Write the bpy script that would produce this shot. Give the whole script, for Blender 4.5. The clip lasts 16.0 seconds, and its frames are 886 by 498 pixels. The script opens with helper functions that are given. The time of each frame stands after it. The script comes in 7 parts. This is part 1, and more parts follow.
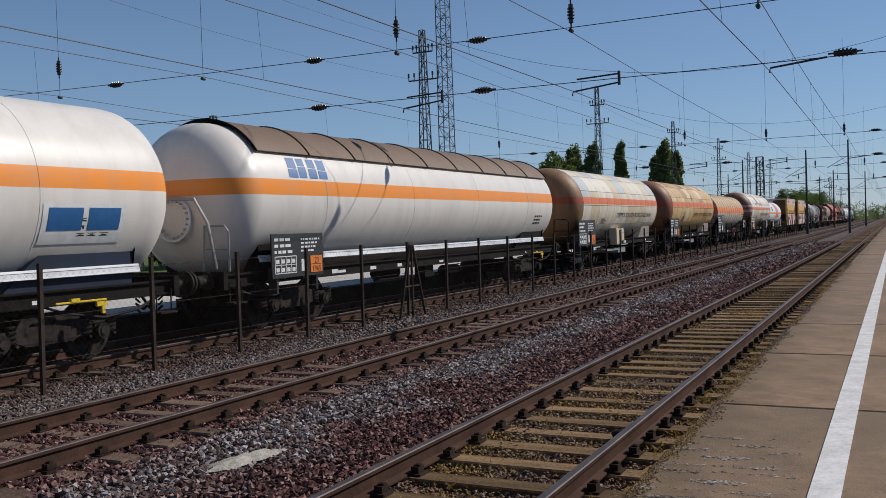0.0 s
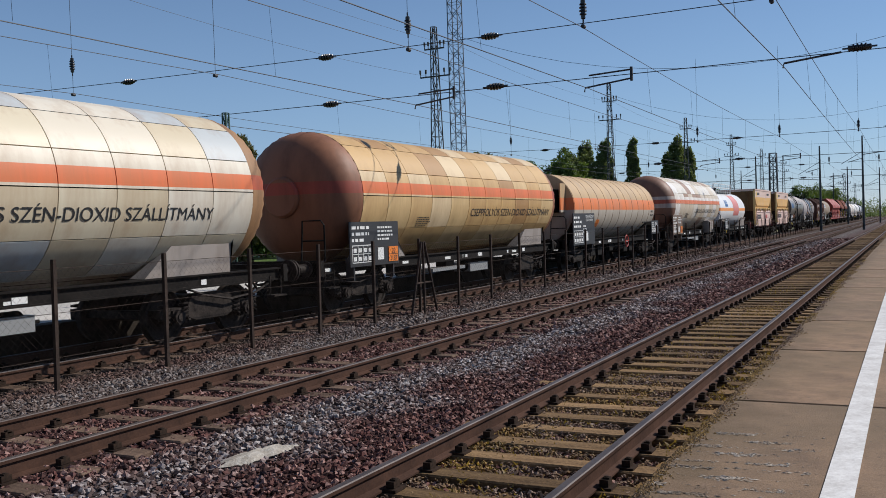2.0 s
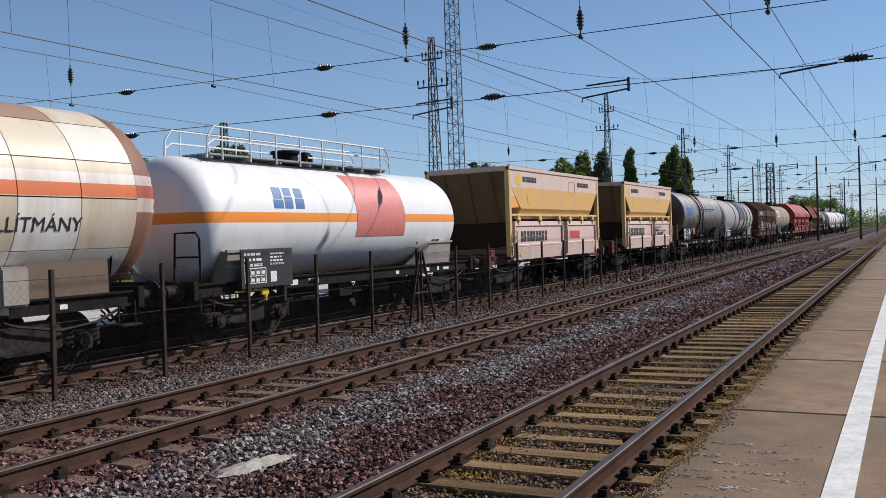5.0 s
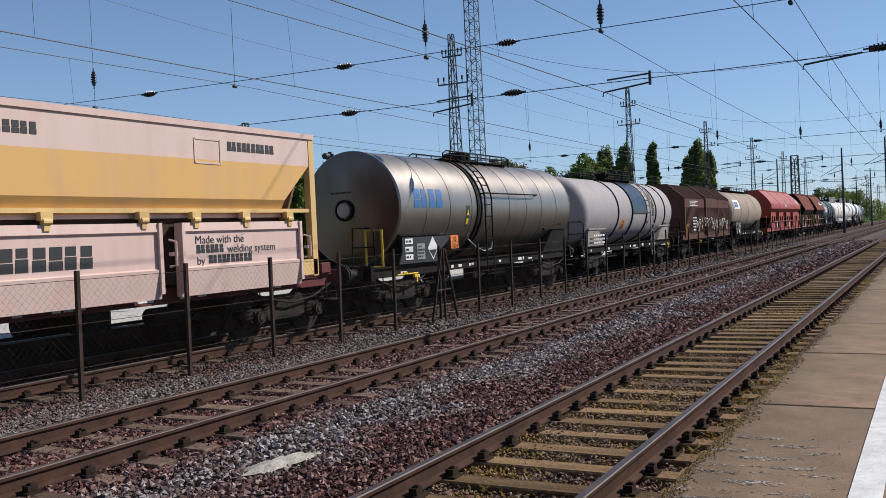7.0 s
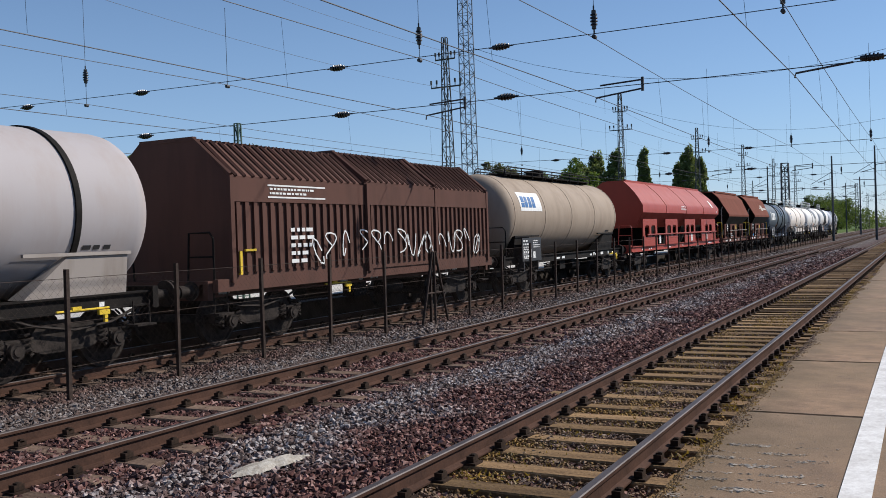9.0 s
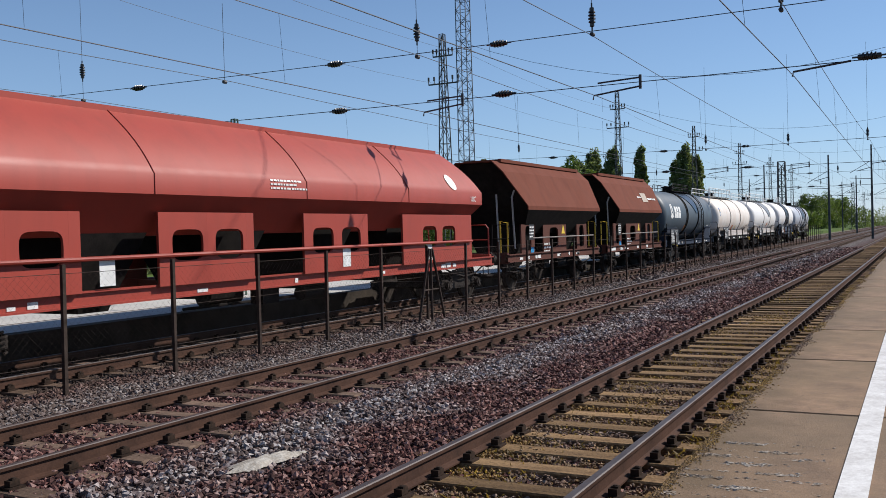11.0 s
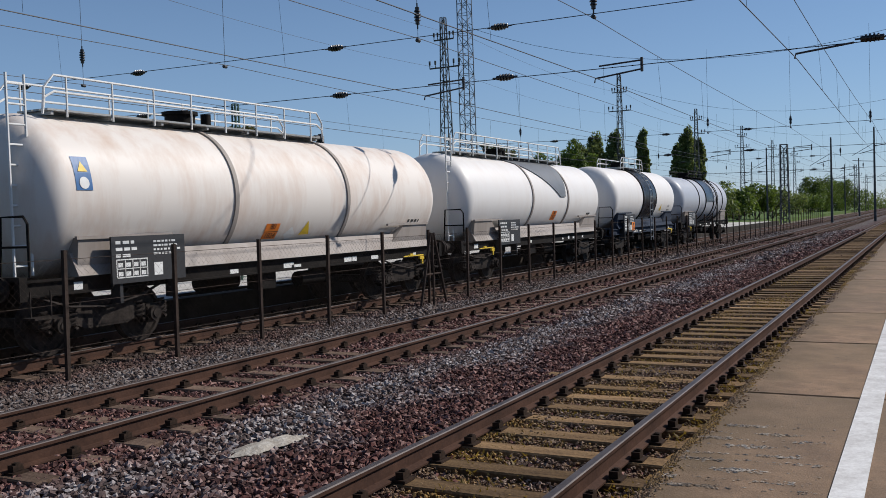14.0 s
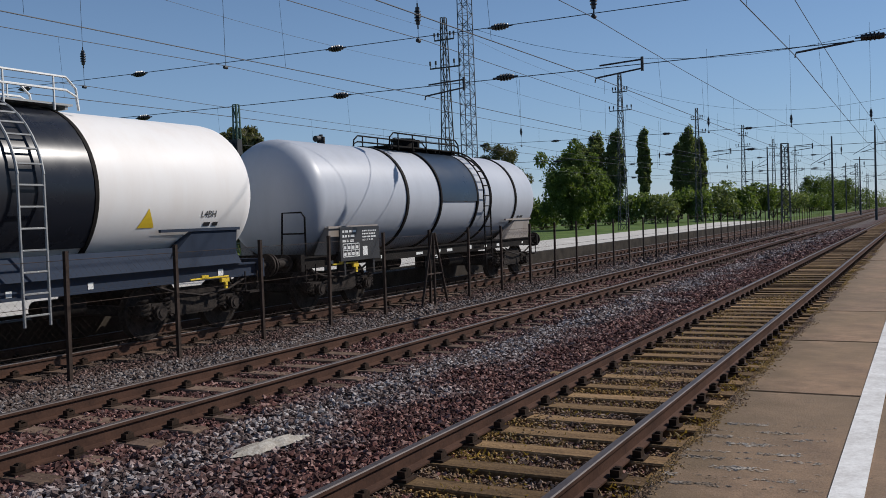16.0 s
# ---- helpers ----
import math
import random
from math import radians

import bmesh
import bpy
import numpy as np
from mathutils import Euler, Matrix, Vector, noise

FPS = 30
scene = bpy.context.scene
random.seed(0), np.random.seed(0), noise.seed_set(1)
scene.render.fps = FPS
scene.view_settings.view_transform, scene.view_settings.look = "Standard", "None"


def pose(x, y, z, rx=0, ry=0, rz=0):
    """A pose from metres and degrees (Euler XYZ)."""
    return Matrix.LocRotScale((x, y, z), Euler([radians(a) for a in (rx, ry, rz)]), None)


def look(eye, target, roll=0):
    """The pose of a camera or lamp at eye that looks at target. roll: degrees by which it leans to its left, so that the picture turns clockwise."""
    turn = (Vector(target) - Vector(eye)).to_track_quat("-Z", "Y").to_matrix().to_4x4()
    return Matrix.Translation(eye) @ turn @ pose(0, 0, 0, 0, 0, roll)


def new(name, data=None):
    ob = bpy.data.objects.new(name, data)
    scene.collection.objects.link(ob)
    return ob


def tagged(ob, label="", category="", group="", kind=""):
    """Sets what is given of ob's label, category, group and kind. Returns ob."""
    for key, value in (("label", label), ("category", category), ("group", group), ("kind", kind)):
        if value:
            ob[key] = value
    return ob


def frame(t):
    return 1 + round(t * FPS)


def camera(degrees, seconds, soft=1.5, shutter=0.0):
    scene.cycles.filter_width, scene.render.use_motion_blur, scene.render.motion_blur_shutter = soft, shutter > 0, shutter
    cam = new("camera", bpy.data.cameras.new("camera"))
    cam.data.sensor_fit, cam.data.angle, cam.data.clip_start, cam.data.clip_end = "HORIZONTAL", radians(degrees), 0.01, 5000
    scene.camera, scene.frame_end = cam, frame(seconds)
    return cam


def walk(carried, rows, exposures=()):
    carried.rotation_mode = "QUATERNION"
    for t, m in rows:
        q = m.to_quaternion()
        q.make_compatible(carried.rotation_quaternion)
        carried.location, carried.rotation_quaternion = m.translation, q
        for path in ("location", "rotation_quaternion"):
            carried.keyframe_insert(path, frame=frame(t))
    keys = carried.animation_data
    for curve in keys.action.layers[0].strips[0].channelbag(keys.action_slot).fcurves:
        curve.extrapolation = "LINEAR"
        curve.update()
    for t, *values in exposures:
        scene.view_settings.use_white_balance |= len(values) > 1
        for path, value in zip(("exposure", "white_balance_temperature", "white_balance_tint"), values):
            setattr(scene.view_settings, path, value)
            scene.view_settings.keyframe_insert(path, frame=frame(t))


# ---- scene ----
cam = camera(51.30, 16.0, soft=0.8)
PATH = [
    (0.0, pose(0.003, -0.002, 1.854, 88.748, 1.920, 26.227)),
    (0.5, pose(-0.002, -0.002, 1.854, 88.386, 1.820, 26.522)),
    (1.0, pose(0.001, 0.006, 1.857, 88.737, 1.546, 26.973)),
    (1.5, pose(-0.003, -0.002, 1.853, 88.627, 2.084, 27.103)),
    (2.0, pose(-0.001, 0.002, 1.846, 88.576, 1.945, 26.952)),
    (2.5, pose(-0.002, 0.006, 1.856, 88.718, 2.206, 27.385)),
    (3.0, pose(0.003, 0.002, 1.845, 88.880, 1.933, 27.303)),
    (3.5, pose(0.004, -0.008, 1.858, 89.150, 1.772, 26.786)),
    (4.0, pose(0.006, -0.018, 1.851, 89.167, 2.028, 26.589)),
    (6.5, pose(-0.002, -0.001, 1.840, 89.229, 2.326, 27.817)),
    (7.0, pose(0.002, 0.001, 1.838, 89.077, 2.670, 28.187)),
    (7.5, pose(-0.005, -0.007, 1.841, 88.827, 2.228, 27.834)),
    (8.0, pose(-0.000, 0.002, 1.850, 88.983, 2.226, 28.064)),
    (8.5, pose(0.001, -0.004, 1.859, 89.286, 1.961, 27.542)),
    (9.0, pose(-0.006, -0.004, 1.846, 89.225, 1.925, 27.614)),
    (11.5, pose(-0.017, 0.001, 1.848, 88.912, 1.653, 27.366)),
    (12.0, pose(-0.011, 0.013, 1.836, 88.795, 1.896, 27.432)),
    (12.5, pose(-0.002, 0.011, 1.847, 88.857, 1.786, 27.503)),
    (13.0, pose(-0.001, 0.005, 1.842, 88.799, 1.883, 27.514)),
    (13.5, pose(-0.002, 0.000, 1.842, 88.489, 1.840, 27.595)),
    (14.0, pose(-0.010, 0.011, 1.844, 88.054, 1.882, 27.522)),
    (14.5, pose(-0.009, 0.006, 1.843, 88.071, 2.319, 27.510)),
    (15.0, pose(-0.008, 0.017, 1.837, 88.137, 2.146, 27.341)),
    (15.5, pose(-0.004, 0.011, 1.839, 88.211, 1.912, 27.397)),
    (16.0, pose(-0.001, -0.000, 1.840, 88.064, 2.063, 27.585)),
]
# exposure: the clip's camera brightens for the darker wagons
EXPOSURES = [(0.0, -0.15), (1.0, 0.04), (1.5, 0.05), (2.5, 0.13), (3.5, 0.16), (7.0, 0.26), (9.0, 0.31), (12.0, 0.39), (12.5, 0.42), (13.0, 0.32), (14.0, 0.0), (14.5, -0.13), (16.0, -0.06)]
walk(cam, PATH, [(t, e, 5800, 13) for t, e in EXPOSURES])

# ---- light ----
SUN_EL, SUN_AZ = 39.0, 43.0          # azimuth clockwise from +Y
world = bpy.data.worlds.new("world")
scene.world = world
world.use_nodes = True
wn, wl = world.node_tree.nodes, world.node_tree.links
sky = wn.new("ShaderNodeTexSky")
sky.sky_type, sky.sun_disc = "NISHITA", False
sky.sun_elevation, sky.sun_rotation = radians(SUN_EL), radians(SUN_AZ)
sky.air_density, sky.dust_density, sky.ozone_density = 1.0, 0.0, 3.0
# thin cirrus and pale haze low over the horizon
tc = wn.new("ShaderNodeTexCoord")
mp = wn.new("ShaderNodeMapping")
mp.inputs["Scale"].default_value = (1.2, 2.2, 9.0)
cl = wn.new("ShaderNodeTexNoise")
cl.inputs["Scale"].default_value, cl.inputs["Detail"].default_value = 2.2, 7.0
cr = wn.new("ShaderNodeValToRGB")
cr.color_ramp.elements[0].position, cr.color_ramp.elements[1].position = 0.50, 0.78
cr.color_ramp.elements[1].color = (0.32, 0.32, 0.32, 1)
sx = wn.new("ShaderNodeSeparateXYZ")
hz = wn.new("ShaderNodeMapRange")
hz.inputs["From Min"].default_value, hz.inputs["From Max"].default_value = 0.40, 0.0
hz.inputs["To Min"].default_value, hz.inputs["To Max"].default_value = 0.0, 0.42
ad = wn.new("ShaderNodeMath")
ad.operation, ad.use_clamp = "MAXIMUM", True
mx = wn.new("ShaderNodeMix")
mx.data_type = "RGBA"
mx.inputs[7].default_value = (5.1, 7.6, 10.7, 1)
wl.new(tc.outputs["Generated"], mp.inputs[0])
wl.new(mp.outputs[0], cl.inputs["Vector"])
wl.new(cl.outputs[0], cr.inputs[0])
wl.new(tc.outputs["Generated"], sx.inputs[0])
wl.new(sx.outputs[2], hz.inputs["Value"])
wl.new(cr.outputs[0], ad.inputs[0])
wl.new(hz.outputs[0], ad.inputs[1])
wl.new(ad.outputs[0], mx.inputs[0])
wl.new(sky.outputs[0], mx.inputs[6])
wl.new(mx.outputs[2], wn["Background"].inputs[0])
wn["Background"].inputs[1].default_value = 0.067
sun = new("sun", bpy.data.lights.new("sun", "SUN"))
sun.data.energy, sun.data.angle, sun.data.color = 4.8, radians(0.53), (1.0, 0.895, 0.735)
_a, _e = radians(SUN_AZ), radians(SUN_EL)
sun.matrix_world = look(Vector((math.sin(_a) * math.cos(_e), math.cos(_a) * math.cos(_e), math.sin(_e))) * 50, (0, 0, 0))

# ---- plan: tracks run along +Y, z = 0 is the top of the rails ----
X1, X2, X3 = -2.97, -7.64, -12.23      # track centres
G = 0.753                              # half of the distance between rail centres
SPEED = 16.2                           # of the train, towards -Y
SPAN_Y = 21.0                          # cross-span of the overhead line
PLAT_Z, PLAT_X = 0.25, -1.45


# ---- materials ----
def nodes_of(name):
    m = bpy.data.materials.new(name)
    m.use_nodes = True
    nt = m.node_tree
    return m, nt, nt.nodes["Principled BSDF"]


def math_node(nt, op, a, b=None, clamp=False):
    n = nt.nodes.new("ShaderNodeMath")
    n.operation, n.use_clamp = op, clamp
    for i, v in enumerate((a, b)):
        if v is None:
            continue
        if isinstance(v, (int, float)):
            n.inputs[i].default_value = v
        else:
            nt.links.new(v, n.inputs[i])
    return n.outputs[0]


def mix_node(nt, fac, a, b, mode="MIX"):
    n = nt.nodes.new("ShaderNodeMix")
    n.data_type, n.blend_type = "RGBA", mode
    for sock, v in ((n.inputs[0], fac), (n.inputs[6], a), (n.inputs[7], b)):
        if isinstance(v, (int, float)):
            sock.default_value = v
        elif isinstance(v, tuple):
            sock.default_value = (*v, 1.0)[:4]
        else:
            nt.links.new(v, sock)
    return n.outputs[2]


def coords(nt, scale=(1, 1, 1)):
    tc = nt.nodes.new("ShaderNodeTexCoord")
    mp = nt.nodes.new("ShaderNodeMapping")
    mp.inputs["Scale"].default_value = scale
    nt.links.new(tc.outputs["Object"], mp.inputs[0])
    return mp.outputs[0]


def noise_node(nt, scale, detail=4.0, stretch=(1, 1, 1), rough=0.6):
    n = nt.nodes.new("ShaderNodeTexNoise")
    n.inputs["Scale"].default_value, n.inputs["Detail"].default_value = scale, detail
    n.inputs["Roughness"].default_value = rough
    nt.links.new(coords(nt, stretch), n.inputs["Vector"])
    return n.outputs[0]


def ramp_node(nt, fac, lo, hi, a=(0, 0, 0), b=(1, 1, 1)):
    n = nt.nodes.new("ShaderNodeValToRGB")
    n.color_ramp.elements[0].position, n.color_ramp.elements[1].position = lo, hi
    n.color_ramp.elements[0].color, n.color_ramp.elements[1].color = (*a, 1), (*b, 1)
    nt.links.new(fac, n.inputs[0])
    return n.outputs[0]


def palette_node(nt, fac, colours):
    n = nt.nodes.new("ShaderNodeValToRGB")
    n.color_ramp.interpolation = "CONSTANT"
    els = n.color_ramp.elements
    for i, c in enumerate(colours):
        e = els[i] if i < 2 else els.new(0.5)
        e.position = i / len(colours)
        e.color = (*c, 1)
    nt.links.new(fac, n.inputs[0])
    return n.outputs[0]


def bump(nt, bsdf, height, strength, distance=0.01):
    b = nt.nodes.new("ShaderNodeBump")
    b.inputs["Strength"].default_value, b.inputs["Distance"].default_value = strength, distance
    nt.links.new(height, b.inputs["Height"])
    nt.links.new(b.outputs[0], bsdf.inputs["Normal"])


def surface(name, a, b, scale=3.0, rough=0.8, metal=0.0, relief=0.3, fine=40.0, stretch=(1, 1, 1), vary=0.0):
    """Two tones mixed by a large and a fine noise, with fine relief; vary: tone from piece to piece."""
    m, nt, bs = nodes_of(name)
    big = noise_node(nt, scale, 5, stretch)
    small = noise_node(nt, fine, 3)
    f = math_node(nt, "ADD", math_node(nt, "MULTIPLY", big, 0.65), math_node(nt, "MULTIPLY", small, 0.35))
    col = ramp_node(nt, f, 0.36, 0.64, a, b)
    if vary:
        oi = nt.nodes.new("ShaderNodeObjectInfo")
        v = math_node(nt, "ADD", math_node(nt, "MULTIPLY", oi.outputs["Random"], 2 * vary), 1 - vary)
        comb = nt.nodes.new("ShaderNodeCombineColor")
        for i in range(3):
            nt.links.new(v, comb.inputs[i])
        col = mix_node(nt, 1.0, col, comb.outputs[0], "MULTIPLY")
    nt.links.new(col, bs.inputs["Base Color"])
    bs.inputs["Roughness"].default_value, bs.inputs["Metallic"].default_value = rough, metal
    bs.inputs["Specular IOR Level"].default_value = 0.12 if rough > 0.6 else 0.4
    if relief:
        bump(nt, bs, small, relief, 0.008)
    return m


def band_mask(nt, z, lo, hi):
    return math_node(nt, "MULTIPLY", math_node(nt, "GREATER_THAN", z, lo), math_node(nt, "LESS_THAN", z, hi))


def paint(name, base, dirt=(0.12, 0.08, 0.05), amount=0.5, rough=0.38, bands=(), palette=(), streak=0.7, metal=0.0):
    """Weathered vehicle paint: bands of colour by height, vertical dirt streaks, stains; palette: one tone for each sheet."""
    m, nt, bs = nodes_of(name)
    tc = nt.nodes.new("ShaderNodeTexCoord")
    sp = nt.nodes.new("ShaderNodeSeparateXYZ")
    nt.links.new(tc.outputs["Object"], sp.inputs[0])
    col = base
    if palette:
        oi = nt.nodes.new("ShaderNodeObjectInfo")
        col = palette_node(nt, oi.outputs["Random"], palette)
    for lo, hi, c in bands:
        col = mix_node(nt, band_mask(nt, sp.outputs[2], lo, hi), col, c)
    st = noise_node(nt, 2.2, 6, (1.0, 1.0, 0.12), 0.65)
    spots = noise_node(nt, 1.1, 6, (1, 1, 1), 0.6)
    f = math_node(nt, "ADD", math_node(nt, "MULTIPLY", st, streak), math_node(nt, "MULTIPLY", spots, 1 - streak))
    mask = math_node(nt, "MULTIPLY", ramp_node(nt, f, 0.45, 0.75), amount)
    col = mix_node(nt, mask, col, dirt)
    nt.links.new(col, bs.inputs["Base Color"])
    r = math_node(nt, "ADD", math_node(nt, "MULTIPLY", spots, 0.25), rough - 0.1)
    nt.links.new(r, bs.inputs["Roughness"])
    bs.inputs["Metallic"].default_value = metal
    bs.inputs["Specular IOR Level"].default_value = 0.5 if metal else 0.12 if rough > 0.6 else 0.3
    bump(nt, bs, noise_node(nt, 1.6, 2), 0.12, 0.02)
    return m


def plain(name, c, rough=0.5, metal=0.0):
    m, nt, bs = nodes_of(name)
    col = ramp_node(nt, noise_node(nt, 6.0, 4), 0.3, 0.7, tuple(v * 0.82 for v in c), c)
    nt.links.new(col, bs.inputs["Base Color"])
    bs.inputs["Roughness"].default_value, bs.inputs["Metallic"].default_value = rough, metal
    return m


M = {}
M["ground"] = surface("dry_ground", (0.10, 0.09, 0.06), (0.16, 0.15, 0.09), 0.15, 0.95)
M["grass"] = surface("grass", (0.05, 0.09, 0.02), (0.12, 0.17, 0.04), 0.3, 0.95)
M["rail_side"] = surface("rusty_rail", (0.045, 0.025, 0.018), (0.092, 0.049, 0.033), 2.0, 0.75, 0.2, 0.3)
M["rail_top"] = surface("worn_rail_head", (0.045, 0.034, 0.030), (0.10, 0.082, 0.075), 2.0, 0.55, 0.3, 0.1)
M["sleeper_old"] = surface("weathered_timber", (0.055, 0.033, 0.019), (0.25, 0.16, 0.078), 3.0, 0.9, 0, 0.9, 30.0, (0.35, 3.0, 3.0), vary=0.45)
M["sleeper"] = surface("dusty_timber", (0.06, 0.038, 0.027), (0.17, 0.118, 0.085), 3.0, 0.9, 0, 0.8, 30.0, (0.35, 3.0, 3.0), vary=0.3)
M["clip"] = surface("rusty_clip", (0.02, 0.014, 0.01), (0.05, 0.03, 0.02), 10.0, 0.8)
def platform_material():
    m, nt, bs = nodes_of("platform_concrete")
    big, mid, fine = noise_node(nt, 0.35, 5), noise_node(nt, 2.6, 6, (1, 1, 1), 0.7), noise_node(nt, 60.0, 4)
    col = ramp_node(nt, mid, 0.32, 0.70, (0.155, 0.092, 0.048), (0.35, 0.222, 0.124))
    col = mix_node(nt, ramp_node(nt, big, 0.42, 0.68), col, (0.17, 0.112, 0.052))
    col = mix_node(nt, math_node(nt, "MULTIPLY", ramp_node(nt, fine, 0.60, 0.70), 0.45), col, (0.36, 0.29, 0.21))
    col = mix_node(nt, math_node(nt, "MULTIPLY", ramp_node(nt, noise_node(nt, 24.0, 4), 0.62, 0.70), 0.7), col, (0.05, 0.04, 0.03))
    oi = nt.nodes.new("ShaderNodeObjectInfo")
    col = mix_node(nt, math_node(nt, "MULTIPLY", oi.outputs["Random"], 0.30), col, (0.11, 0.08, 0.055))
    # dirt and moss creep in from the worn edge beside the track
    geo = nt.nodes.new("ShaderNodeNewGeometry")
    sp = nt.nodes.new("ShaderNodeSeparateXYZ")
    nt.links.new(geo.outputs["Position"], sp.inputs[0])
    reach = math_node(nt, "SUBTRACT", math_node(nt, "MULTIPLY", noise_node(nt, 1.6, 6, (1, 1, 1), 0.7), 1.5), math_node(nt, "SUBTRACT", sp.outputs[0], PLAT_X + 0.12))
    col = mix_node(nt, math_node(nt, "MULTIPLY", ramp_node(nt, reach, 0.35, 0.80), 0.75), col, (0.105, 0.068, 0.028))
    # fine pits and pale grains of the washed-out surface
    col = mix_node(nt, 0.55, col, ramp_node(nt, noise_node(nt, 130.0, 3), 0.30, 0.72, (0.45, 0.43, 0.40), (1.35, 1.33, 1.3)), "MULTIPLY")
    nt.links.new(col, bs.inputs["Base Color"])
    bs.inputs["Roughness"].default_value = 0.9
    bump(nt, bs, math_node(nt, "ADD", fine, mid), 0.6, 0.008)
    return m


M["concrete"] = platform_material()
M["concrete_pale"] = surface("pale_concrete", (0.42, 0.40, 0.36), (0.56, 0.53, 0.48), 0.6, 0.9, 0, 0.4)
# near-black kerb: the shade behind the train put into its colour
M["kerb"] = surface("shaded_kerb", (0.018, 0.015, 0.012), (0.055, 0.045, 0.035), 2.0, 0.9)
M["line"] = surface("worn_white_line", (0.52, 0.50, 0.47), (0.74, 0.73, 0.70), 5.0, 0.7, 0, 0.3)
M["post"] = surface("rusty_post", (0.03, 0.022, 0.018), (0.07, 0.05, 0.04), 5.0, 0.7, 0.3)
M["wire"] = plain("wire", (0.025, 0.025, 0.03), 0.6)
M["lattice"] = surface("lattice_steel", (0.05, 0.055, 0.06), (0.10, 0.11, 0.115), 2.0, 0.7, 0.3)
M["tower"] = surface("tower_steel", (0.07, 0.08, 0.10), (0.12, 0.14, 0.17), 2.0, 0.6, 0.3)
M["insulator"] = plain("dark_glaze", (0.012, 0.011, 0.012), 0.3)
# grime of the running gear; also stands for shade on the brown hoppers
M["under"] = surface("grime_and_shade_black", (0.006, 0.0055, 0.005), (0.018, 0.015, 0.013), 4.0, 0.75, 0.1)
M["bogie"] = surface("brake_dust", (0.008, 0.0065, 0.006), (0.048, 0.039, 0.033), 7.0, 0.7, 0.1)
M["white"] = plain("white_lettering", (0.75, 0.75, 0.72), 0.6)
M["black"] = plain("black_lettering", (0.02, 0.02, 0.022), 0.6)
M["blue_label"] = plain("sky_blue_label", (0.03, 0.30, 0.62), 0.5)
M["blue"] = plain("blue_logo", (0.03, 0.13, 0.33), 0.5)
M["orange_plate"] = plain("orange_plate", (0.80, 0.22, 0.02), 0.5)
M["yellow"] = plain("yellow_paint", (0.72, 0.50, 0.02), 0.5)
M["red"] = plain("red_paint", (0.55, 0.06, 0.04), 0.5)
M["steel"] = plain("galvanised_steel", (0.35, 0.35, 0.34), 0.5, 0.5)
M["bark"] = surface("bark", (0.05, 0.04, 0.03), (0.10, 0.08, 0.06), 6.0, 0.95)


# ---- mesh helpers ----
def box(bm, c, s, m=None):
    r = bmesh.ops.create_cube(bm, size=1.0, matrix=Matrix.Translation(c) @ Matrix.Diagonal((*s, 1)))
    if m is not None:
        bmesh.ops.transform(bm, matrix=m, verts=r["verts"])
    return r["verts"]


def rod(bm, a, b, r, seg=6, r2=None):
    a, b = Vector(a), Vector(b)
    d = b - a
    m = Matrix.Translation((a + b) / 2) @ d.to_track_quat("Z", "Y").to_matrix().to_4x4()
    bmesh.ops.create_cone(bm, cap_ends=True, segments=seg, radius1=r, radius2=r if r2 is None else r2, depth=d.length, matrix=m)


def pipe(bm, pts, r, seg=6):
    """One connected round tube along the points."""
    pts = [Vector(p) for p in pts]
    rings = []
    side = None
    for i, p in enumerate(pts):
        t = (pts[min(i + 1, len(pts) - 1)] - pts[max(i - 1, 0)]).normalized()
        if side is None:
            side = t.orthogonal().normalized()
        side = (side - t * side.dot(t)).normalized() if (side - t * side.dot(t)).length > 1e-4 else t.orthogonal().normalized()
        up = t.cross(side)
        rings.append([bm.verts.new(p + r * (math.cos(2 * math.pi * k / seg) * side + math.sin(2 * math.pi * k / seg) * up)) for k in range(seg)])
    for a, b in zip(rings, rings[1:]):
        for k in range(seg):
            bm.faces.new((a[k], a[(k + 1) % seg], b[(k + 1) % seg], b[k]))
    bm.faces.new(rings[0][::-1])
    bm.faces.new(rings[-1])


def prism(bm, section, y0, y1, cap=True):
    """Extrudes a closed section of (x, z) points along y."""
    a = [bm.verts.new((x, y0, z)) for x, z in section]
    b = [bm.verts.new((x, y1, z)) for x, z in section]
    n = len(section)
    for i in range(n):
        bm.faces.new((a[i], a[(i + 1) % n], b[(i + 1) % n], b[i]))
    if cap:
        bm.faces.new(a[::-1])
        bm.faces.new(b)
    bmesh.ops.recalc_face_normals(bm, faces=bm.faces)


def lathe(bm, profile, zc=0.0, seg=48, x0=0.0):
    """Turns (y, r) points about an axis along y at height zc."""
    rings = []
    for y, r in profile:
        if r < 1e-5:
            rings.append([bm.verts.new((x0, y, zc))])
        else:
            rings.append([bm.verts.new((x0 + r * math.cos(2 * math.pi * k / seg), y, zc + r * math.sin(2 * math.pi * k / seg))) for k in range(seg)])
    for a, b in zip(rings, rings[1:]):
        for k in range(seg):
            j = (k + 1) % seg
            if len(a) == 1 and len(b) == 1:
                continue
            if len(a) == 1:
                bm.faces.new((a[0], b[k], b[j]))
            elif len(b) == 1:
                bm.faces.new((a[k], b[0], a[j]))
            else:
                bm.faces.new((a[k], b[k], b[j], a[j]))
    bmesh.ops.recalc_face_normals(bm, faces=bm.faces)


def smooth(me, angle=35.0):
    for p in me.polygons:
        p.use_smooth = True
    me.set_sharp_from_angle(angle=radians(angle))


def mesh_of(name, bm, material, soft=True):
    me = bpy.data.meshes.new(name)
    bm.to_mesh(me)
    bm.free()
    if soft:
        smooth(me)
    me.materials.append(material)
    return me


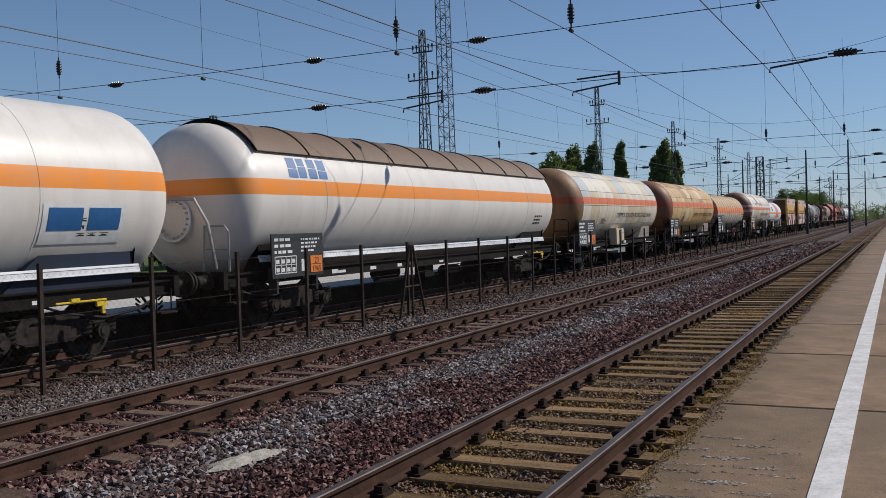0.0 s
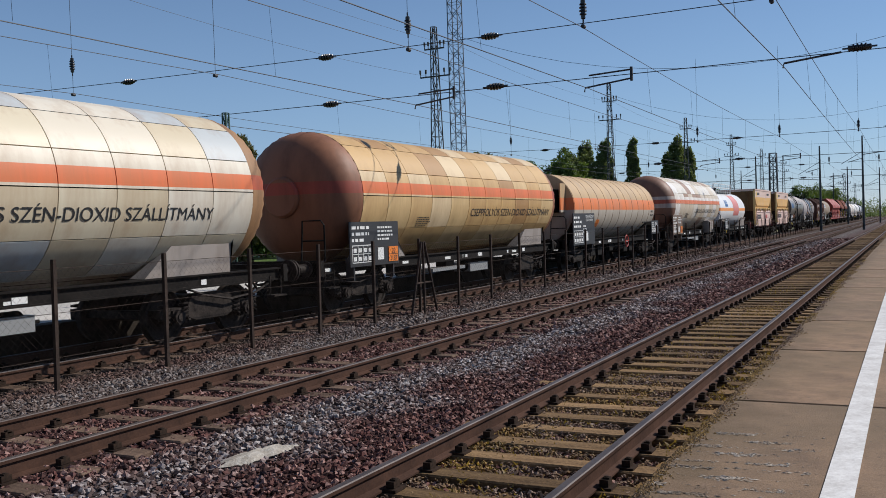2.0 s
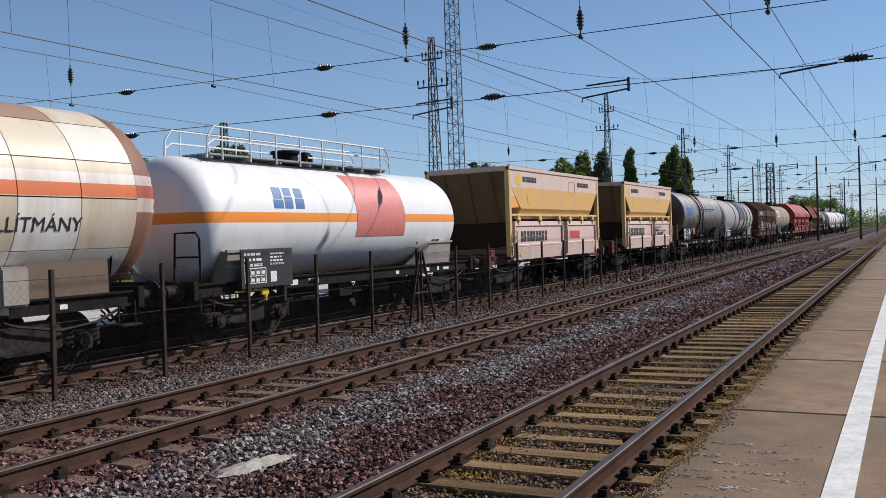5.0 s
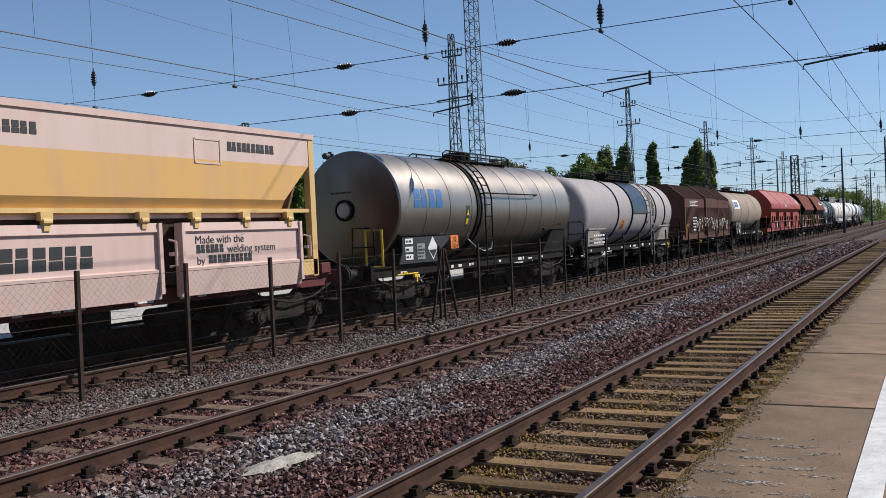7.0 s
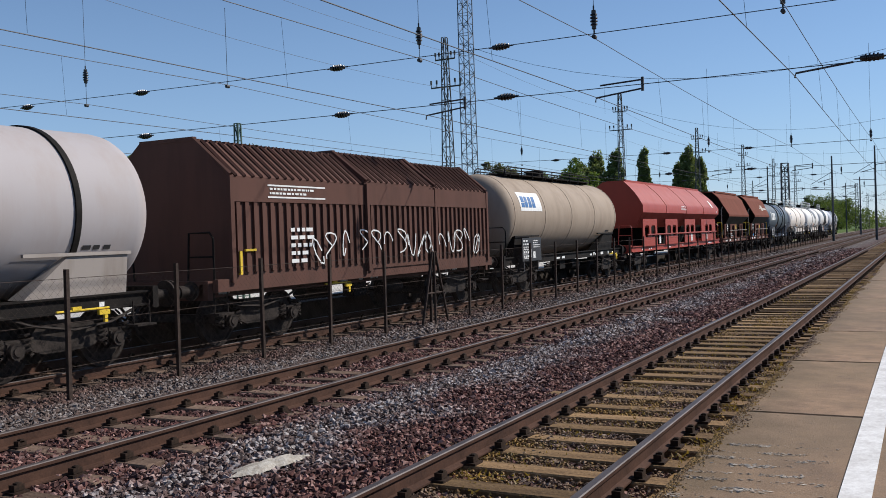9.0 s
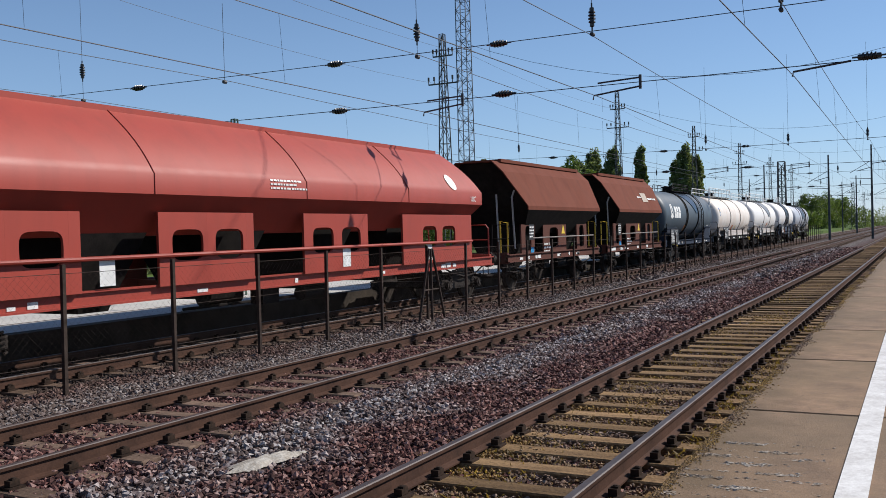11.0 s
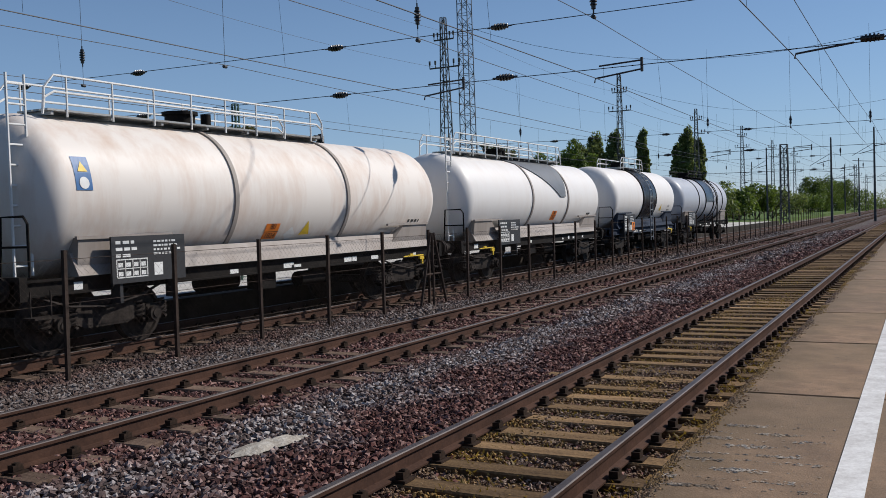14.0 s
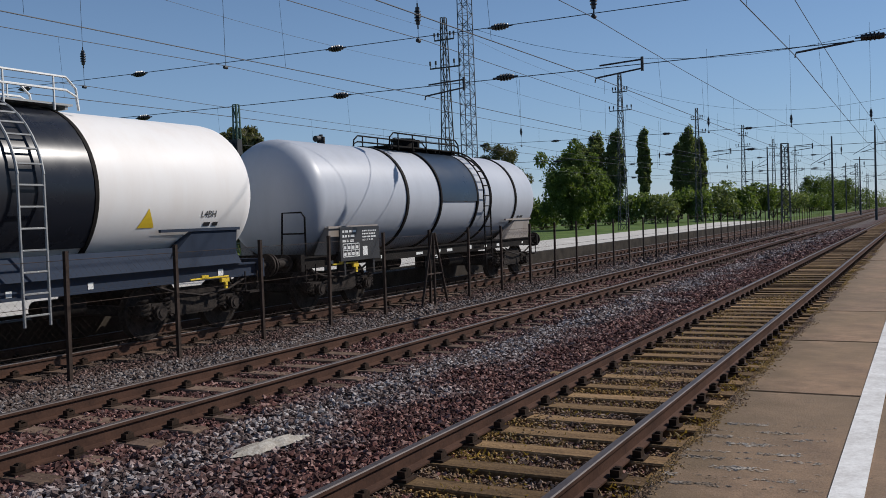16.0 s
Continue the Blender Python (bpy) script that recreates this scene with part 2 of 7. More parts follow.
def part(name, bm, material, parent, label="", at=None, soft=True):
    """Links a bmesh, or a mesh that alike parts share, as one object under a thing or a part."""
    me = bm if isinstance(bm, bpy.types.Mesh) else mesh_of(name, bm, material, soft)
    ob = new(name, me)
    ob.parent = parent
    if at is not None:
        ob.matrix_basis = at
    if label:
        ob["label"] = label
    return ob


def thing(name, label, category, m=None, group="", kind=""):
    ob = new(name)
    ob.empty_display_size = 0.3
    if m is not None:
        ob.matrix_basis = m
    return tagged(ob, label, category, group, kind)


def fast_mesh(name, verts, faces, material):
    """A mesh from numpy arrays of points and of equal-sided faces."""
    me = bpy.data.meshes.new(name)
    n, k = faces.shape
    me.vertices.add(len(verts))
    me.vertices.foreach_set("co", verts.astype(np.float32).ravel())
    me.loops.add(n * k)
    me.loops.foreach_set("vertex_index", faces.astype(np.int32).ravel())
    me.polygons.add(n)
    me.polygons.foreach_set("loop_start", np.arange(0, n * k, k, dtype=np.int32))
    me.polygons.foreach_set("use_smooth", np.zeros(n, bool))
    me.update(calc_edges=True)
    me.materials.append(material)
    return me


# ---- ground, ballast, platforms ----
def build_ground():
    bm = bmesh.new()
    bmesh.ops.create_grid(bm, x_segments=2, y_segments=2, size=3000, matrix=Matrix.Translation((0, 0, -0.75)))
    part("ground", bm, M["ground"], None)
    tagged(bpy.data.objects["ground"], "dry open ground round the station", "ground", kind="structure")
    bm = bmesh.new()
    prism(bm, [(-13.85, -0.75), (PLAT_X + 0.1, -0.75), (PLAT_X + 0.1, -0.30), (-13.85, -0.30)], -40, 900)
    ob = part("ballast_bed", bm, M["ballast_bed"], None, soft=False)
    tagged(ob, "brown and grey crushed stone bed under the tracks", "ballast", kind="structure")
    bm = bmesh.new()
    prism(bm, [(-160, -0.75), (-20.2, -0.75), (-20.2, -0.12), (-160, -0.2)], -40, 1500)
    ob = part("grass_verge", bm, M["grass"], None, soft=False)
    tagged(ob, "rough green verge behind the far platform", "grass", kind="structure")


def ballast_material(bed=False):
    m, nt, bs = nodes_of("crushed_stone")
    geo = nt.nodes.new("ShaderNodeNewGeometry")
    pick = geo.outputs["Random Per Island"]
    if bed:
        cell = nt.nodes.new("ShaderNodeTexVoronoi")
        cell.inputs["Scale"].default_value = 17.0
        nt.links.new(coords(nt), cell.inputs["Vector"])
        sr = nt.nodes.new("ShaderNodeSeparateColor")
        nt.links.new(cell.outputs["Color"], sr.inputs[0])
        pick = sr.outputs[0]
    sp = nt.nodes.new("ShaderNodeSeparateXYZ")
    nt.links.new(geo.outputs["Position"], sp.inputs[0])
    tone = palette_node(nt, pick, [(0.105, 0.080, 0.073), (0.25, 0.208, 0.198), (0.38, 0.338, 0.325), (0.15, 0.108, 0.096), (0.48, 0.44, 0.42), (0.062, 0.046, 0.042)])
    rust = palette_node(nt, pick, [(0.135, 0.060, 0.051), (0.215, 0.110, 0.093), (0.075, 0.038, 0.033), (0.34, 0.21, 0.18), (0.16, 0.078, 0.064)])
    # brake dust lies along the tracks and in a broad stain beside the platform track
    near = None
    for x0, w in ((X1, 2.6), (X2, 1.6), (X3, 2.3)):
        d = math_node(nt, "DIVIDE", math_node(nt, "ABSOLUTE", math_node(nt, "SUBTRACT", sp.outputs[0], x0)), w)
        d = math_node(nt, "SUBTRACT", 1.35, d, True)
        near = d if near is None else math_node(nt, "MAXIMUM", near, d)
    f = math_node(nt, "ADD", near, math_node(nt, "MULTIPLY", math_node(nt, "SUBTRACT", noise_node(nt, 0.8, 4), 0.5), 1.2))
    col = mix_node(nt, ramp_node(nt, f, 0.30, 0.62), tone, rust)
    # grease, soot and painted shade of the train on the far track's stones
    oil_and_shade = math_node(nt, "LESS_THAN", sp.outputs[0], math_node(nt, "ADD", X3 + 1.15, math_node(nt, "MULTIPLY", noise_node(nt, 2.0, 4), 0.5)))
    col = mix_node(nt, math_node(nt, "MULTIPLY", oil_and_shade, 0.72), col, (0.022, 0.018, 0.016))
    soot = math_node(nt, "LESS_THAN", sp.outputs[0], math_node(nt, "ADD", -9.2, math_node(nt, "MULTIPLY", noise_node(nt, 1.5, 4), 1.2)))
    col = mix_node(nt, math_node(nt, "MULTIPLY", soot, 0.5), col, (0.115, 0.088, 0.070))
    # bed toned towards near black so that gaps between the stones read dark
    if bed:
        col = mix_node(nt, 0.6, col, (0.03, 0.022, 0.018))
    col = mix_node(nt, 0.75, col, ramp_node(nt, noise_node(nt, 30.0, 3), 0.25, 0.75, (0.45, 0.45, 0.45), (1, 1, 1)), "MULTIPLY")
    nt.links.new(col, bs.inputs["Base Color"])
    bs.inputs["Roughness"].default_value, bs.inputs["Specular IOR Level"].default_value = 0.9, 0.15
    bump(nt, bs, noise_node(nt, 45.0, 3), 0.5, 0.01)
    return m


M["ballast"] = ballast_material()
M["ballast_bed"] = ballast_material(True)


def grit_material():
    m, nt, bs = nodes_of("mossy_grit")
    geo = nt.nodes.new("ShaderNodeNewGeometry")
    pick = geo.outputs["Random Per Island"]
    moss = palette_node(nt, pick, [(0.26, 0.155, 0.032), (0.12, 0.072, 0.024), (0.34, 0.21, 0.055), (0.19, 0.115, 0.026)])
    dirt = palette_node(nt, pick, [(0.10, 0.058, 0.036), (0.06, 0.036, 0.026), (0.17, 0.11, 0.075), (0.25, 0.185, 0.14), (0.08, 0.045, 0.03)])
    col = mix_node(nt, ramp_node(nt, noise_node(nt, 1.3, 5, (1, 0.5, 1)), 0.42, 0.60), dirt, moss)
    nt.links.new(col, bs.inputs["Base Color"])
    bs.inputs["Roughness"].default_value = 0.95
    return m


M["grit"] = grit_material()
M["soil"] = surface("mossy_soil", (0.055, 0.033, 0.018), (0.23, 0.14, 0.05), 3.0, 0.95, 0, 1.0, 30.0)


def stones(name, x0, x1, y0, y1, density, size, z, skip=(), label="", mat=None):
    """Crushed stones as one mesh of small uneven bodies."""
    rng = np.random.default_rng(int(abs(x0 * 131 + y0 * 17)) + 5)
    n = int((x1 - x0) * (y1 - y0) * density)
    c = np.stack([rng.uniform(x0, x1, n), rng.uniform(y0, y1, n), np.zeros(n)], 1)
    keep = np.ones(n, bool)
    for a, b in skip:
        keep &= ~((c[:, 0] > a) & (c[:, 0] < b))
    c = c[keep]
    n = len(c)
    dip = np.zeros(n)
    for a, b, d in ((X1 - 0.86, X1 + 1.32, 0.050), (X1 - 1.4, X1 - 0.86, -0.015), (X2 - 1.3, X2 + 0.80, 0.004), (X2 + 0.80, X2 + 1.35, 0.012), (X3 - 1.3, X3 + 1.3, 0.020)):
        dip += d * ((c[:, 0] > a) & (c[:, 0] < b))
    c[:, 2] = z - dip + rng.uniform(-0.03, 0.02, n) + 0.02 * np.sin(c[:, 0] * 2.1 + c[:, 1] * 0.7) * np.sin(c[:, 1] * 1.3)
    base = np.array([(1, 0, 0), (0, 1, 0), (-1, 0, 0), (0, -1, 0), (0, 0, 1), (0, 0, -1)], float)
    tri = np.array([(0, 1, 4), (1, 2, 4), (2, 3, 4), (3, 0, 4), (1, 0, 5), (2, 1, 5), (3, 2, 5), (0, 3, 5)])
    v = base[None] * rng.uniform(0.6, 1.2, (n, 6, 1)) + rng.uniform(-0.32, 0.32, (n, 6, 3))
    a = rng.uniform(0, 2 * math.pi, n)
    t = rng.uniform(-0.9, 0.9, n)
    ca, sa, ct, st = np.cos(a), np.sin(a), np.cos(t), np.sin(t)
    rot = np.zeros((n, 3, 3))
    rot[:, 0, 0], rot[:, 0, 1] = ca, -sa * ct
    rot[:, 0, 2], rot[:, 1, 0] = sa * st, sa
    rot[:, 1, 1], rot[:, 1, 2] = ca * ct, -ca * st
    rot[:, 2, 1], rot[:, 2, 2] = st, ct
    s = size * rng.uniform(0.6, 1.35, (n, 1, 1))
    v = np.einsum("nij,nkj->nki", rot, v * np.array([1.2, 0.95, 0.8])) * s + c[:, None, :]
    f = tri[None] + (np.arange(n) * len(base))[:, None, None]
    ob = new(name, fast_mesh(name, v.reshape(-1, 3), f.reshape(-1, 3), mat or M["ballast"]))
    return tagged(ob, label, "ballast", kind="stuff")


def build_platforms():
    # near platform: slabs with open joints, kerb, white line
    base = thing("platform", "brown concrete platform with open joints and a white line", "platform", kind="structure")
    bm = bmesh.new()
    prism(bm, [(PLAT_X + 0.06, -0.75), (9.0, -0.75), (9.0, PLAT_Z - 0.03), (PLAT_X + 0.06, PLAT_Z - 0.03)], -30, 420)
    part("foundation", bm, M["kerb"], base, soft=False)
    L = 3.27
    bm = bmesh.new()
    v = box(bm, (0, 0, 0), (7.45, L - 0.025, 0.14))
    bmesh.ops.bevel(bm, geom=list(bm.edges), offset=0.012, segments=1, affect="EDGES")
    slab = mesh_of("slab", bm, M["concrete"], False)
    for k in range(-8, 60):
        part("slab", slab, None, base, at=pose(PLAT_X + 3.725 + 0.012 * math.sin(k * 7.3), 8.24 - L / 2 + k * L, PLAT_Z - 0.07 + 0.006 * math.sin(k * 3.1), 0.1 * math.sin(k * 5), 0, 0))
    bm = bmesh.new()
    box(bm, (-0.405, 90, PLAT_Z + 0.008), (0.175, 230, 0.006))
    part("white_line", bm, M["line"], base, "worn white safety line", soft=False)
    # far platform between the train's track and the verge
    far = thing("far_platform", "pale concrete platform behind the freight train", "platform", kind="structure")
    bm = bmesh.new()
    prism(bm, [(-20.2, -0.75), (-13.95, -0.75), (-13.95, 0.28), (-20.2, 0.28)], -40, 105)
    part("deck", bm, M["concrete_pale"], far, soft=False)
    # darkened face over the pale deck side, standing for the train's shade
    bm = bmesh.new()
    prism(bm, [(-14.25, -0.74), (-13.88, -0.74), (-13.88, 0.32), (-14.25, 0.32)], -40, 105)
    part("kerb", bm, M["kerb"], far, soft=False)


def build_soil_bank():
    """Mossy dirt heaped between the sleeper ends and the platform edge."""
    nx, ny = 7, 420
    bm = bmesh.new()
    grid = []
    for j in range(ny):
        y = 2.5 + 0.12 * j
        row = []
        for i in range(nx):
            x = -1.93 + 0.5 * i / (nx - 1)
            t = i / (nx - 1)
            z = -0.215 + 0.22 * t ** 2.2 * (0.75 + 0.5 * noise.noise(Vector((y * 0.5, 1.7, 0)))) + 0.022 * noise.noise(Vector((x * 7, y * 5, 0))) + 0.012 * noise.noise(Vector((x * 22, y * 17, 0)))
            row.append(bm.verts.new((x, y, z)))
        grid.append(row)
    for a, b in zip(grid, grid[1:]):
        for i in range(nx - 1):
            bm.faces.new((a[i], a[i + 1], b[i + 1], b[i]))
    ob = part("soil_bank", bm, M["soil"], None)
    tagged(ob, "mossy brown soil heaped along the platform edge", "soil", kind="structure")


def build_track_soil():
    """Fine dirt and moss that fills the platform track up to the sleepers."""
    nx, ny = 22, 260
    bm = bmesh.new()
    rows = []
    for j in range(ny):
        y = 2.6 + 0.16 * j
        rows.append([bm.verts.new((X1 - 0.80 + 1.6 * i / (nx - 1), y, -0.238 + 0.022 * noise.noise(Vector((i * 0.6, y * 1.7, 0))) + 0.012 * noise.noise(Vector((i * 2.3, y * 7.0, 4))))) for i in range(nx)])
    for a, b in zip(rows, rows[1:]):
        for i in range(nx - 1):
            bm.faces.new((a[i], a[i + 1], b[i + 1], b[i]))
    ob = part("track_soil", bm, M["soil"], None)
    tagged(ob, "brown dirt with ochre moss between the rails", "soil", kind="structure")


def edge_moss():
    """Low cushions of moss and dirt on the broken edge of the platform."""
    rng = np.random.default_rng(21)
    n = 9000
    y = 3.6 + 30 * rng.random(n) ** 1.6
    lumps = np.array([noise.noise(Vector((0.0, q * 1.1, 9.0))) for q in y])
    x = PLAT_X - 0.02 + np.abs(rng.normal(0, 0.045, n)) * (0.5 + 1.6 * np.clip(lumps + 0.35, 0, 1))
    s = rng.uniform(0.004, 0.013, n)
    base = np.array([(1, 0, 0), (0, 1, 0), (-1, 0, 0), (0, -1, 0), (0, 0, 0.8)], float)
    v = (base[None] + rng.uniform(-0.3, 0.3, (n, 5, 3))) * s[:, None, None] + np.stack([x, y, np.full(n, PLAT_Z + 0.002)], 1)[:, None, :]
    tri = np.array([(0, 1, 4), (1, 2, 4), (2, 3, 4), (3, 0, 4)])
    f = tri[None] + (np.arange(n) * 5)[:, None, None]
    me = fast_mesh("edge_moss", v.reshape(-1, 3), f.reshape(-1, 3), M["grit"])
    tagged(new("edge_moss", me), "ochre moss and dirt on the platform edge", "moss", kind="stuff")


def rail_mesh(y0, y1):
    bm = bmesh.new()
    sec = [(-0.075, -0.172), (0.075, -0.172), (0.075, -0.158), (0.012, -0.142), (0.010, -0.045), (0.034, -0.036), (0.036, -0.008), (0.028, 0.0), (-0.028, 0.0), (-0.036, -0.008), (-0.034, -0.036), (-0.010, -0.045), (-0.012, -0.142), (-0.075, -0.158)]
    prism(bm, sec, y0, y1)
    me = mesh_of("rail", bm, M["rail_side"], False)
    me.materials.append(M["rail_top"])
    for p in me.polygons:
        if p.center.z > -0.006 and abs(p.normal.y) < 0.5:
            p.material_index = 1
    return me


def build_tracks():
    rail = rail_mesh(-40, 900)
    for tag, xt, mat, lab, off, reach in (("track_1", X1, M["sleeper_old"], "platform track with weathered yellowish sleepers", 0.10, 110), ("track_2", X2, M["sleeper"], "middle track with dusty brown sleepers", 0.31, 90), ("track_3", X3, M["sleeper"], "track that carries the freight train", 0.2, 60)):
        tr = thing(tag, lab, "railway track", pose(xt, 0, 0), kind="structure")
        part("rail", rail, None, tr, at=pose(-G, 0, 0))
        part("rail", rail, None, tr, at=pose(G, 0, 0))
        bm = bmesh.new()
        # straight timber baulk with worn edges
        box(bm, (0, 0, -0.25), (2.54, 0.25, 0.16))
        bmesh.ops.bevel(bm, geom=list(bm.edges), offset=0.014, segments=1, affect="EDGES")
        sl = mesh_of("sleeper", bm, mat, False)
        bm = bmesh.new()
        box(bm, (0, 0, -0.165), (0.36, 0.16, 0.022))
        for s in (-1, 1):
            box(bm, (s * 0.115, 0, -0.125), (0.07, 0.10, 0.05))
            rod(bm, (s * 0.125, 0, -0.16), (s * 0.125, 0, -0.08), 0.018, 6)
            box(bm, (s * 0.125, 0, -0.10), (0.05, 0.05, 0.03))
        cl = mesh_of("rail_fastening", bm, M["clip"], False)
        n = int((reach + 6) / 0.6)
        rng = random.Random(int(-xt * 10))
        far_v = bmesh.new()
        for k in range(n):
            y = -6 + off + 0.6 * k
            part("sleeper", sl, None, tr, at=pose(rng.uniform(-.05, .05), y + rng.uniform(-.03, .03), rng.uniform(-.012, .002), rng.uniform(-2, 2), 0, rng.uniform(-1.4, 1.4)))
            if y < 70:
                for s in (-G, G):
                    part("rail_fastening", cl, None, tr, at=pose(s, y, 0))
        for k in range(int((400 - reach) / 0.6)):
            box(far_v, (0, reach + off + 0.6 * k, -0.25), (2.5, 0.25, 0.16))
        ob = part("far_sleepers", far_v, mat, tr, soft=False)
        ob["kind"] = "stuff"


# ---- fence ----
def build_fence():
    fence = thing("fence", "thin rusty steel post fence between the tracks", "fence")
    bm = bmesh.new()
    box(bm, (0, 0, 0.70), (0.055, 0.055, 1.75))
    post = mesh_of("post", bm, M["post"], False)
    fx = -10.28
    ys = [8.63 + 2.05 * k for k in range(-8, 52)]
    for y in ys:
        part("post", post, None, fence, at=pose(fx, y + 0.05 * math.sin(y * 9.1), 0, 0.6 * math.sin(y * 5), 0.5 * math.cos(y * 3)))
    bm = bmesh.new()
    for z in (0.25, 0.85, 1.45):
        rod(bm, (fx, ys[0], z), (fx, ys[-1], z), 0.004, 4)
    part("wire", bm, M["post"], fence)
    bm = bmesh.new()
    y = ys[0]
    while y < 26:
        rod(bm, (fx, y, 0.05), (fx, y + 1.4, 1.45), 0.0011, 3)
        rod(bm, (fx, y + 1.4, 0.05), (fx, y, 1.45), 0.0011, 3)
        y += 0.11
    part("wire_mesh", bm, M["post"], fence, "thin diamond wire mesh")
    # braced trestle post
    bm = bmesh.new()
    for dy in (-0.62, 0.0, 0.62):
        rod(bm, (fx + 0.15, 18.85 + dy, -0.15), (fx + 0.15, 18.85 + dy * 0.12, 1.5), 0.03, 6)
    rod(bm, (fx + 0.15, 18.5, 0.55), (fx + 0.15, 19.2, 0.55), 0.02, 6)
    part("brace", bm, M["post"], fence, "three-legged steel brace")


build_ground()
build_platforms()
build_tracks()
build_fence()
build_soil_bank()
build_track_soil()
edge_moss()
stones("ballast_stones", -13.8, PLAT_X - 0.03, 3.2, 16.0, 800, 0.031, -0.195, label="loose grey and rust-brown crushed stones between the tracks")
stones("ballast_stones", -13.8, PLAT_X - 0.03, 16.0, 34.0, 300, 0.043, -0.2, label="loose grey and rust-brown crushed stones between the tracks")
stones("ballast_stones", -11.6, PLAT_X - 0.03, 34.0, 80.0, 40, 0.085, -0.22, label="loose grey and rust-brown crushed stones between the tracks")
stones("mossy_grit", X1 - 0.72, X1 + 0.72, 3.4, 22.0, 1300, 0.017, -0.158, label="yellowish moss and grit between the rails", mat=M["grit"])
stones("mossy_grit", X1 + 0.85, PLAT_X - 0.05, 3.4, 24.0, 1100, 0.016, -0.160, label="yellowish moss and grit beside the platform edge", mat=M["grit"])


# ---- freight train: every wagon is built about its own middle, y towards the rear ----
WHEELS = []         # (wheelset, its y in its bogie or wagon)
TRAIN = []          # (wagon, y of its middle at the start)


def flat_text(body, size, bold=0.0):
    cu = bpy.data.curves.new("lettering", "FONT")
    cu.body, cu.size, cu.offset = body, size, bold
    ob = bpy.data.objects.new("lettering", cu)
    scene.collection.objects.link(ob)
    dg = bpy.context.evaluated_depsgraph_get()
    dg.update()
    me = bpy.data.meshes.new_from_object(ob.evaluated_get(dg))
    bpy.data.objects.remove(ob)
    bpy.data.curves.remove(cu)
    return me


def wrap(me, y, z, radius, zc, lift=0.006):
    """Lays flat lettering (x along the wagon, y up) on a flat side (radius None: at x = zc) or round a tank."""
    for v in me.vertices:
        u, w = v.co.x, v.co.y
        if callable(radius):
            v.co = (radius(z + w) + lift, y + u, z + w)
        elif radius is None:
            v.co = (zc + lift, y + u, z + w)
        else:
            a = math.asin(max(-1, min(1, (z - zc) / radius))) + w / radius
            v.co = ((radius + lift) * math.cos(a), y + u, zc + (radius + lift) * math.sin(a))
    me.update()
    return me


def lettering(parent, body, size, y, z, mat, radius=None, zc=1.4, name="lettering", label=""):
    me = wrap(flat_text(body, size), y, z, radius, zc)
    me.materials.clear()
    me.materials.append(mat)
    return part(name, me, None, parent, label)


def patch(parent, polys, y, z, mat, radius=None, zc=1.4, name="marking", label="", lift=0.006):
    """Flat painted shapes: polygons of (along, up) points, cut fine enough to follow the tank."""
    bm = bmesh.new()
    for poly in polys:
        f = bm.faces.new([bm.verts.new((u, w, 0)) for u, w in poly])
    if radius is not None:
        bmesh.ops.triangulate(bm, faces=bm.faces)
        for _ in range(6):
            long = [e for e in bm.edges if e.calc_length() > 0.14]
            if not long:
                break
            bmesh.ops.subdivide_edges(bm, edges=long, cuts=1, use_grid_fill=True)
            bmesh.ops.triangulate(bm, faces=bm.faces)
    me = bpy.data.meshes.new(name)
    bm.to_mesh(me)
    bm.free()
    wrap(me, y, z, radius, zc, lift)
    me.materials.append(mat)
    ob = part(name, me, None, parent, label)
    if name in ("writing", "graffiti") or len(polys) > 2:
        ob["kind"] = "stuff"
    return ob


def rect(u, w, du, dw):
    return [(u, w), (u + du, w), (u + du, w + dw), (u, w + dw)]


def text_bars(seed, width, height, rows, fill=0.75):
    """Rows of short bars that stand for writing too small to read."""
    rng = random.Random(seed)
    out, h = [], height / rows
    for r in range(rows):
        u = 0.0
        while u < width * rng.uniform(0.6, 1.0):
            d = h * rng.uniform(0.5, 1.6)
            out.append(rect(u, height - (r + 1) * h + h * 0.25, min(d, width - u), h * 0.48))
            u += d + h * rng.uniform(0.25, 0.5)
    return out


def block_letters(n, size, slant=0.15):
    """A maker's mark as a row of plain leaning blocks, each cut by one level slit."""
    out = []
    for i in range(n):
        u, a = i * size * 0.80, size * (0.70, 0.60, 0.66)[i % 3]
        cut = size * (0.40, 0.55, 0.48)[i % 3]
        for z0, z1, d in ((0, cut, 0.0), (cut + size * 0.05, size, 0.03 * size)):
            out.append([(u + d + slant * z0, z0), (u + a - d + slant * z0, z0), (u + a - d + slant * z1, z1), (u + d + slant * z1, z1)])
    return out


def ellipse(a, b, n=20):
    return [(a * math.cos(2 * math.pi * k / n), b * math.sin(2 * math.pi * k / n)) for k in range(n)]


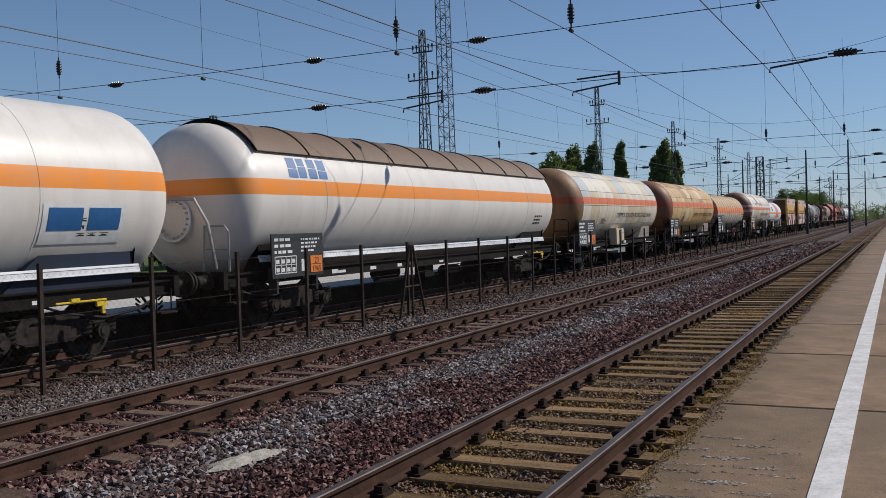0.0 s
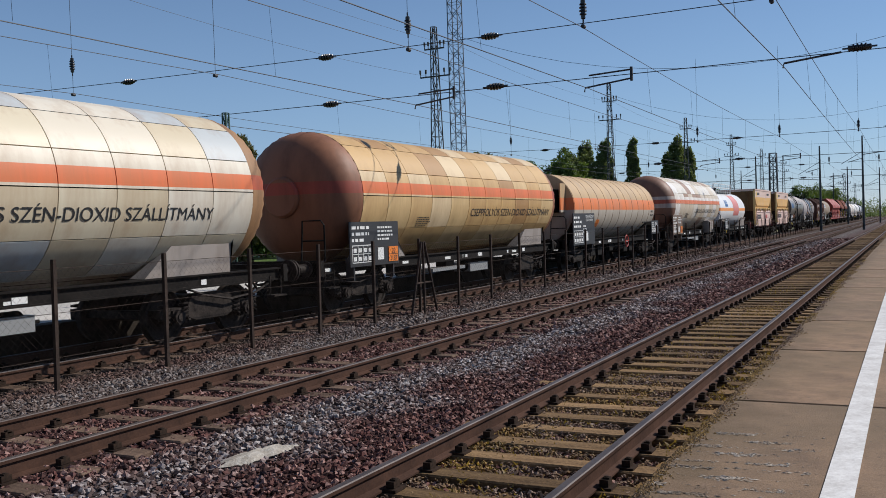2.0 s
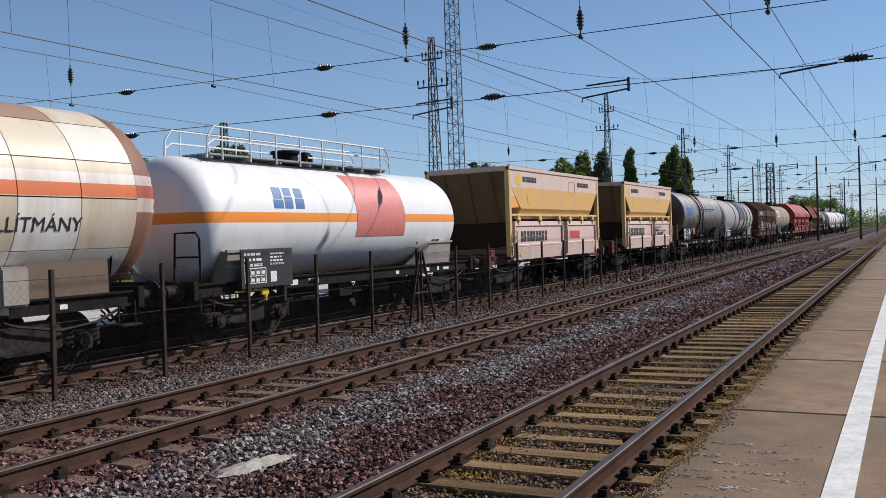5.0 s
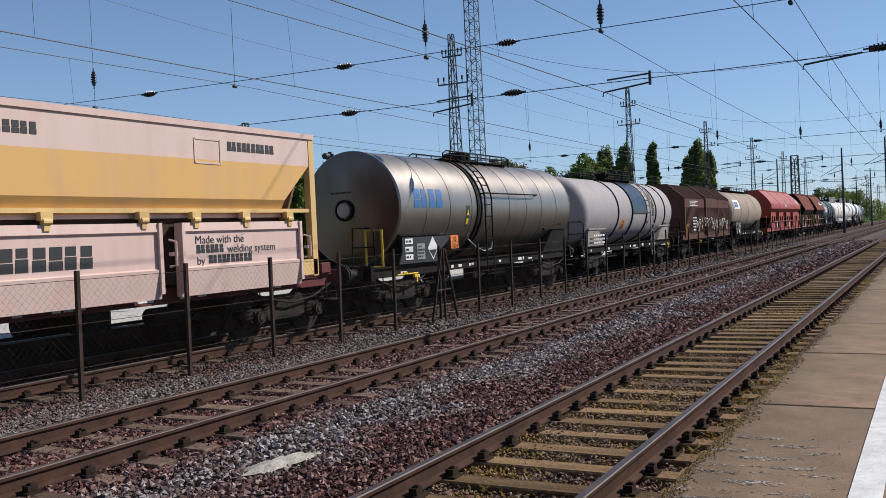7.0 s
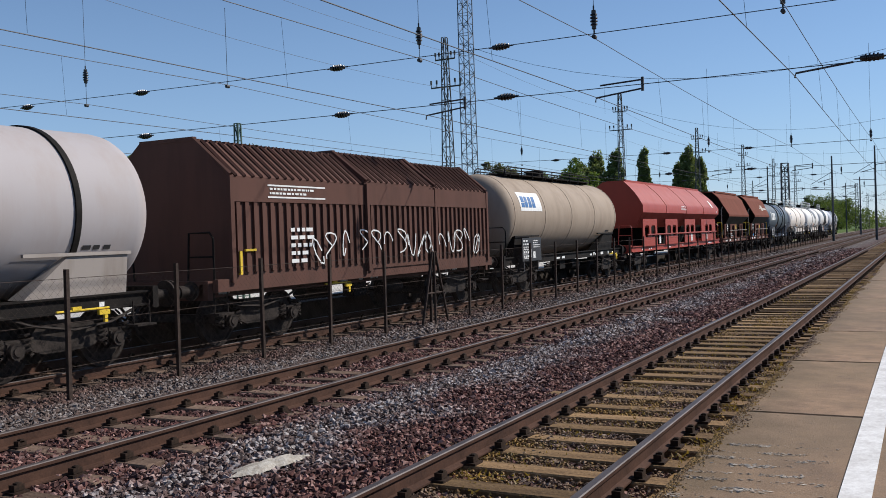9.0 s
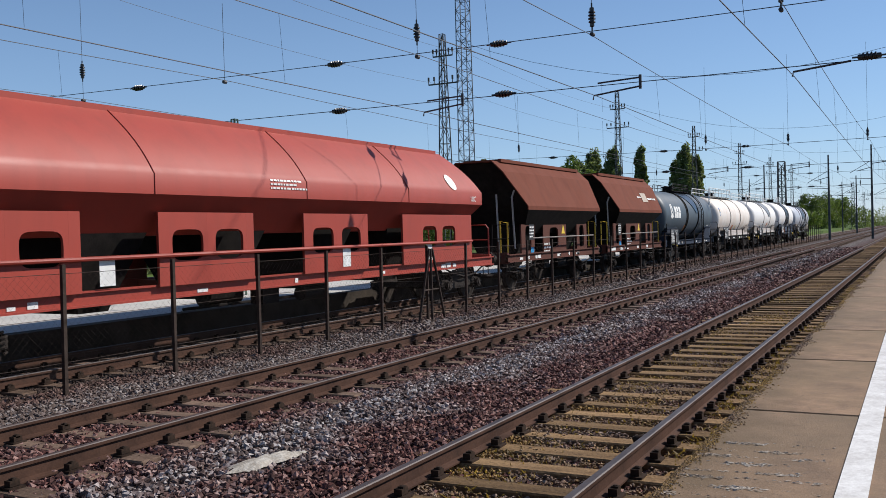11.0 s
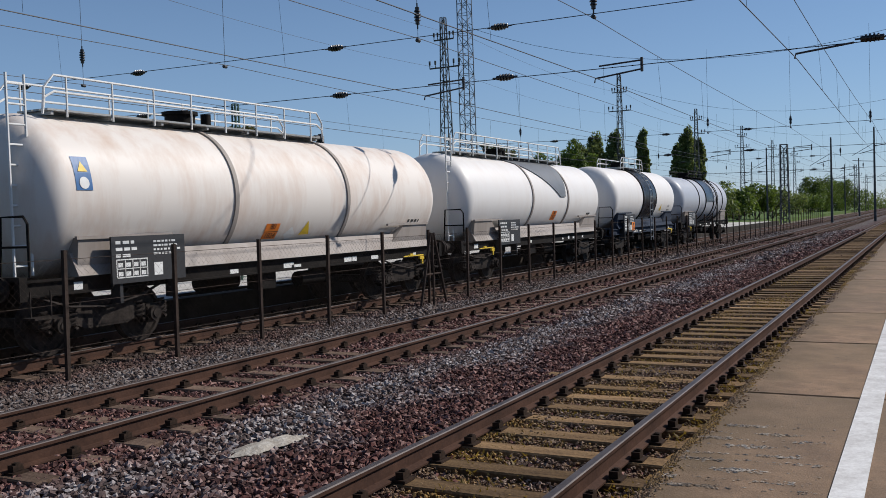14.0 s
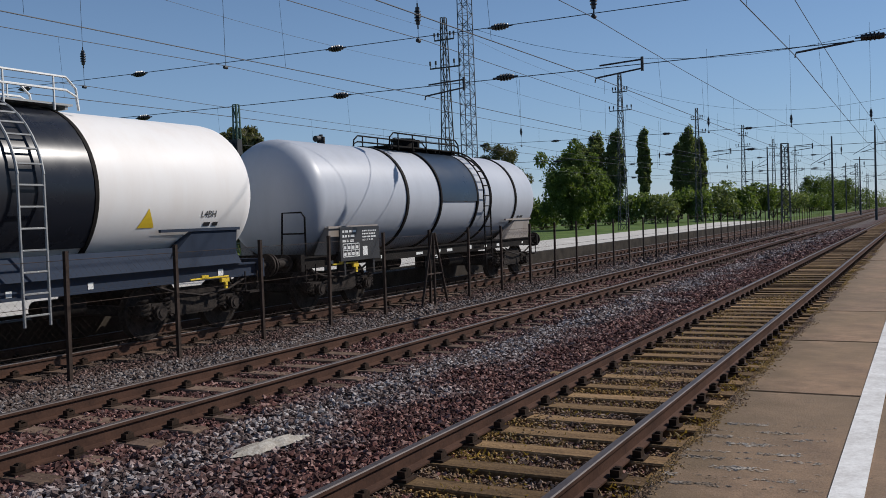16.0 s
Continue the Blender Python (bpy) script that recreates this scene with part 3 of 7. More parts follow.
def make_running_gear():
    """Meshes that all wagons share."""
    S = {}
    bm = bmesh.new()
    for s in (-1, 1):
        prof = [(-0.07, 0.0), (-0.07, 0.46), (-0.04, 0.47), (0.0, 0.46), (0.065, 0.455), (0.068, 0.40), (0.03, 0.38), (0.02, 0.20), (0.05, 0.15), (0.05, 0.0)]
        b2 = bmesh.new()
        lathe(b2, prof, 0.0, 28)
        me = bpy.data.meshes.new("tmp")
        b2.to_mesh(me)
        b2.free()
        me.transform(Matrix.Translation((s * 0.75, 0, 0)) @ Matrix.Rotation(radians(-90 * s), 4, "Z"))
        bm.from_mesh(me)
        bpy.data.meshes.remove(me)
    rod(bm, (-0.95, 0, 0), (0.95, 0, 0), 0.08, 10)
    S["wheelset"] = mesh_of("wheelset", bm, M["bogie"])
    bm = bmesh.new()
    for s in (-1, 1):
        x = s * 1.0
        prism_y = [(-1.25, 0.44), (-1.25, 0.60), (-0.62, 0.60), (-0.45, 0.82), (0.45, 0.82), (0.62, 0.60), (1.25, 0.60), (1.25, 0.44), (0.62, 0.44), (0.40, 0.36), (-0.40, 0.36), (-0.62, 0.44)]
        a = [bm.verts.new((x - 0.06, y, z)) for y, z in prism_y]
        b = [bm.verts.new((x + 0.06, y, z)) for y, z in prism_y]
        n = len(prism_y)
        for i in range(n):
            bm.faces.new((a[i], a[(i + 1) % n], b[(i + 1) % n], b[i]))
        bm.faces.new(a)
        bm.faces.new(b[::-1])
    box(bm, (0, 0, 0.62), (1.9, 0.5, 0.3))
    for y in (-1.2, 1.2):
        box(bm, (0, y, 0.52), (1.9, 0.08, 0.14))
    bmesh.ops.recalc_face_normals(bm, faces=bm.faces)
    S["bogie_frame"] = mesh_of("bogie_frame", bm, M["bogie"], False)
    bm = bmesh.new()
    box(bm, (0, 0, 0), (0.22, 0.30, 0.30))
    bmesh.ops.bevel(bm, geom=list(bm.edges), offset=0.04, segments=2, affect="EDGES")
    rod(bm, (0.0, 0, 0), (0.18, 0, 0), 0.12, 14)
    rod(bm, (0.17, 0, 0), (0.20, 0, 0), 0.07, 12)
    S["axle_box"] = mesh_of("axle_box", bm, M["bogie"])
    bm = bmesh.new()
    pts = [(0.09 * math.cos(a * 0.9), 0.09 * math.sin(a * 0.9), -0.14 + 0.30 * a / 28) for a in range(29)]
    pipe(bm, pts, 0.02, 5)
    S["spring"] = mesh_of("coil_spring", bm, M["bogie"])
    bm = bmesh.new()
    rod(bm, (0, 0, 0), (0, 0.34, 0), 0.11, 14)
    rod(bm, (0, 0.30, 0), (0, 0.52, 0), 0.085, 14)
    rod(bm, (0, 0.0, 0), (0, 0.04, 0), 0.17, 14)
    lathe(bm, [(0.52, 0.0), (0.52, 0.225), (0.555, 0.225), (0.575, 0.15), (0.58, 0.0)], 0.0, 20)
    S["buffer"] = mesh_of("buffer", bm, M["bogie"])
    bm = bmesh.new()
    rod(bm, (0, 0, 0), (0, 0.35, -0.05), 0.04, 8)
    for k in range(5):
        rod(bm, (-0.05, 0.3, -0.03 - 0.09 * k), (0.05, 0.3, -0.10 - 0.09 * k), 0.02, 5)
    pipe(bm, [(0.35, 0, -0.1), (0.36, 0.2, -0.35), (0.37, 0.35, -0.45), (0.38, 0.5, -0.35)], 0.025, 6)
    S["coupler"] = mesh_of("screw_coupling", bm, M["under"])
    return S


SH = make_running_gear()


def add_wheels(parent, y):
    w = part("wheelset", SH["wheelset"], None, parent, at=pose(0, y, 0.46))
    WHEELS.append((w, y))
    for s in (-1, 1):
        rz = 0 if s > 0 else 180
        part("axle_box", SH["axle_box"], None, parent, at=pose(s * 1.0, y, 0.46, 0, 0, rz))
        for d in (-0.24, 0.24):
            part("coil_spring", SH["spring"], None, parent, at=pose(s * 1.03, y + d, 0.52))
    return w


def running_gear(w, length, frame_mat, bogie_at=None, axles=None, sill=1.15, flat=0.22, half=1.12):
    """Frame, headstocks, buffers, couplings and bogies or axles."""
    h = length / 2 - 0.58
    bm = bmesh.new()
    for s in (-1, 1):
        prism(bm, [(s * half - 0.07, sill - 0.24), (s * half + 0.07, sill - 0.24), (s * half + 0.07, sill - 0.21), (s * half + 0.015, sill - 0.21), (s * half + 0.015, sill - 0.03), (s * half + 0.07, sill - 0.03), (s * half + 0.07, sill), (s * half - 0.07, sill)], -h, h)
    for y in np.linspace(-h + 0.6, h - 0.6, 6):
        box(bm, (0, y, sill - 0.12), (2 * half - 0.1, 0.14, 0.2))
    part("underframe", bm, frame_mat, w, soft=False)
    for s in (-1, 1):
        bm = bmesh.new()
        box(bm, (0, s * (h - 0.06), 1.04), (2.5, 0.12, 0.34))
        part("headstock", bm, frame_mat, w, soft=False)
        for x in (-0.875, 0.875):
            part("buffer", SH["buffer"], None, w, at=pose(x, s * h, 1.04, 0, 0, 0 if s > 0 else 180))
        part("screw_coupling", SH["coupler"], None, w, at=pose(0, s * h, 1.0, 0, 0, 0 if s > 0 else 180))
    if bogie_at:
        for y in (-bogie_at, bogie_at):
            b = part("bogie", SH["bogie_frame"], None, w, at=pose(0, y, 0))
            for d in (-0.9, 0.9):
                add_wheels(b, d)
    for y in axles or ():
        add_wheels(w, y)
    # small white stencils on the frame
    rng = random.Random(int(length * 100))
    marks = []
    for _ in range(9):
        marks.append(rect(rng.uniform(-h + 0.3, h - 1.0), sill - 0.19, rng.uniform(0.08, 0.35), rng.uniform(0.05, 0.12)))
    patch(w, marks, 0, 0, M["white"], None, half + 0.018, "writing")
    # hoses and pipes along the frame and over the bogies
    for s in (-1, 1):
        bm = bmesh.new()
        e = s * (h - 0.2)
        pipe(bm, [(1.12, e, 0.95), (1.16, e - s * 0.7, 0.72), (1.17, e - s * 1.4, 0.66), (1.16, e - s * 2.1, 0.78), (1.12, e - s * 2.6, 0.95)], 0.022, 6)
        part("brake_hose", bm, M["bogie"], w)
        bm = bmesh.new()
        box(bm, (1.22, s * (h - 0.35), 0.62), (0.24, 0.40, 0.03))
        for d in (-0.17, 0.17):
            rod(bm, (1.22, s * (h - 0.35) + d, 0.62), (1.22, s * (h - 0.35) + d, 1.0), 0.014, 5)
        part("step", bm, M["bogie"], w)
    # brake gear under the middle
    bm = bmesh.new()
    rod(bm, (-0.4, -0.9, 0.72), (-0.4, 0.1, 0.72), 0.2, 14)
    rod(bm, (0.85, 0.6, 0.70), (0.85, 1.4, 0.70), 0.15, 12)
    rod(bm, (0.3, -2.2, 0.6), (0.3, 2.2, 0.6), 0.03, 6)
    box(bm, (0.9, -0.6, 0.75), (0.3, 0.5, 0.3))
    part("brake_gear", bm, M["under"], w)


def narrow_lettering(parent, line, size, long, y, z, mat, x):
    """One line of condensed capitals on a flat side, drawn together to its length."""
    me = flat_text(line, size)
    k = long / max(v.co.x for v in me.vertices)
    for v in me.vertices:
        v.co.x *= k
    wrap(me, y, z, None, x)
    me.materials.clear()
    me.materials.append(mat)
    return part("lettering", me, None, parent)


def board(w, y, z, width, height, mat, seed, x=1.42, plate=None, label="black board with white lettering", words=()):
    bm = bmesh.new()
    box(bm, (x, y + width / 2, z + height / 2), (0.03, width, height))
    for u in (0.2, width - 0.2):
        box(bm, (x - 0.12, y + u, z - 0.05), (0.2, 0.06, 0.5))
    b = part("information_board", bm, mat, w, label, soft=False)
    bars = [[(u + 0.08, v + height * 0.52) for u, v in r] for r in text_bars(seed, width * 0.34, height * 0.42, 3)]
    # framed load table
    tw, th = width * 0.40, height * 0.38
    for u, v, du, dv in ((0, 0, tw, 0.018), (0, th, tw, 0.018), (0, th * 0.5, tw, 0.014), (0, 0, 0.018, th), (tw * 0.28, 0, 0.014, th), (tw * 0.52, 0, 0.014, th), (tw * 0.76, 0, 0.014, th), (tw, 0, 0.018, th + 0.018)):
        bars.append(rect(0.08 + u, 0.08 + v, du, dv))
    for k in range(4):
        for q in (0.12, 0.62):
            bars.append(rect(0.08 + tw * (0.06 + 0.25 * k), 0.08 + th * q, tw * 0.15, th * 0.24))
    if not words:
        bars += [[(u + width * 0.55, v + height * 0.55) for u, v in r] for r in text_bars(seed + 1, width * 0.38, height * 0.36, 4)]
    else:
        bars += [[(u + width * 0.45, v + height * 0.36) for u, v in r] for r in text_bars(seed + 1, width * 0.2, height * 0.28, 3)]
    for i, (line, long) in enumerate(words):
        narrow_lettering(b, line, 0.135, long, y + width - 1.08, z + height - 0.16 - 0.135 * i, M["white"], x + 0.016)
    patch(b, bars, y, z, M["white"], None, x + 0.016, "writing", lift=0.004)
    patch(b, [rect(width * 0.55, height * 0.12, height * 0.26, height * 0.28)], y, z, M["white"], None, x + 0.016, "white_label", lift=0.004)
    if plate:
        hazard_plate(w, y + width - 0.48, z + 0.06, plate, None, x + 0.022)
    return b


def hazard_plate(w, y, z, numbers, radius, zc, size=(0.42, 0.34)):
    p = patch(w, [rect(0, 0, *size)], y, z, M["orange_plate"], radius, zc, "hazard_plate", "orange hazard number plate")
    s = size[1] * 0.42
    for i, line in enumerate(numbers):
        me = wrap(flat_text(line, s * 1.15), y + 0.05 + (0.09 if len(line) < 3 else 0), z + (0.56 - 0.5 * i) * size[1], radius, zc, 0.010)
        me.materials.clear()
        me.materials.append(M["black"])
        part("numbers", me, None, p)
    patch(p, [rect(0, size[1] * 0.48, size[0], 0.012)], y, z, M["black"], radius, zc, "divider", lift=0.010)


def dome(y, r, depth, sign, n=9, power=2.3):
    out = []
    for k in range(n + 1):
        a = k / n
        rr = r * math.cos(a * math.pi / 2) ** (2 / power)
        out.append((y + sign * depth * math.sin(a * math.pi / 2) ** (2 / power), rr if k < n else 0.0))
    return out


def tank_body(w, f, r, radius, zc, mat, depth=0.7, flat_front=False, name="tank", label="", seg=64):
    bm = bmesh.new()
    front = [(f - 0.10, 0.0), (f - 0.08, radius * 0.6), (f - 0.03, radius * 0.97), (f, radius)] if flat_front else dome(f, radius, depth, -1)[::-1]
    rear = [(r, radius), (r + 0.03, radius * 0.97), (r + 0.1, 0.0)] if flat_front else dome(r, radius, depth, 1)
    lathe(bm, front + rear, zc, seg)
    return part(name, bm, mat, w, label)


def hoop(w, y, radius, zc, width, mat, thick=0.025, name="band", label=""):
    bm = bmesh.new()
    lathe(bm, [(y - width / 2, radius - 0.01), (y - width / 2, radius + thick), (y + width / 2, radius + thick), (y + width / 2, radius - 0.01)], zc, 64)
    return part(name, bm, mat, w, label)


def saddle_plates(w, radius, zc, ys, mat, sill=1.15, name="saddle"):
    zt = zc - math.sqrt(radius ** 2 - (radius * 0.86) ** 2)
    for i, (y0, y1) in enumerate(ys):
        for s in (-1, 1):
            bm = bmesh.new()
            sec = [(s * 0.80, sill), (s * 1.14, sill), (s * 1.20, zt), (s * radius * 0.84, zt + 0.02)]
            prism(bm, sec, y0, y1)
            # the plate is cut back slantwise towards the middle of the wagon
            ye = y1 if i == 0 else y0
            for v in bm.verts:
                if abs(v.co.y - ye) < 1e-4 and v.co.z > sill + 0.1:
                    v.co.y += -0.75 if i == 0 else 0.75
            part(name, bm, mat, w, soft=False)
            bm = bmesh.new()
            box(bm, (s * 1.205, (y0 + y1) / 2, zt + 0.01), (0.05, y1 - y0 + 0.1, 0.05))
            part("saddle_flange", bm, mat, w, soft=False)


def ladder(w, x, y, z0, z1, mat, width=0.42, lean=0.0, rungs=None, name="ladder"):
    bm = bmesh.new()
    n = rungs or max(3, int((z1 - z0) / 0.28))
    for s in (-1, 1):
        rod(bm, (x, y + s * width / 2, z0), (x + lean, y + s * width / 2, z1), 0.022, 6)
    for k in range(n):
        a = (k + 0.5) / n
        rod(bm, (x + lean * a, y - width / 2, z0 + (z1 - z0) * a), (x + lean * a, y + width / 2, z0 + (z1 - z0) * a), 0.016, 6)
    return part(name, bm, mat, w)


def end_rail(w, y, mat, z0=1.2, z1=2.05, x=1.25):
    for s in (-1, 1):
        bm = bmesh.new()
        pipe(bm, [(s * x, y, z0), (s * x, y, z1 - 0.1), (s * (x - 0.08), y, z1), (s * (x - 0.55), y, z1), (s * (x - 0.6), y, z0)], 0.02, 6)
        rod(bm, (s * x, y, (z0 + z1) / 2), (s * (x - 0.58), y, (z0 + z1) / 2), 0.016, 6)
        part("end_handrail", bm, mat, w)


def top_walk(w, y0, y1, z, mat, rail_mat, width=0.7, rail=0.45, x=0.25, hatch=True):
    """Grating on low brackets with a railing along both edges, its ends bent down."""
    n = max(2, int((y1 - y0) / 0.9))
    bm = bmesh.new()
    for k in range(4):
        box(bm, (x + width * (k - 1.5) / 4, (y0 + y1) / 2, z - 0.02), (width / 4 - 0.02, y1 - y0, 0.03))
    for y in np.linspace(y0 + 0.1, y1 - 0.1, n):
        box(bm, (x, y, z - 0.065), (width * 0.9, 0.05, 0.06))
    part("walkway", bm, mat, w, soft=False)
    for xr in (x + width / 2, x - width / 2 - 0.35):
        bm = bmesh.new()
        for h in (rail, rail * 0.5):
            pipe(bm, [(xr, y0 - 0.1, z - 0.1), (xr, y0 - 0.06, z + h * 0.6), (xr, y0 + 0.12, z + h), (xr, y1 - 0.12, z + h), (xr, y1 + 0.06, z + h * 0.6), (xr, y1 + 0.1, z - 0.1)], 0.020, 6)
        for y in np.linspace(y0 + 0.35, y1 - 0.35, n + 1):
            rod(bm, (xr, y, z - 0.12), (xr, y, z + rail), 0.017, 6)
        part("handrail", bm, rail_mat, w)
    if hatch:
        bm = bmesh.new()
        ym = (y0 + y1) / 2
        rod(bm, (x - 0.35, ym, z - 0.1), (x - 0.35, ym, z + 0.22), 0.28, 18)
        rod(bm, (x - 0.35, ym, z + 0.22), (x - 0.35, ym, z + 0.28), 0.33, 18)
        rod(bm, (x - 0.35, ym + 0.7, z - 0.1), (x - 0.35, ym + 0.7, z + 0.3), 0.10, 12)
        part("hatch", bm, M["under"], w)


def yellow_gear(w, y, z=0.95):
    """Yellow brake lever beside the frame."""
    bm = bmesh.new()
    rod(bm, (1.30, y, z), (1.30, y + 0.95, z), 0.016, 6)
    box(bm, (1.30, y + 0.85, z - 0.06), (0.05, 0.20, 0.07))
    box(bm, (1.30, y + 0.88, z - 0.14), (0.04, 0.06, 0.14))
    box(bm, (1.30, y + 0.35, z + 0.03), (0.04, 0.16, 0.05))
    part("brake_lever", bm, M["yellow"], w, "yellow brake lever")


def begin(name, label, category, b0, b1):
    w = thing(name, label, category, group="wagons of the freight train")
    TRAIN.append((w, (b0 + b1) / 2))
    return w, (b0 + b1) / 2, b1 - b0


# paints of the wagons (heights above the rail)
ORANGE, RED_ORANGE = (0.80, 0.27, 0.03), (0.66, 0.17, 0.06)
P = {}
P["gas_white"] = paint("white_gas_tank", (0.70, 0.66, 0.60), (0.35, 0.30, 0.24), 0.35, 0.35, [(2.62, 2.93, ORANGE)])
P["gas_end"] = paint("greyed_tank", (0.70, 0.71, 0.71), (0.30, 0.29, 0.27), 0.45, 0.4, [(2.62, 2.93, ORANGE)])
P["shield"] = paint("brown_sunshield", (0.17, 0.115, 0.075), (0.10, 0.07, 0.05), 0.5, 0.6)
P["co2_a"] = paint("cream_cladding", (0.6, 0.5, 0.3), (0.30, 0.16, 0.07), 0.6, 0.45, [(0.05, 0.32, RED_ORANGE)], [(0.62, 0.55, 0.40), (0.66, 0.60, 0.48), (0.58, 0.50, 0.35), (0.68, 0.63, 0.52), (0.47, 0.50, 0.50), (0.64, 0.57, 0.43)])
P["co2_b"] = paint("ochre_cladding", (0.6, 0.5, 0.3), (0.26, 0.13, 0.05), 0.6, 0.45, [(0.05, 0.32, RED_ORANGE)], [(0.55, 0.36, 0.15), (0.40, 0.24, 0.10), (0.60, 0.43, 0.21), (0.64, 0.50, 0.30), (0.52, 0.34, 0.145), (0.44, 0.27, 0.115), (0.57, 0.39, 0.18), (0.72, 0.65, 0.54)])
P["co2_c"] = paint("white_cladding", (0.6, 0.5, 0.3), (0.30, 0.17, 0.09), 0.6, 0.42, [(0.02, 0.22, RED_ORANGE), (0.22, 0.38, (0.74, 0.70, 0.64))], [(0.68, 0.64, 0.56), (0.74, 0.71, 0.66), (0.60, 0.52, 0.40), (0.34, 0.22, 0.15), (0.70, 0.67, 0.60)])
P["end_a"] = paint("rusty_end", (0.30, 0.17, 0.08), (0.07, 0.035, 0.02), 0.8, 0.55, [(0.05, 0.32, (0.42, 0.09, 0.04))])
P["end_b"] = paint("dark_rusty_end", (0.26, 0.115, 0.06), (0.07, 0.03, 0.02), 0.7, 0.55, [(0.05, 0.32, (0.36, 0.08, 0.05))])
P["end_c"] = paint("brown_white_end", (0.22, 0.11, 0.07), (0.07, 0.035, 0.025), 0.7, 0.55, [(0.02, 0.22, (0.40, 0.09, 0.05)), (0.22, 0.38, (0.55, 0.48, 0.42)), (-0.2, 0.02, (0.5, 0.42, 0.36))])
P["tan"] = paint("tan_tank", (0.46, 0.315, 0.16), (0.27, 0.22, 0.17), 0.7, 0.55, [(2.28, 2.72, (0.66, 0.19, 0.055)), (0.0, 2.28, (0.43, 0.38, 0.31))])
P["vtg_white"] = paint("white_tank", (0.76, 0.76, 0.75), (0.40, 0.33, 0.27), 0.3, 0.3, [(2.22, 2.42, ORANGE)])
P["pink"] = plain("faded_red", (0.62, 0.20, 0.17), 0.45)
P["ore"] = paint("pale_ore_container", (0.62, 0.475, 0.415), (0.44, 0.30, 0.22), 0.6, 0.6, [(2.36, 3.28, (0.62, 0.37, 0.12))])
P["ore_low"] = paint("pink_dust_panel", (0.62, 0.455, 0.395), (0.47, 0.32, 0.26), 0.6, 0.6)
P["ore_in"] = paint("rusty_chute", (0.17, 0.105, 0.055), (0.07, 0.038, 0.02), 0.6, 0.75)
P["ore_yellow"] = paint("ochre_frame", (0.64, 0.44, 0.17), (0.36, 0.22, 0.10), 0.6, 0.55)
P["silver"] = paint("silver_cladding", (0.335, 0.298, 0.258), (0.19, 0.155, 0.122), 0.45, 0.36, metal=0.9)
# front end: rust stains, and its shade put into a darker base colour
P["silver_end"] = paint("shaded_steel_end", (0.15, 0.118, 0.092), (0.10, 0.042, 0.017), 0.7, 0.33, metal=0.9)
_nt = P["silver_end"].node_tree
_tg = _nt.nodes.new("ShaderNodeTangent")
_tg.direction_type, _tg.axis = "RADIAL", "Y"
_nt.nodes["Principled BSDF"].inputs["Anisotropic"].default_value = 0.85
_nt.links.new(_tg.outputs[0], _nt.nodes["Principled BSDF"].inputs["Tangent"])
P["grey"] = paint("pale_grey_tank", (0.35, 0.325, 0.325), (0.27, 0.20, 0.15), 0.45, 0.65)
P["hood"] = paint("dark_brown_hood", (0.10, 0.050, 0.038), (0.04, 0.025, 0.02), 0.6, 0.75)
P["maroon"] = paint("maroon_frame", (0.13, 0.042, 0.040), (0.06, 0.03, 0.025), 0.6, 0.7)
P["soot"] = paint("sooty_chute", (0.045, 0.028, 0.018), (0.02, 0.014, 0.01), 0.6, 0.8)
P["sign_beige"] = paint("faded_sign", (0.42, 0.35, 0.27), (0.22, 0.16, 0.11), 0.65, 0.5)
P["beige"] = paint("dusty_beige_tank", (0.32, 0.26, 0.20), (0.17, 0.125, 0.09), 0.65, 0.7)
P["hopper_red"] = paint("red_hopper", (0.31, 0.047, 0.029), (0.18, 0.036, 0.025), 0.5, 0.5)
P["hopper_brown"] = paint("brown_hopper", (0.150, 0.048, 0.029), (0.085, 0.032, 0.021), 0.6, 0.85)
P["hopper_low"] = paint("dusty_brown_frame", (0.105, 0.043, 0.032), (0.055, 0.03, 0.022), 0.7, 0.85)
P["navy"] = paint("slate_blue_tank", (0.056, 0.077, 0.096), (0.11, 0.115, 0.12), 0.4, 0.48)
P["white"] = paint("clean_white_tank", (0.73, 0.71, 0.68), (0.55, 0.45, 0.36), 0.3, 0.45)
P["cream"] = paint("rust_streaked_white", (0.70, 0.65, 0.59), (0.45, 0.27, 0.16), 0.65, 0.52)
P["blue_grey"] = paint("blue_grey_tank", (0.42, 0.44, 0.48), (0.27, 0.28, 0.30), 0.35, 0.4)
P["cover_blue"] = paint("dark_blue_cover", (0.022, 0.036, 0.060), (0.06, 0.06, 0.06), 0.3, 0.28)
P["cover_black"] = paint("black_cover", (0.012, 0.014, 0.020), (0.05, 0.045, 0.04), 0.4, 0.26)
P["cover_grey"] = paint("grey_cover", (0.16, 0.17, 0.18), (0.10, 0.09, 0.08), 0.4, 0.4)
P["frame_grey"] = paint("grey_frame", (0.30, 0.265, 0.235), (0.13, 0.095, 0.07), 0.7, 0.6)
P["frame_blue"] = paint("slate_frame", (0.030, 0.040, 0.062), (0.02, 0.02, 0.022), 0.5, 0.85)
P["board"] = plain("black_board", (0.022, 0.022, 0.024), 0.55)
P["board_brown"] = plain("dusty_board", (0.16, 0.11, 0.075), 0.65)


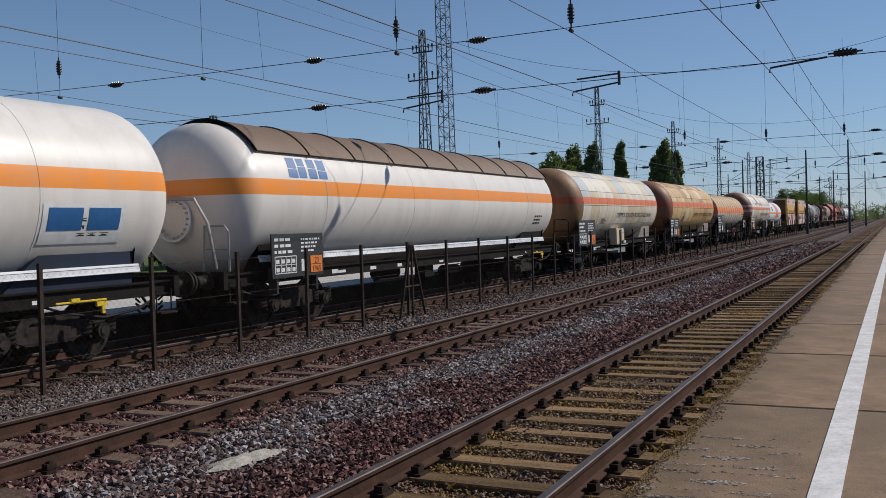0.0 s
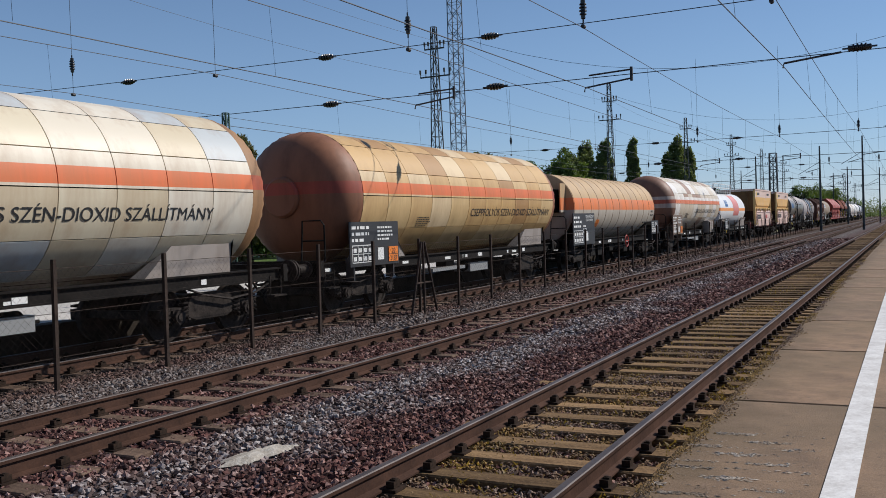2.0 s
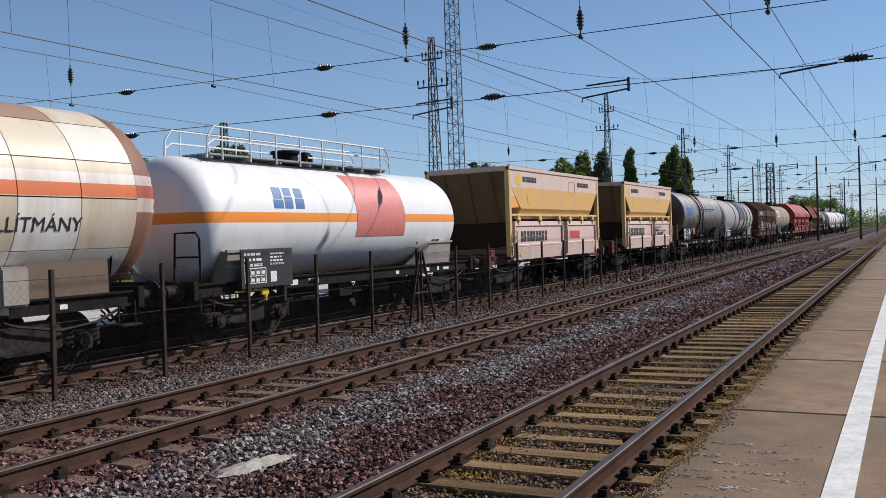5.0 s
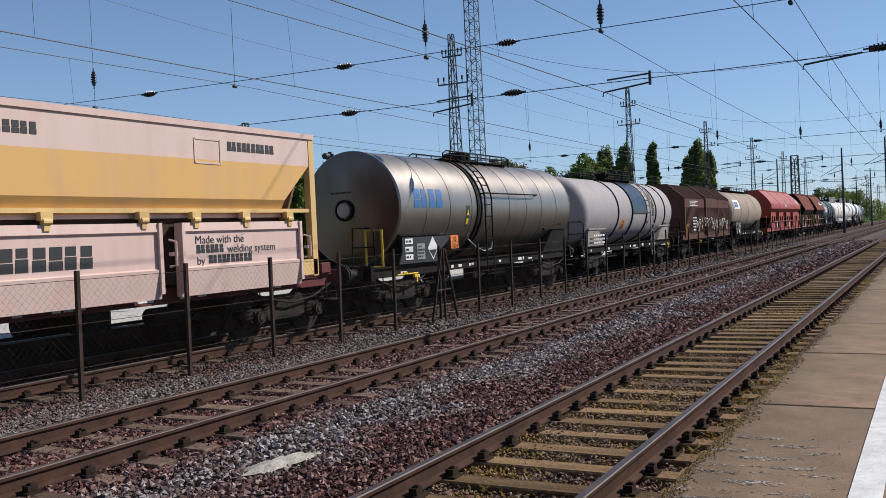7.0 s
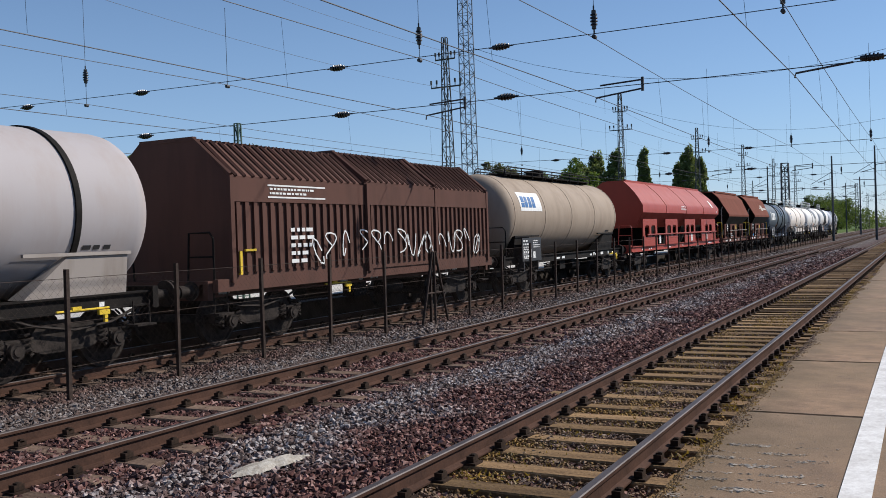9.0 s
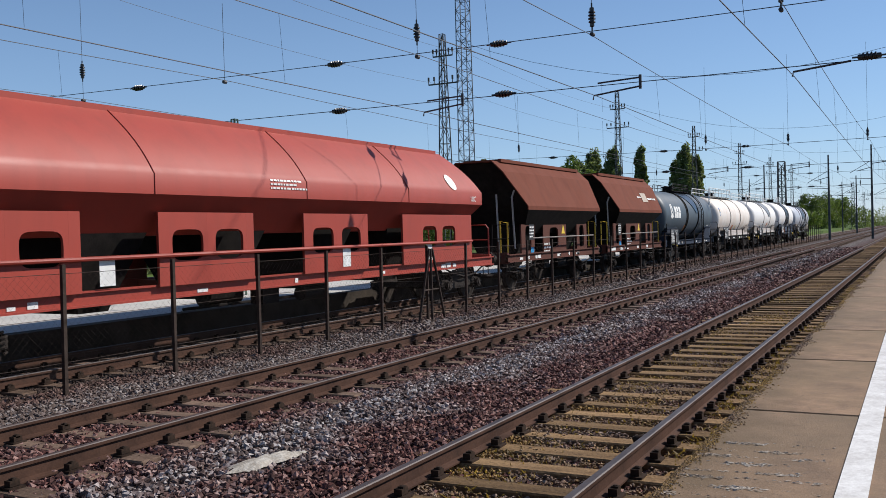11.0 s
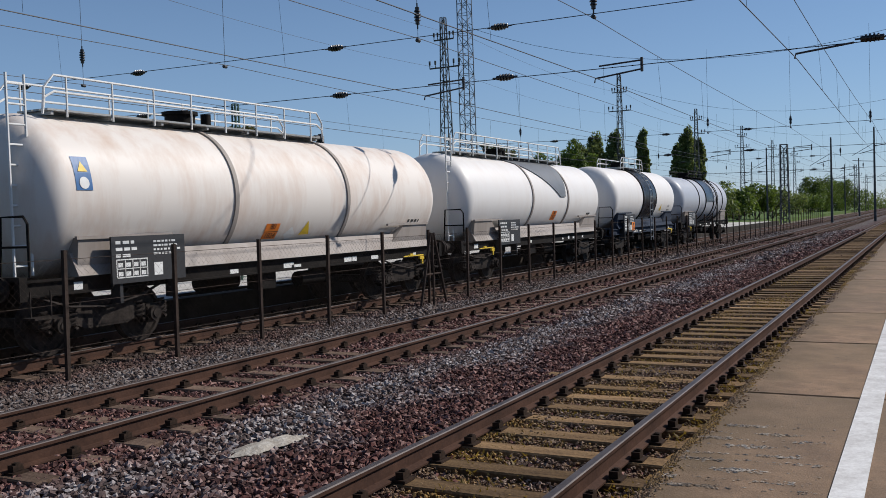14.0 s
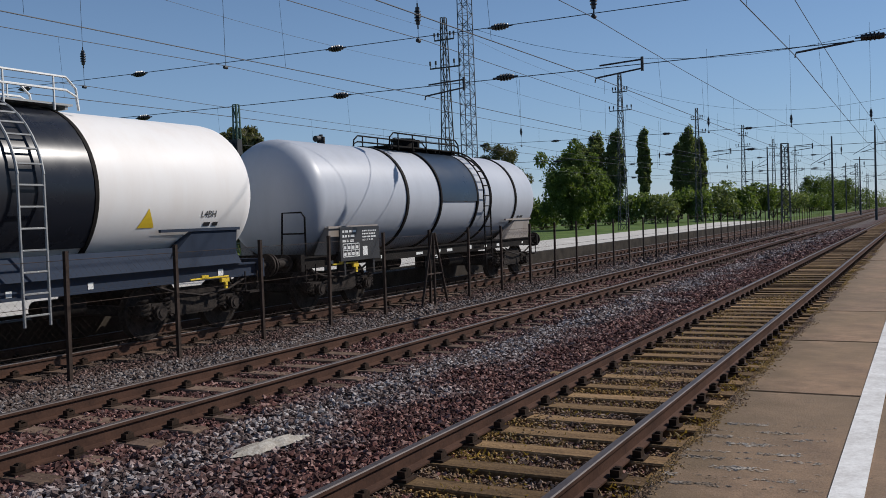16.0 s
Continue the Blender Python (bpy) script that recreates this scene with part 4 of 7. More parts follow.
def wagon_gas(b0, b1, f, r, shield, label, plate=("23", "1965")):
    w, c, n = begin("gas_tank_wagon", label, "tank wagon", b0, b1)
    f, r = f - c, r - c
    R, zc = 1.50, 2.58
    tank_body(w, f, r, R, zc, P["gas_white"], 0.85)
    running_gear(w, n, M["under"], bogie_at=n / 2 - 3.1)
    for y in np.linspace(f + 2.2, r - 2.2, 4):
        hoop(w, y, R, zc, 0.012, P["gas_end"], 0.004, "seam")
    if shield:
        bm = bmesh.new()
        m = 24
        for k in range(m):
            a0, a1 = (radians(35 + 110 * q / m) for q in (k, k + 1))
            for y0, y1 in ((f + 0.1, r + 0.1),):
                o = R + 0.07
                sec = [(o * math.cos(a0), zc + o * math.sin(a0)), (o * math.cos(a1), zc + o * math.sin(a1)), ((o - 0.02) * math.cos(a1), zc + (o - 0.02) * math.sin(a1)), ((o - 0.02) * math.cos(a0), zc + (o - 0.02) * math.sin(a0))]
                vs = [[bm.verts.new((x, y, z)) for x, z in sec] for y in (y0, y1)]
                for i in range(4):
                    j = (i + 1) % 4
                    bm.faces.new((vs[0][i], vs[0][j], vs[1][j], vs[1][i]))
        bmesh.ops.remove_doubles(bm, verts=bm.verts, dist=0.0005)
        bmesh.ops.recalc_face_normals(bm, faces=bm.faces)
        part("sunshield", bm, P["shield"], w, "brown sheet sunshield over the top")
        for y in np.linspace(f + 0.1, r + 0.1, 10):
            bm = bmesh.new()
            pts = [((R + 0.085) * math.cos(a), y, zc + (R + 0.085) * math.sin(a)) for a in np.radians(np.linspace(34, 146, 20))]
            pipe(bm, pts, 0.018, 5)
            part("shield_rib", bm, P["shield"] if 0 < y - f - 0.2 < r - f - 0.5 else M["under"], w)
        patch(w, block_letters(4, 0.44), f + 0.95, 2.98, M["blue"], R, zc, "maker_mark", "blue maker's mark")
        board(w, f + 0.25, 1.00, 1.75, 0.86, P["board"], 3, 1.45, plate)
    else:
        patch(w, [rect(0, 0, 1.55, 0.62)], r - 2.15, 1.82, M["white"], R, zc, "sign", "white and blue notice")
        patch(w, [rect(0.1, 0.22, 0.62, 0.34), rect(0.83, 0.22, 0.62, 0.34)], r - 2.15, 1.82, M["blue"], R, zc, "blue_field", lift=0.011)
    # apron along the tank's foot
    bm = bmesh.new()
    for s in (-1, 1):
        prism(bm, [(s * 1.20, 1.33), (s * 1.24, 1.33), (s * 1.20, 1.46), (s * 1.16, 1.46)], f + 0.2, r - 0.1)
    part("apron", bm, P["gas_end"], w, soft=False)
    saddle_plates(w, R, zc, [(f + 0.2, f + 2.6), (r - 2.6, r - 0.2)], M["under"] if shield else P["frame_blue"])
    bm = bmesh.new()
    for k in range(20):
        a, b = 2 * math.pi * k / 20, 2 * math.pi * (k + 1) / 20
        rod(bm, (0.05 + 0.42 * math.cos(a), f - 0.86, 2.2 + 0.42 * math.sin(a)), (0.05 + 0.42 * math.cos(b), f - 0.86, 2.2 + 0.42 * math.sin(b)), 0.03, 6)
        rod(bm, (0.05 + 0.34 * math.cos(a), f - 0.92, 2.2 + 0.34 * math.sin(a)), (0.05 + 0.34 * math.cos(a), f - 0.82, 2.2 + 0.34 * math.sin(a)), 0.022, 5)
    part("manhole_ring", bm, P["gas_end"], w)
    patch(w, text_bars(5, 0.7, 0.35, 3), r - 1.5, 1.9, M["black"], R, zc, "writing")
    end_rail(w, -n / 2 + 0.75, M["steel"])
    yellow_gear(w, n / 2 - 3.2)
    bm = bmesh.new()
    pipe(bm, [(0.95, f - 0.75, 1.25), (0.95, f - 0.95, 2.1), (0.7, f - 1.0, 2.55), (-0.3, f - 1.0, 2.6), (-0.75, f - 0.95, 2.4), (-0.85, f - 0.75, 1.25)], 0.03, 8)
    part("end_guard_rail", bm, M["steel"], w)


def panel_mesh(R, a0, a1, length, mat):
    bm = bmesh.new()
    m = 6
    gap = 0.009
    da = gap / R
    for k in range(m):
        q = [a0 + da + (a1 - a0 - 2 * da) * t / m for t in (k, k + 1)]
        vs = []
        for y in (gap, length - gap):
            for o in (R, R - 0.03):
                for a in q:
                    vs.append(bm.verts.new((o * math.cos(a), y, o * math.sin(a))))
        for ix in ((0, 1, 5, 4), (2, 6, 7, 3), (0, 2, 3, 1), (4, 5, 7, 6)):
            bm.faces.new([vs[i] for i in ix])
        if k == 0:
            bm.faces.new([vs[i] for i in (0, 4, 6, 2)])
        if k == m - 1:
            bm.faces.new([vs[i] for i in (1, 3, 7, 5)])
    bmesh.ops.remove_doubles(bm, verts=bm.verts, dist=0.0003)
    bmesh.ops.recalc_face_normals(bm, faces=bm.faces)
    return mesh_of("cladding_panel", bm, mat)


def wagon_co2(b0, b1, f, r, key, label, seed, plate=None, box_at=None, words=True, brown=False):
    w, c, n = begin("carbon_dioxide_tank_wagon", label, "tank wagon", b0, b1)
    f, r = f - c, r - c
    R, zc = 1.50, 2.58
    bm = bmesh.new()
    lathe(bm, [(f, R - 0.05), (r, R - 0.05)], zc, 48)
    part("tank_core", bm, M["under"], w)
    # cladding: rings of separate sheets; the small turn of each ring breaks the joints
    rings = 11
    L = (r - f) / rings
    cuts = [radians(a) for a in (-62, -30, 0, 22, 50, 82, 115)]
    sheets = [panel_mesh(R, a, b, L, P["co2_" + key]) for a, b in zip(cuts, cuts[1:])]
    back = panel_mesh(R, radians(115), radians(298), L, P["co2_" + key])
    for k in range(rings):
        for me in sheets + [back]:
            part("cladding_panel", me, None, w, at=pose(0, f + k * L, zc))
    # ends: pleated gores round a shallow dome
    for y, sg in ((f, -1), (r, 1)):
        bm = bmesh.new()
        seg, prof = 80, dome(0, R, 0.95, sg, 10, 2.4)
        rings_v = []
        for j, (yy, rr) in enumerate(prof):
            if rr < 1e-4:
                rings_v.append([bm.verts.new((0, yy, 0))])
            else:
                rings_v.append([bm.verts.new(((rr - (0.014 if q % 2 else 0.0)) * math.cos(2 * math.pi * q / seg), yy - sg * (0.008 if q % 2 else 0.0), (rr - (0.014 if q % 2 else 0.0)) * math.sin(2 * math.pi * q / seg))) for q in range(seg)])
        for a, b in zip(rings_v, rings_v[1:]):
            for q in range(seg):
                j = (q + 1) % seg
                bm.faces.new((a[q], b[q], b[j], a[j]) if len(b) > 1 else (a[q], b[0], a[j]))
        bmesh.ops.recalc_face_normals(bm, faces=bm.faces)
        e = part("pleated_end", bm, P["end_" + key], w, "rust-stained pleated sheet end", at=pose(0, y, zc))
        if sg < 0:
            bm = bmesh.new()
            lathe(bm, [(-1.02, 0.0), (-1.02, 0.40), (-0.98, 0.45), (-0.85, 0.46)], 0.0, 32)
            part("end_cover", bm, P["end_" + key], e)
    if words:
        me = flat_text("CSEPPFOLYÓS SZÉN-DIOXID SZÁLLÍTMÁNY", 0.30)
        s = 6.1 / max(v.co.x for v in me.vertices)
        for v in me.vertices:
            v.co.x *= s
        me = wrap(me, r - 7.15 if key != "b" else r - 6.4, 2.10, R, zc, 0.008)
        me.materials.clear()
        me.materials.append(M["black"])
        part("lettering", me, None, w, "black capital letters")
    running_gear(w, n, M["under"], bogie_at=n / 2 - 2.6)
    saddle_plates(w, R, zc, [(f + 0.3, f + 2.4), (r - 2.4, r - 0.3)], P["frame_grey"] if not brown else P["board_brown"])
    board(w, f - 0.55, 1.02, 2.1, 0.98, P["board_brown"] if brown else P["board"], seed, 1.44, plate)
    if box_at is not None:
        bm = bmesh.new()
        box(bm, (1.28, f + box_at, 1.28), (0.34, 0.75, 0.72))
        box(bm, (1.30, f + box_at + 0.7, 1.35), (0.28, 0.45, 0.55))
        bmesh.ops.bevel(bm, geom=list(bm.edges), offset=0.03, segments=2, affect="EDGES")
        bx = part("valve_cabinet", bm, P["co2_a"] if key == "a" else P["frame_grey"], w, "dented cream sheet-steel cabinet")
    patch(w, text_bars(seed + 3, 0.8, 0.28, 5), f + 2.6, 1.85, M["black"], R, zc, "writing")
    patch(w, [[(0, 0.22), (0.22, 0), (0.44, 0.22), (0.22, 0.44)]], f + 1.55, 1.42, plain("green_diamond", (0.03, 0.22, 0.08)), R, zc, "gas_label", "green gas hazard diamond")
    end_rail(w, -n / 2 + 0.75, M["under"])
    bm = bmesh.new()
    box(bm, (1.05, (f + r) / 2 - 1.5, 0.72), (0.5, 1.9, 0.08))
    box(bm, (0.6, (f + r) / 2 + 0.9, 0.66), (0.9, 1.2, 0.24))
    part("step_tray", bm, M["steel"], w, soft=False)


def wagon_tan(b0, b1, f, r):
    w, c, n = begin("tank_wagon", "tan tank wagon with an orange stripe and sooty flat end", "tank wagon", b0, b1)
    f, r = f - c, r - c
    R, zc = 1.29, 2.36
    tank_body(w, f, r, R, zc, P["tan"], flat_front=True)
    for y in np.linspace(f + 0.05, r - 0.05, 13):
        hoop(w, y, R, zc, 0.022, P["ore_in"], 0.006, "hoop")
    bm = bmesh.new()
    box(bm, (0.15, f - 0.28, 2.62), (1.25, 0.5, 0.85))
    bmesh.ops.bevel(bm, geom=list(bm.edges), offset=0.03, segments=1, affect="EDGES")
    part("end_cabinet", bm, M["under"], w, "black steel cabinet on the tank end", soft=False)
    bm = bmesh.new()
    box(bm, (0.95, f - 0.32, 2.72), (0.05, 0.55, 1.05))
    part("cabinet_door", bm, P["tan"], w, "open tan cabinet door", soft=False)
    running_gear(w, n, M["under"], bogie_at=n / 2 - 2.6)
    saddle_plates(w, R, zc, [(f + 0.2, f + 1.9), (r - 1.9, r - 0.2)], M["under"])
    board(w, f - 0.5, 0.98, 2.5, 1.16, P["board"], 21, 1.38, words=(("CSEPPFOLY\u00d3S SZ\u00c9N-DIOXID", 0.95), ("FL\u00dcSSIG KOHLENS\u00c4URE", 0.83)))
    board(w, r - 1.0, 1.15, 1.3, 0.62, P["board"], 22, 1.36)
    hazard_plate(w, f + 2.85, 1.60, ("22", "2187"), R, zc)
    for u in (-0.9, 0.25):
        bm = bmesh.new()
        rod(bm, (0.75, u, 0.74), (0.75, u + 1.0, 0.74), 0.22, 18)
        part("air_reservoir", bm, M["under"], w)
    for u in (-2.9, -2.0, 1.7, 2.6):
        bm = bmesh.new()
        box(bm, (0.35, u, 0.66), (1.3, 0.62, 0.40))
        bmesh.ops.bevel(bm, geom=list(bm.edges), offset=0.03, segments=1, affect="EDGES")
        part("brake_gear", bm, M["under"], w, soft=False)
    patch(w, [[(0, 0.25), (0.25, 0), (0.5, 0.25), (0.25, 0.5)]], f + 2.1, 1.62, plain("green_label", (0.03, 0.2, 0.08)), R, zc, "gas_label", "green gas hazard diamond")
    patch(w, text_bars(9, 0.5, 0.35, 2), r - 0.7, 1.95, M["black"], R, zc, "writing")
    bm = bmesh.new()
    for k in range(16):
        a, b = 2 * math.pi * k / 16, 2 * math.pi * (k + 1) / 16
        rod(bm, (1.30, 0.9 + 0.25 * math.cos(a), 0.95 + 0.25 * math.sin(a)), (1.30, 0.9 + 0.25 * math.cos(b), 0.95 + 0.25 * math.sin(b)), 0.02, 5)
    rod(bm, (1.30, 0.65, 0.95), (1.30, 1.15, 0.95), 0.015, 5)
    rod(bm, (1.30, 0.9, 0.7), (1.30, 0.9, 1.2), 0.015, 5)
    part("handwheel", bm, M["red"], w, "red brake handwheel")
    end_rail(w, -n / 2 + 0.75, M["under"])


def wagon_round(b0, b1, f, r, R, zc, mat, name, label, hoops=(), hoop_mat=None, cover=None, cover_mat=None, frame_mat=None, flat_front=False, depth=0.6, walk_at=None, rail_mat=None, ladder_at=None, ladder_mat=None, board_at=0.3, plate=None, seed=1, seams=0, plate_at=None, skirt=False, walk_low=0.0):
    w, c, n = begin(name, label, "tank wagon", b0, b1)
    f, r = f - c, r - c
    frame_mat = frame_mat or M["under"]
    rail_mat, ladder_mat = rail_mat or M["under"], ladder_mat or M["under"]
    tank_body(w, f, r, R, zc, mat, depth, flat_front)
    L = r - f
    for y in np.linspace(f + 0.02, r - 0.02, seams) if seams else ():
        hoop(w, y, R, zc, 0.035, mat, 0.010, "seam")
    for a in hoops:
        hoop(w, f + a * L, R, zc, 0.10, hoop_mat or M["under"], 0.03)
    if cover:
        a, b, low = cover
        bm = bmesh.new()
        y0, y1 = f + a * L, f + b * L
        m = 28
        o = R + 0.035
        rows = []
        for k in range(m + 1):
            t = radians(low + (180 - 2 * low) * k / m)
            inset = 0.0
            if low > 0:
                inset = 0.78 * (y1 - y0) * max(0.0, abs(math.degrees(t) - 90) - 25) / (65 - low)
            rows.append([bm.verts.new((oo * math.cos(t), yy, zc + oo * math.sin(t))) for yy, oo in ((y0 + inset, o - 0.03), (y0 + inset, o), (y1 - inset * 0.12, o), (y1 - inset * 0.12, o - 0.03))])
        for p, q in zip(rows, rows[1:]):
            for i in range(3):
                bm.faces.new((p[i], p[i + 1], q[i + 1], q[i]))
        bmesh.ops.recalc_face_normals(bm, faces=bm.faces)
        part("cover", bm, cover_mat, w, "dark steel cover over the middle of the tank")
        for y in (y0, y1):
            if low < 0 or cover_mat is P["cover_blue"]:
                hoop(w, y, R, zc, 0.07, M["under"], 0.045, "cover_edge")
    running_gear(w, n, frame_mat if frame_mat is P["frame_blue"] else M["under"], bogie_at=n / 2 - 2.25)
    saddle_plates(w, R, zc, [(f + 0.15, f + 2.0), (r - 2.0, r - 0.15)], frame_mat)
    if skirt:
        for s in (-1, 1):
            bm = bmesh.new()
            prism(bm, [(s * 1.20, 1.16), (s * 1.24, 1.16), (s * 1.06, 1.50), (s * 1.02, 1.50)], f + 0.1, r - 0.1)
            part("skirt", bm, frame_mat, w, soft=False)
    if walk_at:
        a, b, h = walk_at
        top_walk(w, f + a * L, f + b * L, zc + R + 0.06 - walk_low, M["under"] if rail_mat is not M["white"] else M["steel"], rail_mat, rail=h)
    if ladder_at is not None:
        y = f + ladder_at * L
        ladder(w, R + 0.10, y, 0.55, zc + 0.2, ladder_mat)
        bm = bmesh.new()
        for s in (-1, 1):
            pts = [((R + 0.12) * math.cos(t), y + s * 0.21, zc + (R + 0.12) * math.sin(t)) for t in np.radians(np.linspace(8, 80, 10))]
            pipe(bm, pts, 0.022, 6)
        for t in np.radians(np.linspace(14, 78, 8)):
            rod(bm, ((R + 0.12) * math.cos(t), y - 0.21, zc + (R + 0.12) * math.sin(t)), ((R + 0.12) * math.cos(t), y + 0.21, zc + (R + 0.12) * math.sin(t)), 0.016, 6)
        part("top_ladder", bm, ladder_mat, w)
    if board_at is not None:
        board(w, f + board_at, 1.0, 1.55, 0.72, P["board"], seed, 1.36, plate)
    if plate_at:
        hazard_plate(w, f + plate_at[0], plate_at[1], plate_at[2], R, zc)
    patch(w, text_bars(seed + 40, 0.55, 0.3, 2), r - 1.0, zc - 0.75, M["white"] if mat is P["navy"] else M["black"], R, zc, "writing")
    end_rail(w, -n / 2 + 0.75, M["under"])
    yellow_gear(w, -n / 2 + 1.6 if seed % 2 else n / 2 - 2.6)
    return w, f, r


def wagon_ore(b0, b1, f, r, seed):
    w, c, n = begin("ore_container_wagon", "flat wagon with a dusty pink and ochre ore container", "freight wagon", b0, b1)
    f, r = f - c, r - c
    # upper bin: upright wall, then a slope down to the chutes
    top = 3.86
    bm = bmesh.new()
    out = [(1.42, top), (1.42, 3.30), (1.42, 2.62), (1.30, 2.42), (1.30, 2.30), (-1.30, 2.30), (-1.30, 2.42), (-1.42, 2.62), (-1.42, 3.30), (-1.42, top), (-1.36, top), (-1.36, 2.66), (1.36, 2.66), (1.36, top)]
    prism(bm, out, f + 0.16, r - 0.16)
    for v in bm.verts:
        if v.co.z < 2.9:
            v.co.y += 0.80 if v.co.y < (f + r) / 2 else -0.80
    part("bin", bm, P["ore"], w, soft=False)
    bm = bmesh.new()
    for a in (0.0, 0.62):
        box(bm, (1.425, f + 0.62 * (r - f) + a, 3.42), (0.012, 0.03, 0.42))
        box(bm, (1.425, f + 0.62 * (r - f) + 0.31, 3.22 + a * 0.65), (0.012, 0.62, 0.03))
    part("inspection_hatch", bm, P["ore_low"], w, soft=False)
    # sloping end plate and the frame round the ends
    for y, s in ((f, 1), (r, -1)):
        bm = bmesh.new()
        a = [(-1.30, y + s * 0.06, top - 0.1), (1.30, y + s * 0.06, top - 0.1), (1.22, y + s * 0.70, 2.2), (-1.22, y + s * 0.70, 2.2)]
        vs = [bm.verts.new(p) for p in a] + [bm.verts.new((p[0], p[1] + s * 0.06, p[2])) for p in a]
        for ix in ((0, 1, 2, 3), (7, 6, 5, 4), (0, 4, 5, 1), (1, 5, 6, 2), (2, 6, 7, 3), (3, 7, 4, 0)):
            bm.faces.new([vs[i] for i in ix])
        bmesh.ops.recalc_face_normals(bm, faces=bm.faces)
        ep = part("end_plate", bm, P["ore_in"], w, "rusty sloping end plate", soft=False)
        for x in (-0.8, 0.0, 0.8):
            bm = bmesh.new()
            rod(bm, (x, y + s * 0.05, top - 0.15), (x, y + s * 0.68, 2.22), 0.04, 6)
            part("stiffener", bm, P["ore_in"], ep)
        for x in (-1.36, 1.36):
            bm = bmesh.new()
            box(bm, (x, y + s * 0.08, 2.52), (0.14, 0.16, 2.75))
            part("corner_post", bm, P["ore_yellow"], w, soft=False)
        for z in (top - 0.02, 1.30):
            bm = bmesh.new()
            box(bm, (0, y + s * 0.08, z), (2.58, 0.16, 0.14))
            part("end_beam", bm, P["ore_low"] if z > 2 else P["ore_in"], w, soft=False)
    for s in (-1, 1):
        bm = bmesh.new()
        box(bm, (s * 1.40, (f + r) / 2, top), (0.10, r - f, 0.10))
        part("top_rail", bm, P["ore_low"], w, soft=False)
        bm = bmesh.new()
        box(bm, (s * 1.34, (f + r) / 2, 2.42), (0.12, r - f - 0.3, 0.07))
        part("side_beam", bm, P["ore_yellow"], w, soft=False)
    bm = bmesh.new()
    box(bm, (0, (f + r) / 2, 1.76), (2.5, r - f - 1.9, 1.06))
    part("chute", bm, P["soot"], w, "rusty dark discharge chute", soft=False)
    # lower flaps with hinges
    mid = f + (r - f) * 0.545
    for y0, y1 in ((f + 0.28, mid - 0.22), (mid + 0.22, r - 0.55)):
        for s in (-1, 1):
            bm = bmesh.new()
            prism(bm, [(s * 1.30, 2.22), (s * 1.44, 2.22), (s * 1.46, 2.08), (s * 1.42, 2.06), (s * 1.42, 1.50), (s * 1.46, 1.48), (s * 1.40, 1.02), (s * 1.30, 1.02)], y0, y1)
            fl = part("discharge_flap", bm, P["ore_low"], w, "dusty pink discharge flap", soft=False)
        for y in (y0 + 0.03, y1 - 0.03):
            bm = bmesh.new()
            box(bm, (1.455, y, 1.66), (0.05, 0.07, 1.12))
            part("flap_frame", bm, P["ore_low"], fl, soft=False)
        for y in np.linspace(y0 + 0.35, y1 - 0.35, 3):
            bm = bmesh.new()
            box(bm, (1.43, y, 2.34), (0.10, 0.20, 0.12))
            rod(bm, (1.46, y - 0.07, 2.26), (1.46, y + 0.07, 2.26), 0.05, 10)
            box(bm, (1.46, y, 2.20), (0.03, 0.10, 0.14))
            part("hinge", bm, P["ore_yellow"], fl)
    patch(w, block_letters(9, 0.33, 0.05), f + 0.85, 1.58, M["black"], None, 1.42, "product_mark", "dark product mark")
    if seed % 2:
        narrow_lettering(w, "Made with the", 0.19, 1.22, mid + 0.55, 1.87, M["black"], 1.42)
        patch(w, block_letters(6, 0.14, 0.0), mid + 0.58, 1.71, M["black"], None, 1.42, "product_mark", "small dark product mark")
        narrow_lettering(w, "welding system", 0.19, 1.30, mid + 1.33, 1.70, M["black"], 1.42)
        narrow_lettering(w, "by", 0.19, 0.19, mid + 0.58, 1.52, M["black"], 1.42)
        patch(w, block_letters(10, 0.14, 0.0), mid + 0.86, 1.53, M["black"], None, 1.42, "company_mark", "small dark company mark")
    else:
        patch(w, [rect(0, 0, 1.1, 0.28)], mid + 0.6, 1.6, M["red"], None, 1.42, "company_sign", "red company sign")
    patch(w, block_letters(10, 0.16, 0.0), r - 2.5, 3.46, M["black"], None, 1.42, "company_mark", "dark company mark")
    patch(w, block_letters(9, 0.17, 0.0), f + 1.15, 3.46, M["black"], None, 1.42, "company_mark", "dark company mark")
    patch(w, [ellipse(0.2, 0.2)], f + 0.8, 3.52, M["yellow"], None, 1.42, "round_mark", "yellow round mark")
    running_gear(w, n, P["maroon"], bogie_at=n / 2 - 2.2, half=1.05)
    bm = bmesh.new()
    box(bm, (0, 0, 1.12), (2.2, n - 2.2, 0.08))
    part("deck", bm, P["maroon"], w, soft=False)
    # sockets that hold the container
    for s in (-1, 1):
        for e in (-1, 1):
            bm = bmesh.new()
            box(bm, (s * 1.10, e * (n / 2 - 1.0), 1.26), (0.16, 0.34, 0.22))
            bmesh.ops.bevel(bm, geom=list(bm.edges), offset=0.02, segments=1, affect="EDGES")
            part("container_socket", bm, P["maroon"], w, soft=False)
    # bracket handles beside the flaps and foot plates of the corner posts
    for y in (f + 0.22, mid - 0.02, r - 0.42):
        bm = bmesh.new()
        pipe(bm, [(1.42, y, 1.52), (1.56, y, 1.54), (1.56, y, 1.92), (1.42, y, 1.95)], 0.022, 6)
        box(bm, (1.50, y, 1.72), (0.10, 0.10, 0.06))
        part("flap_handle", bm, P["ore_low"], w)
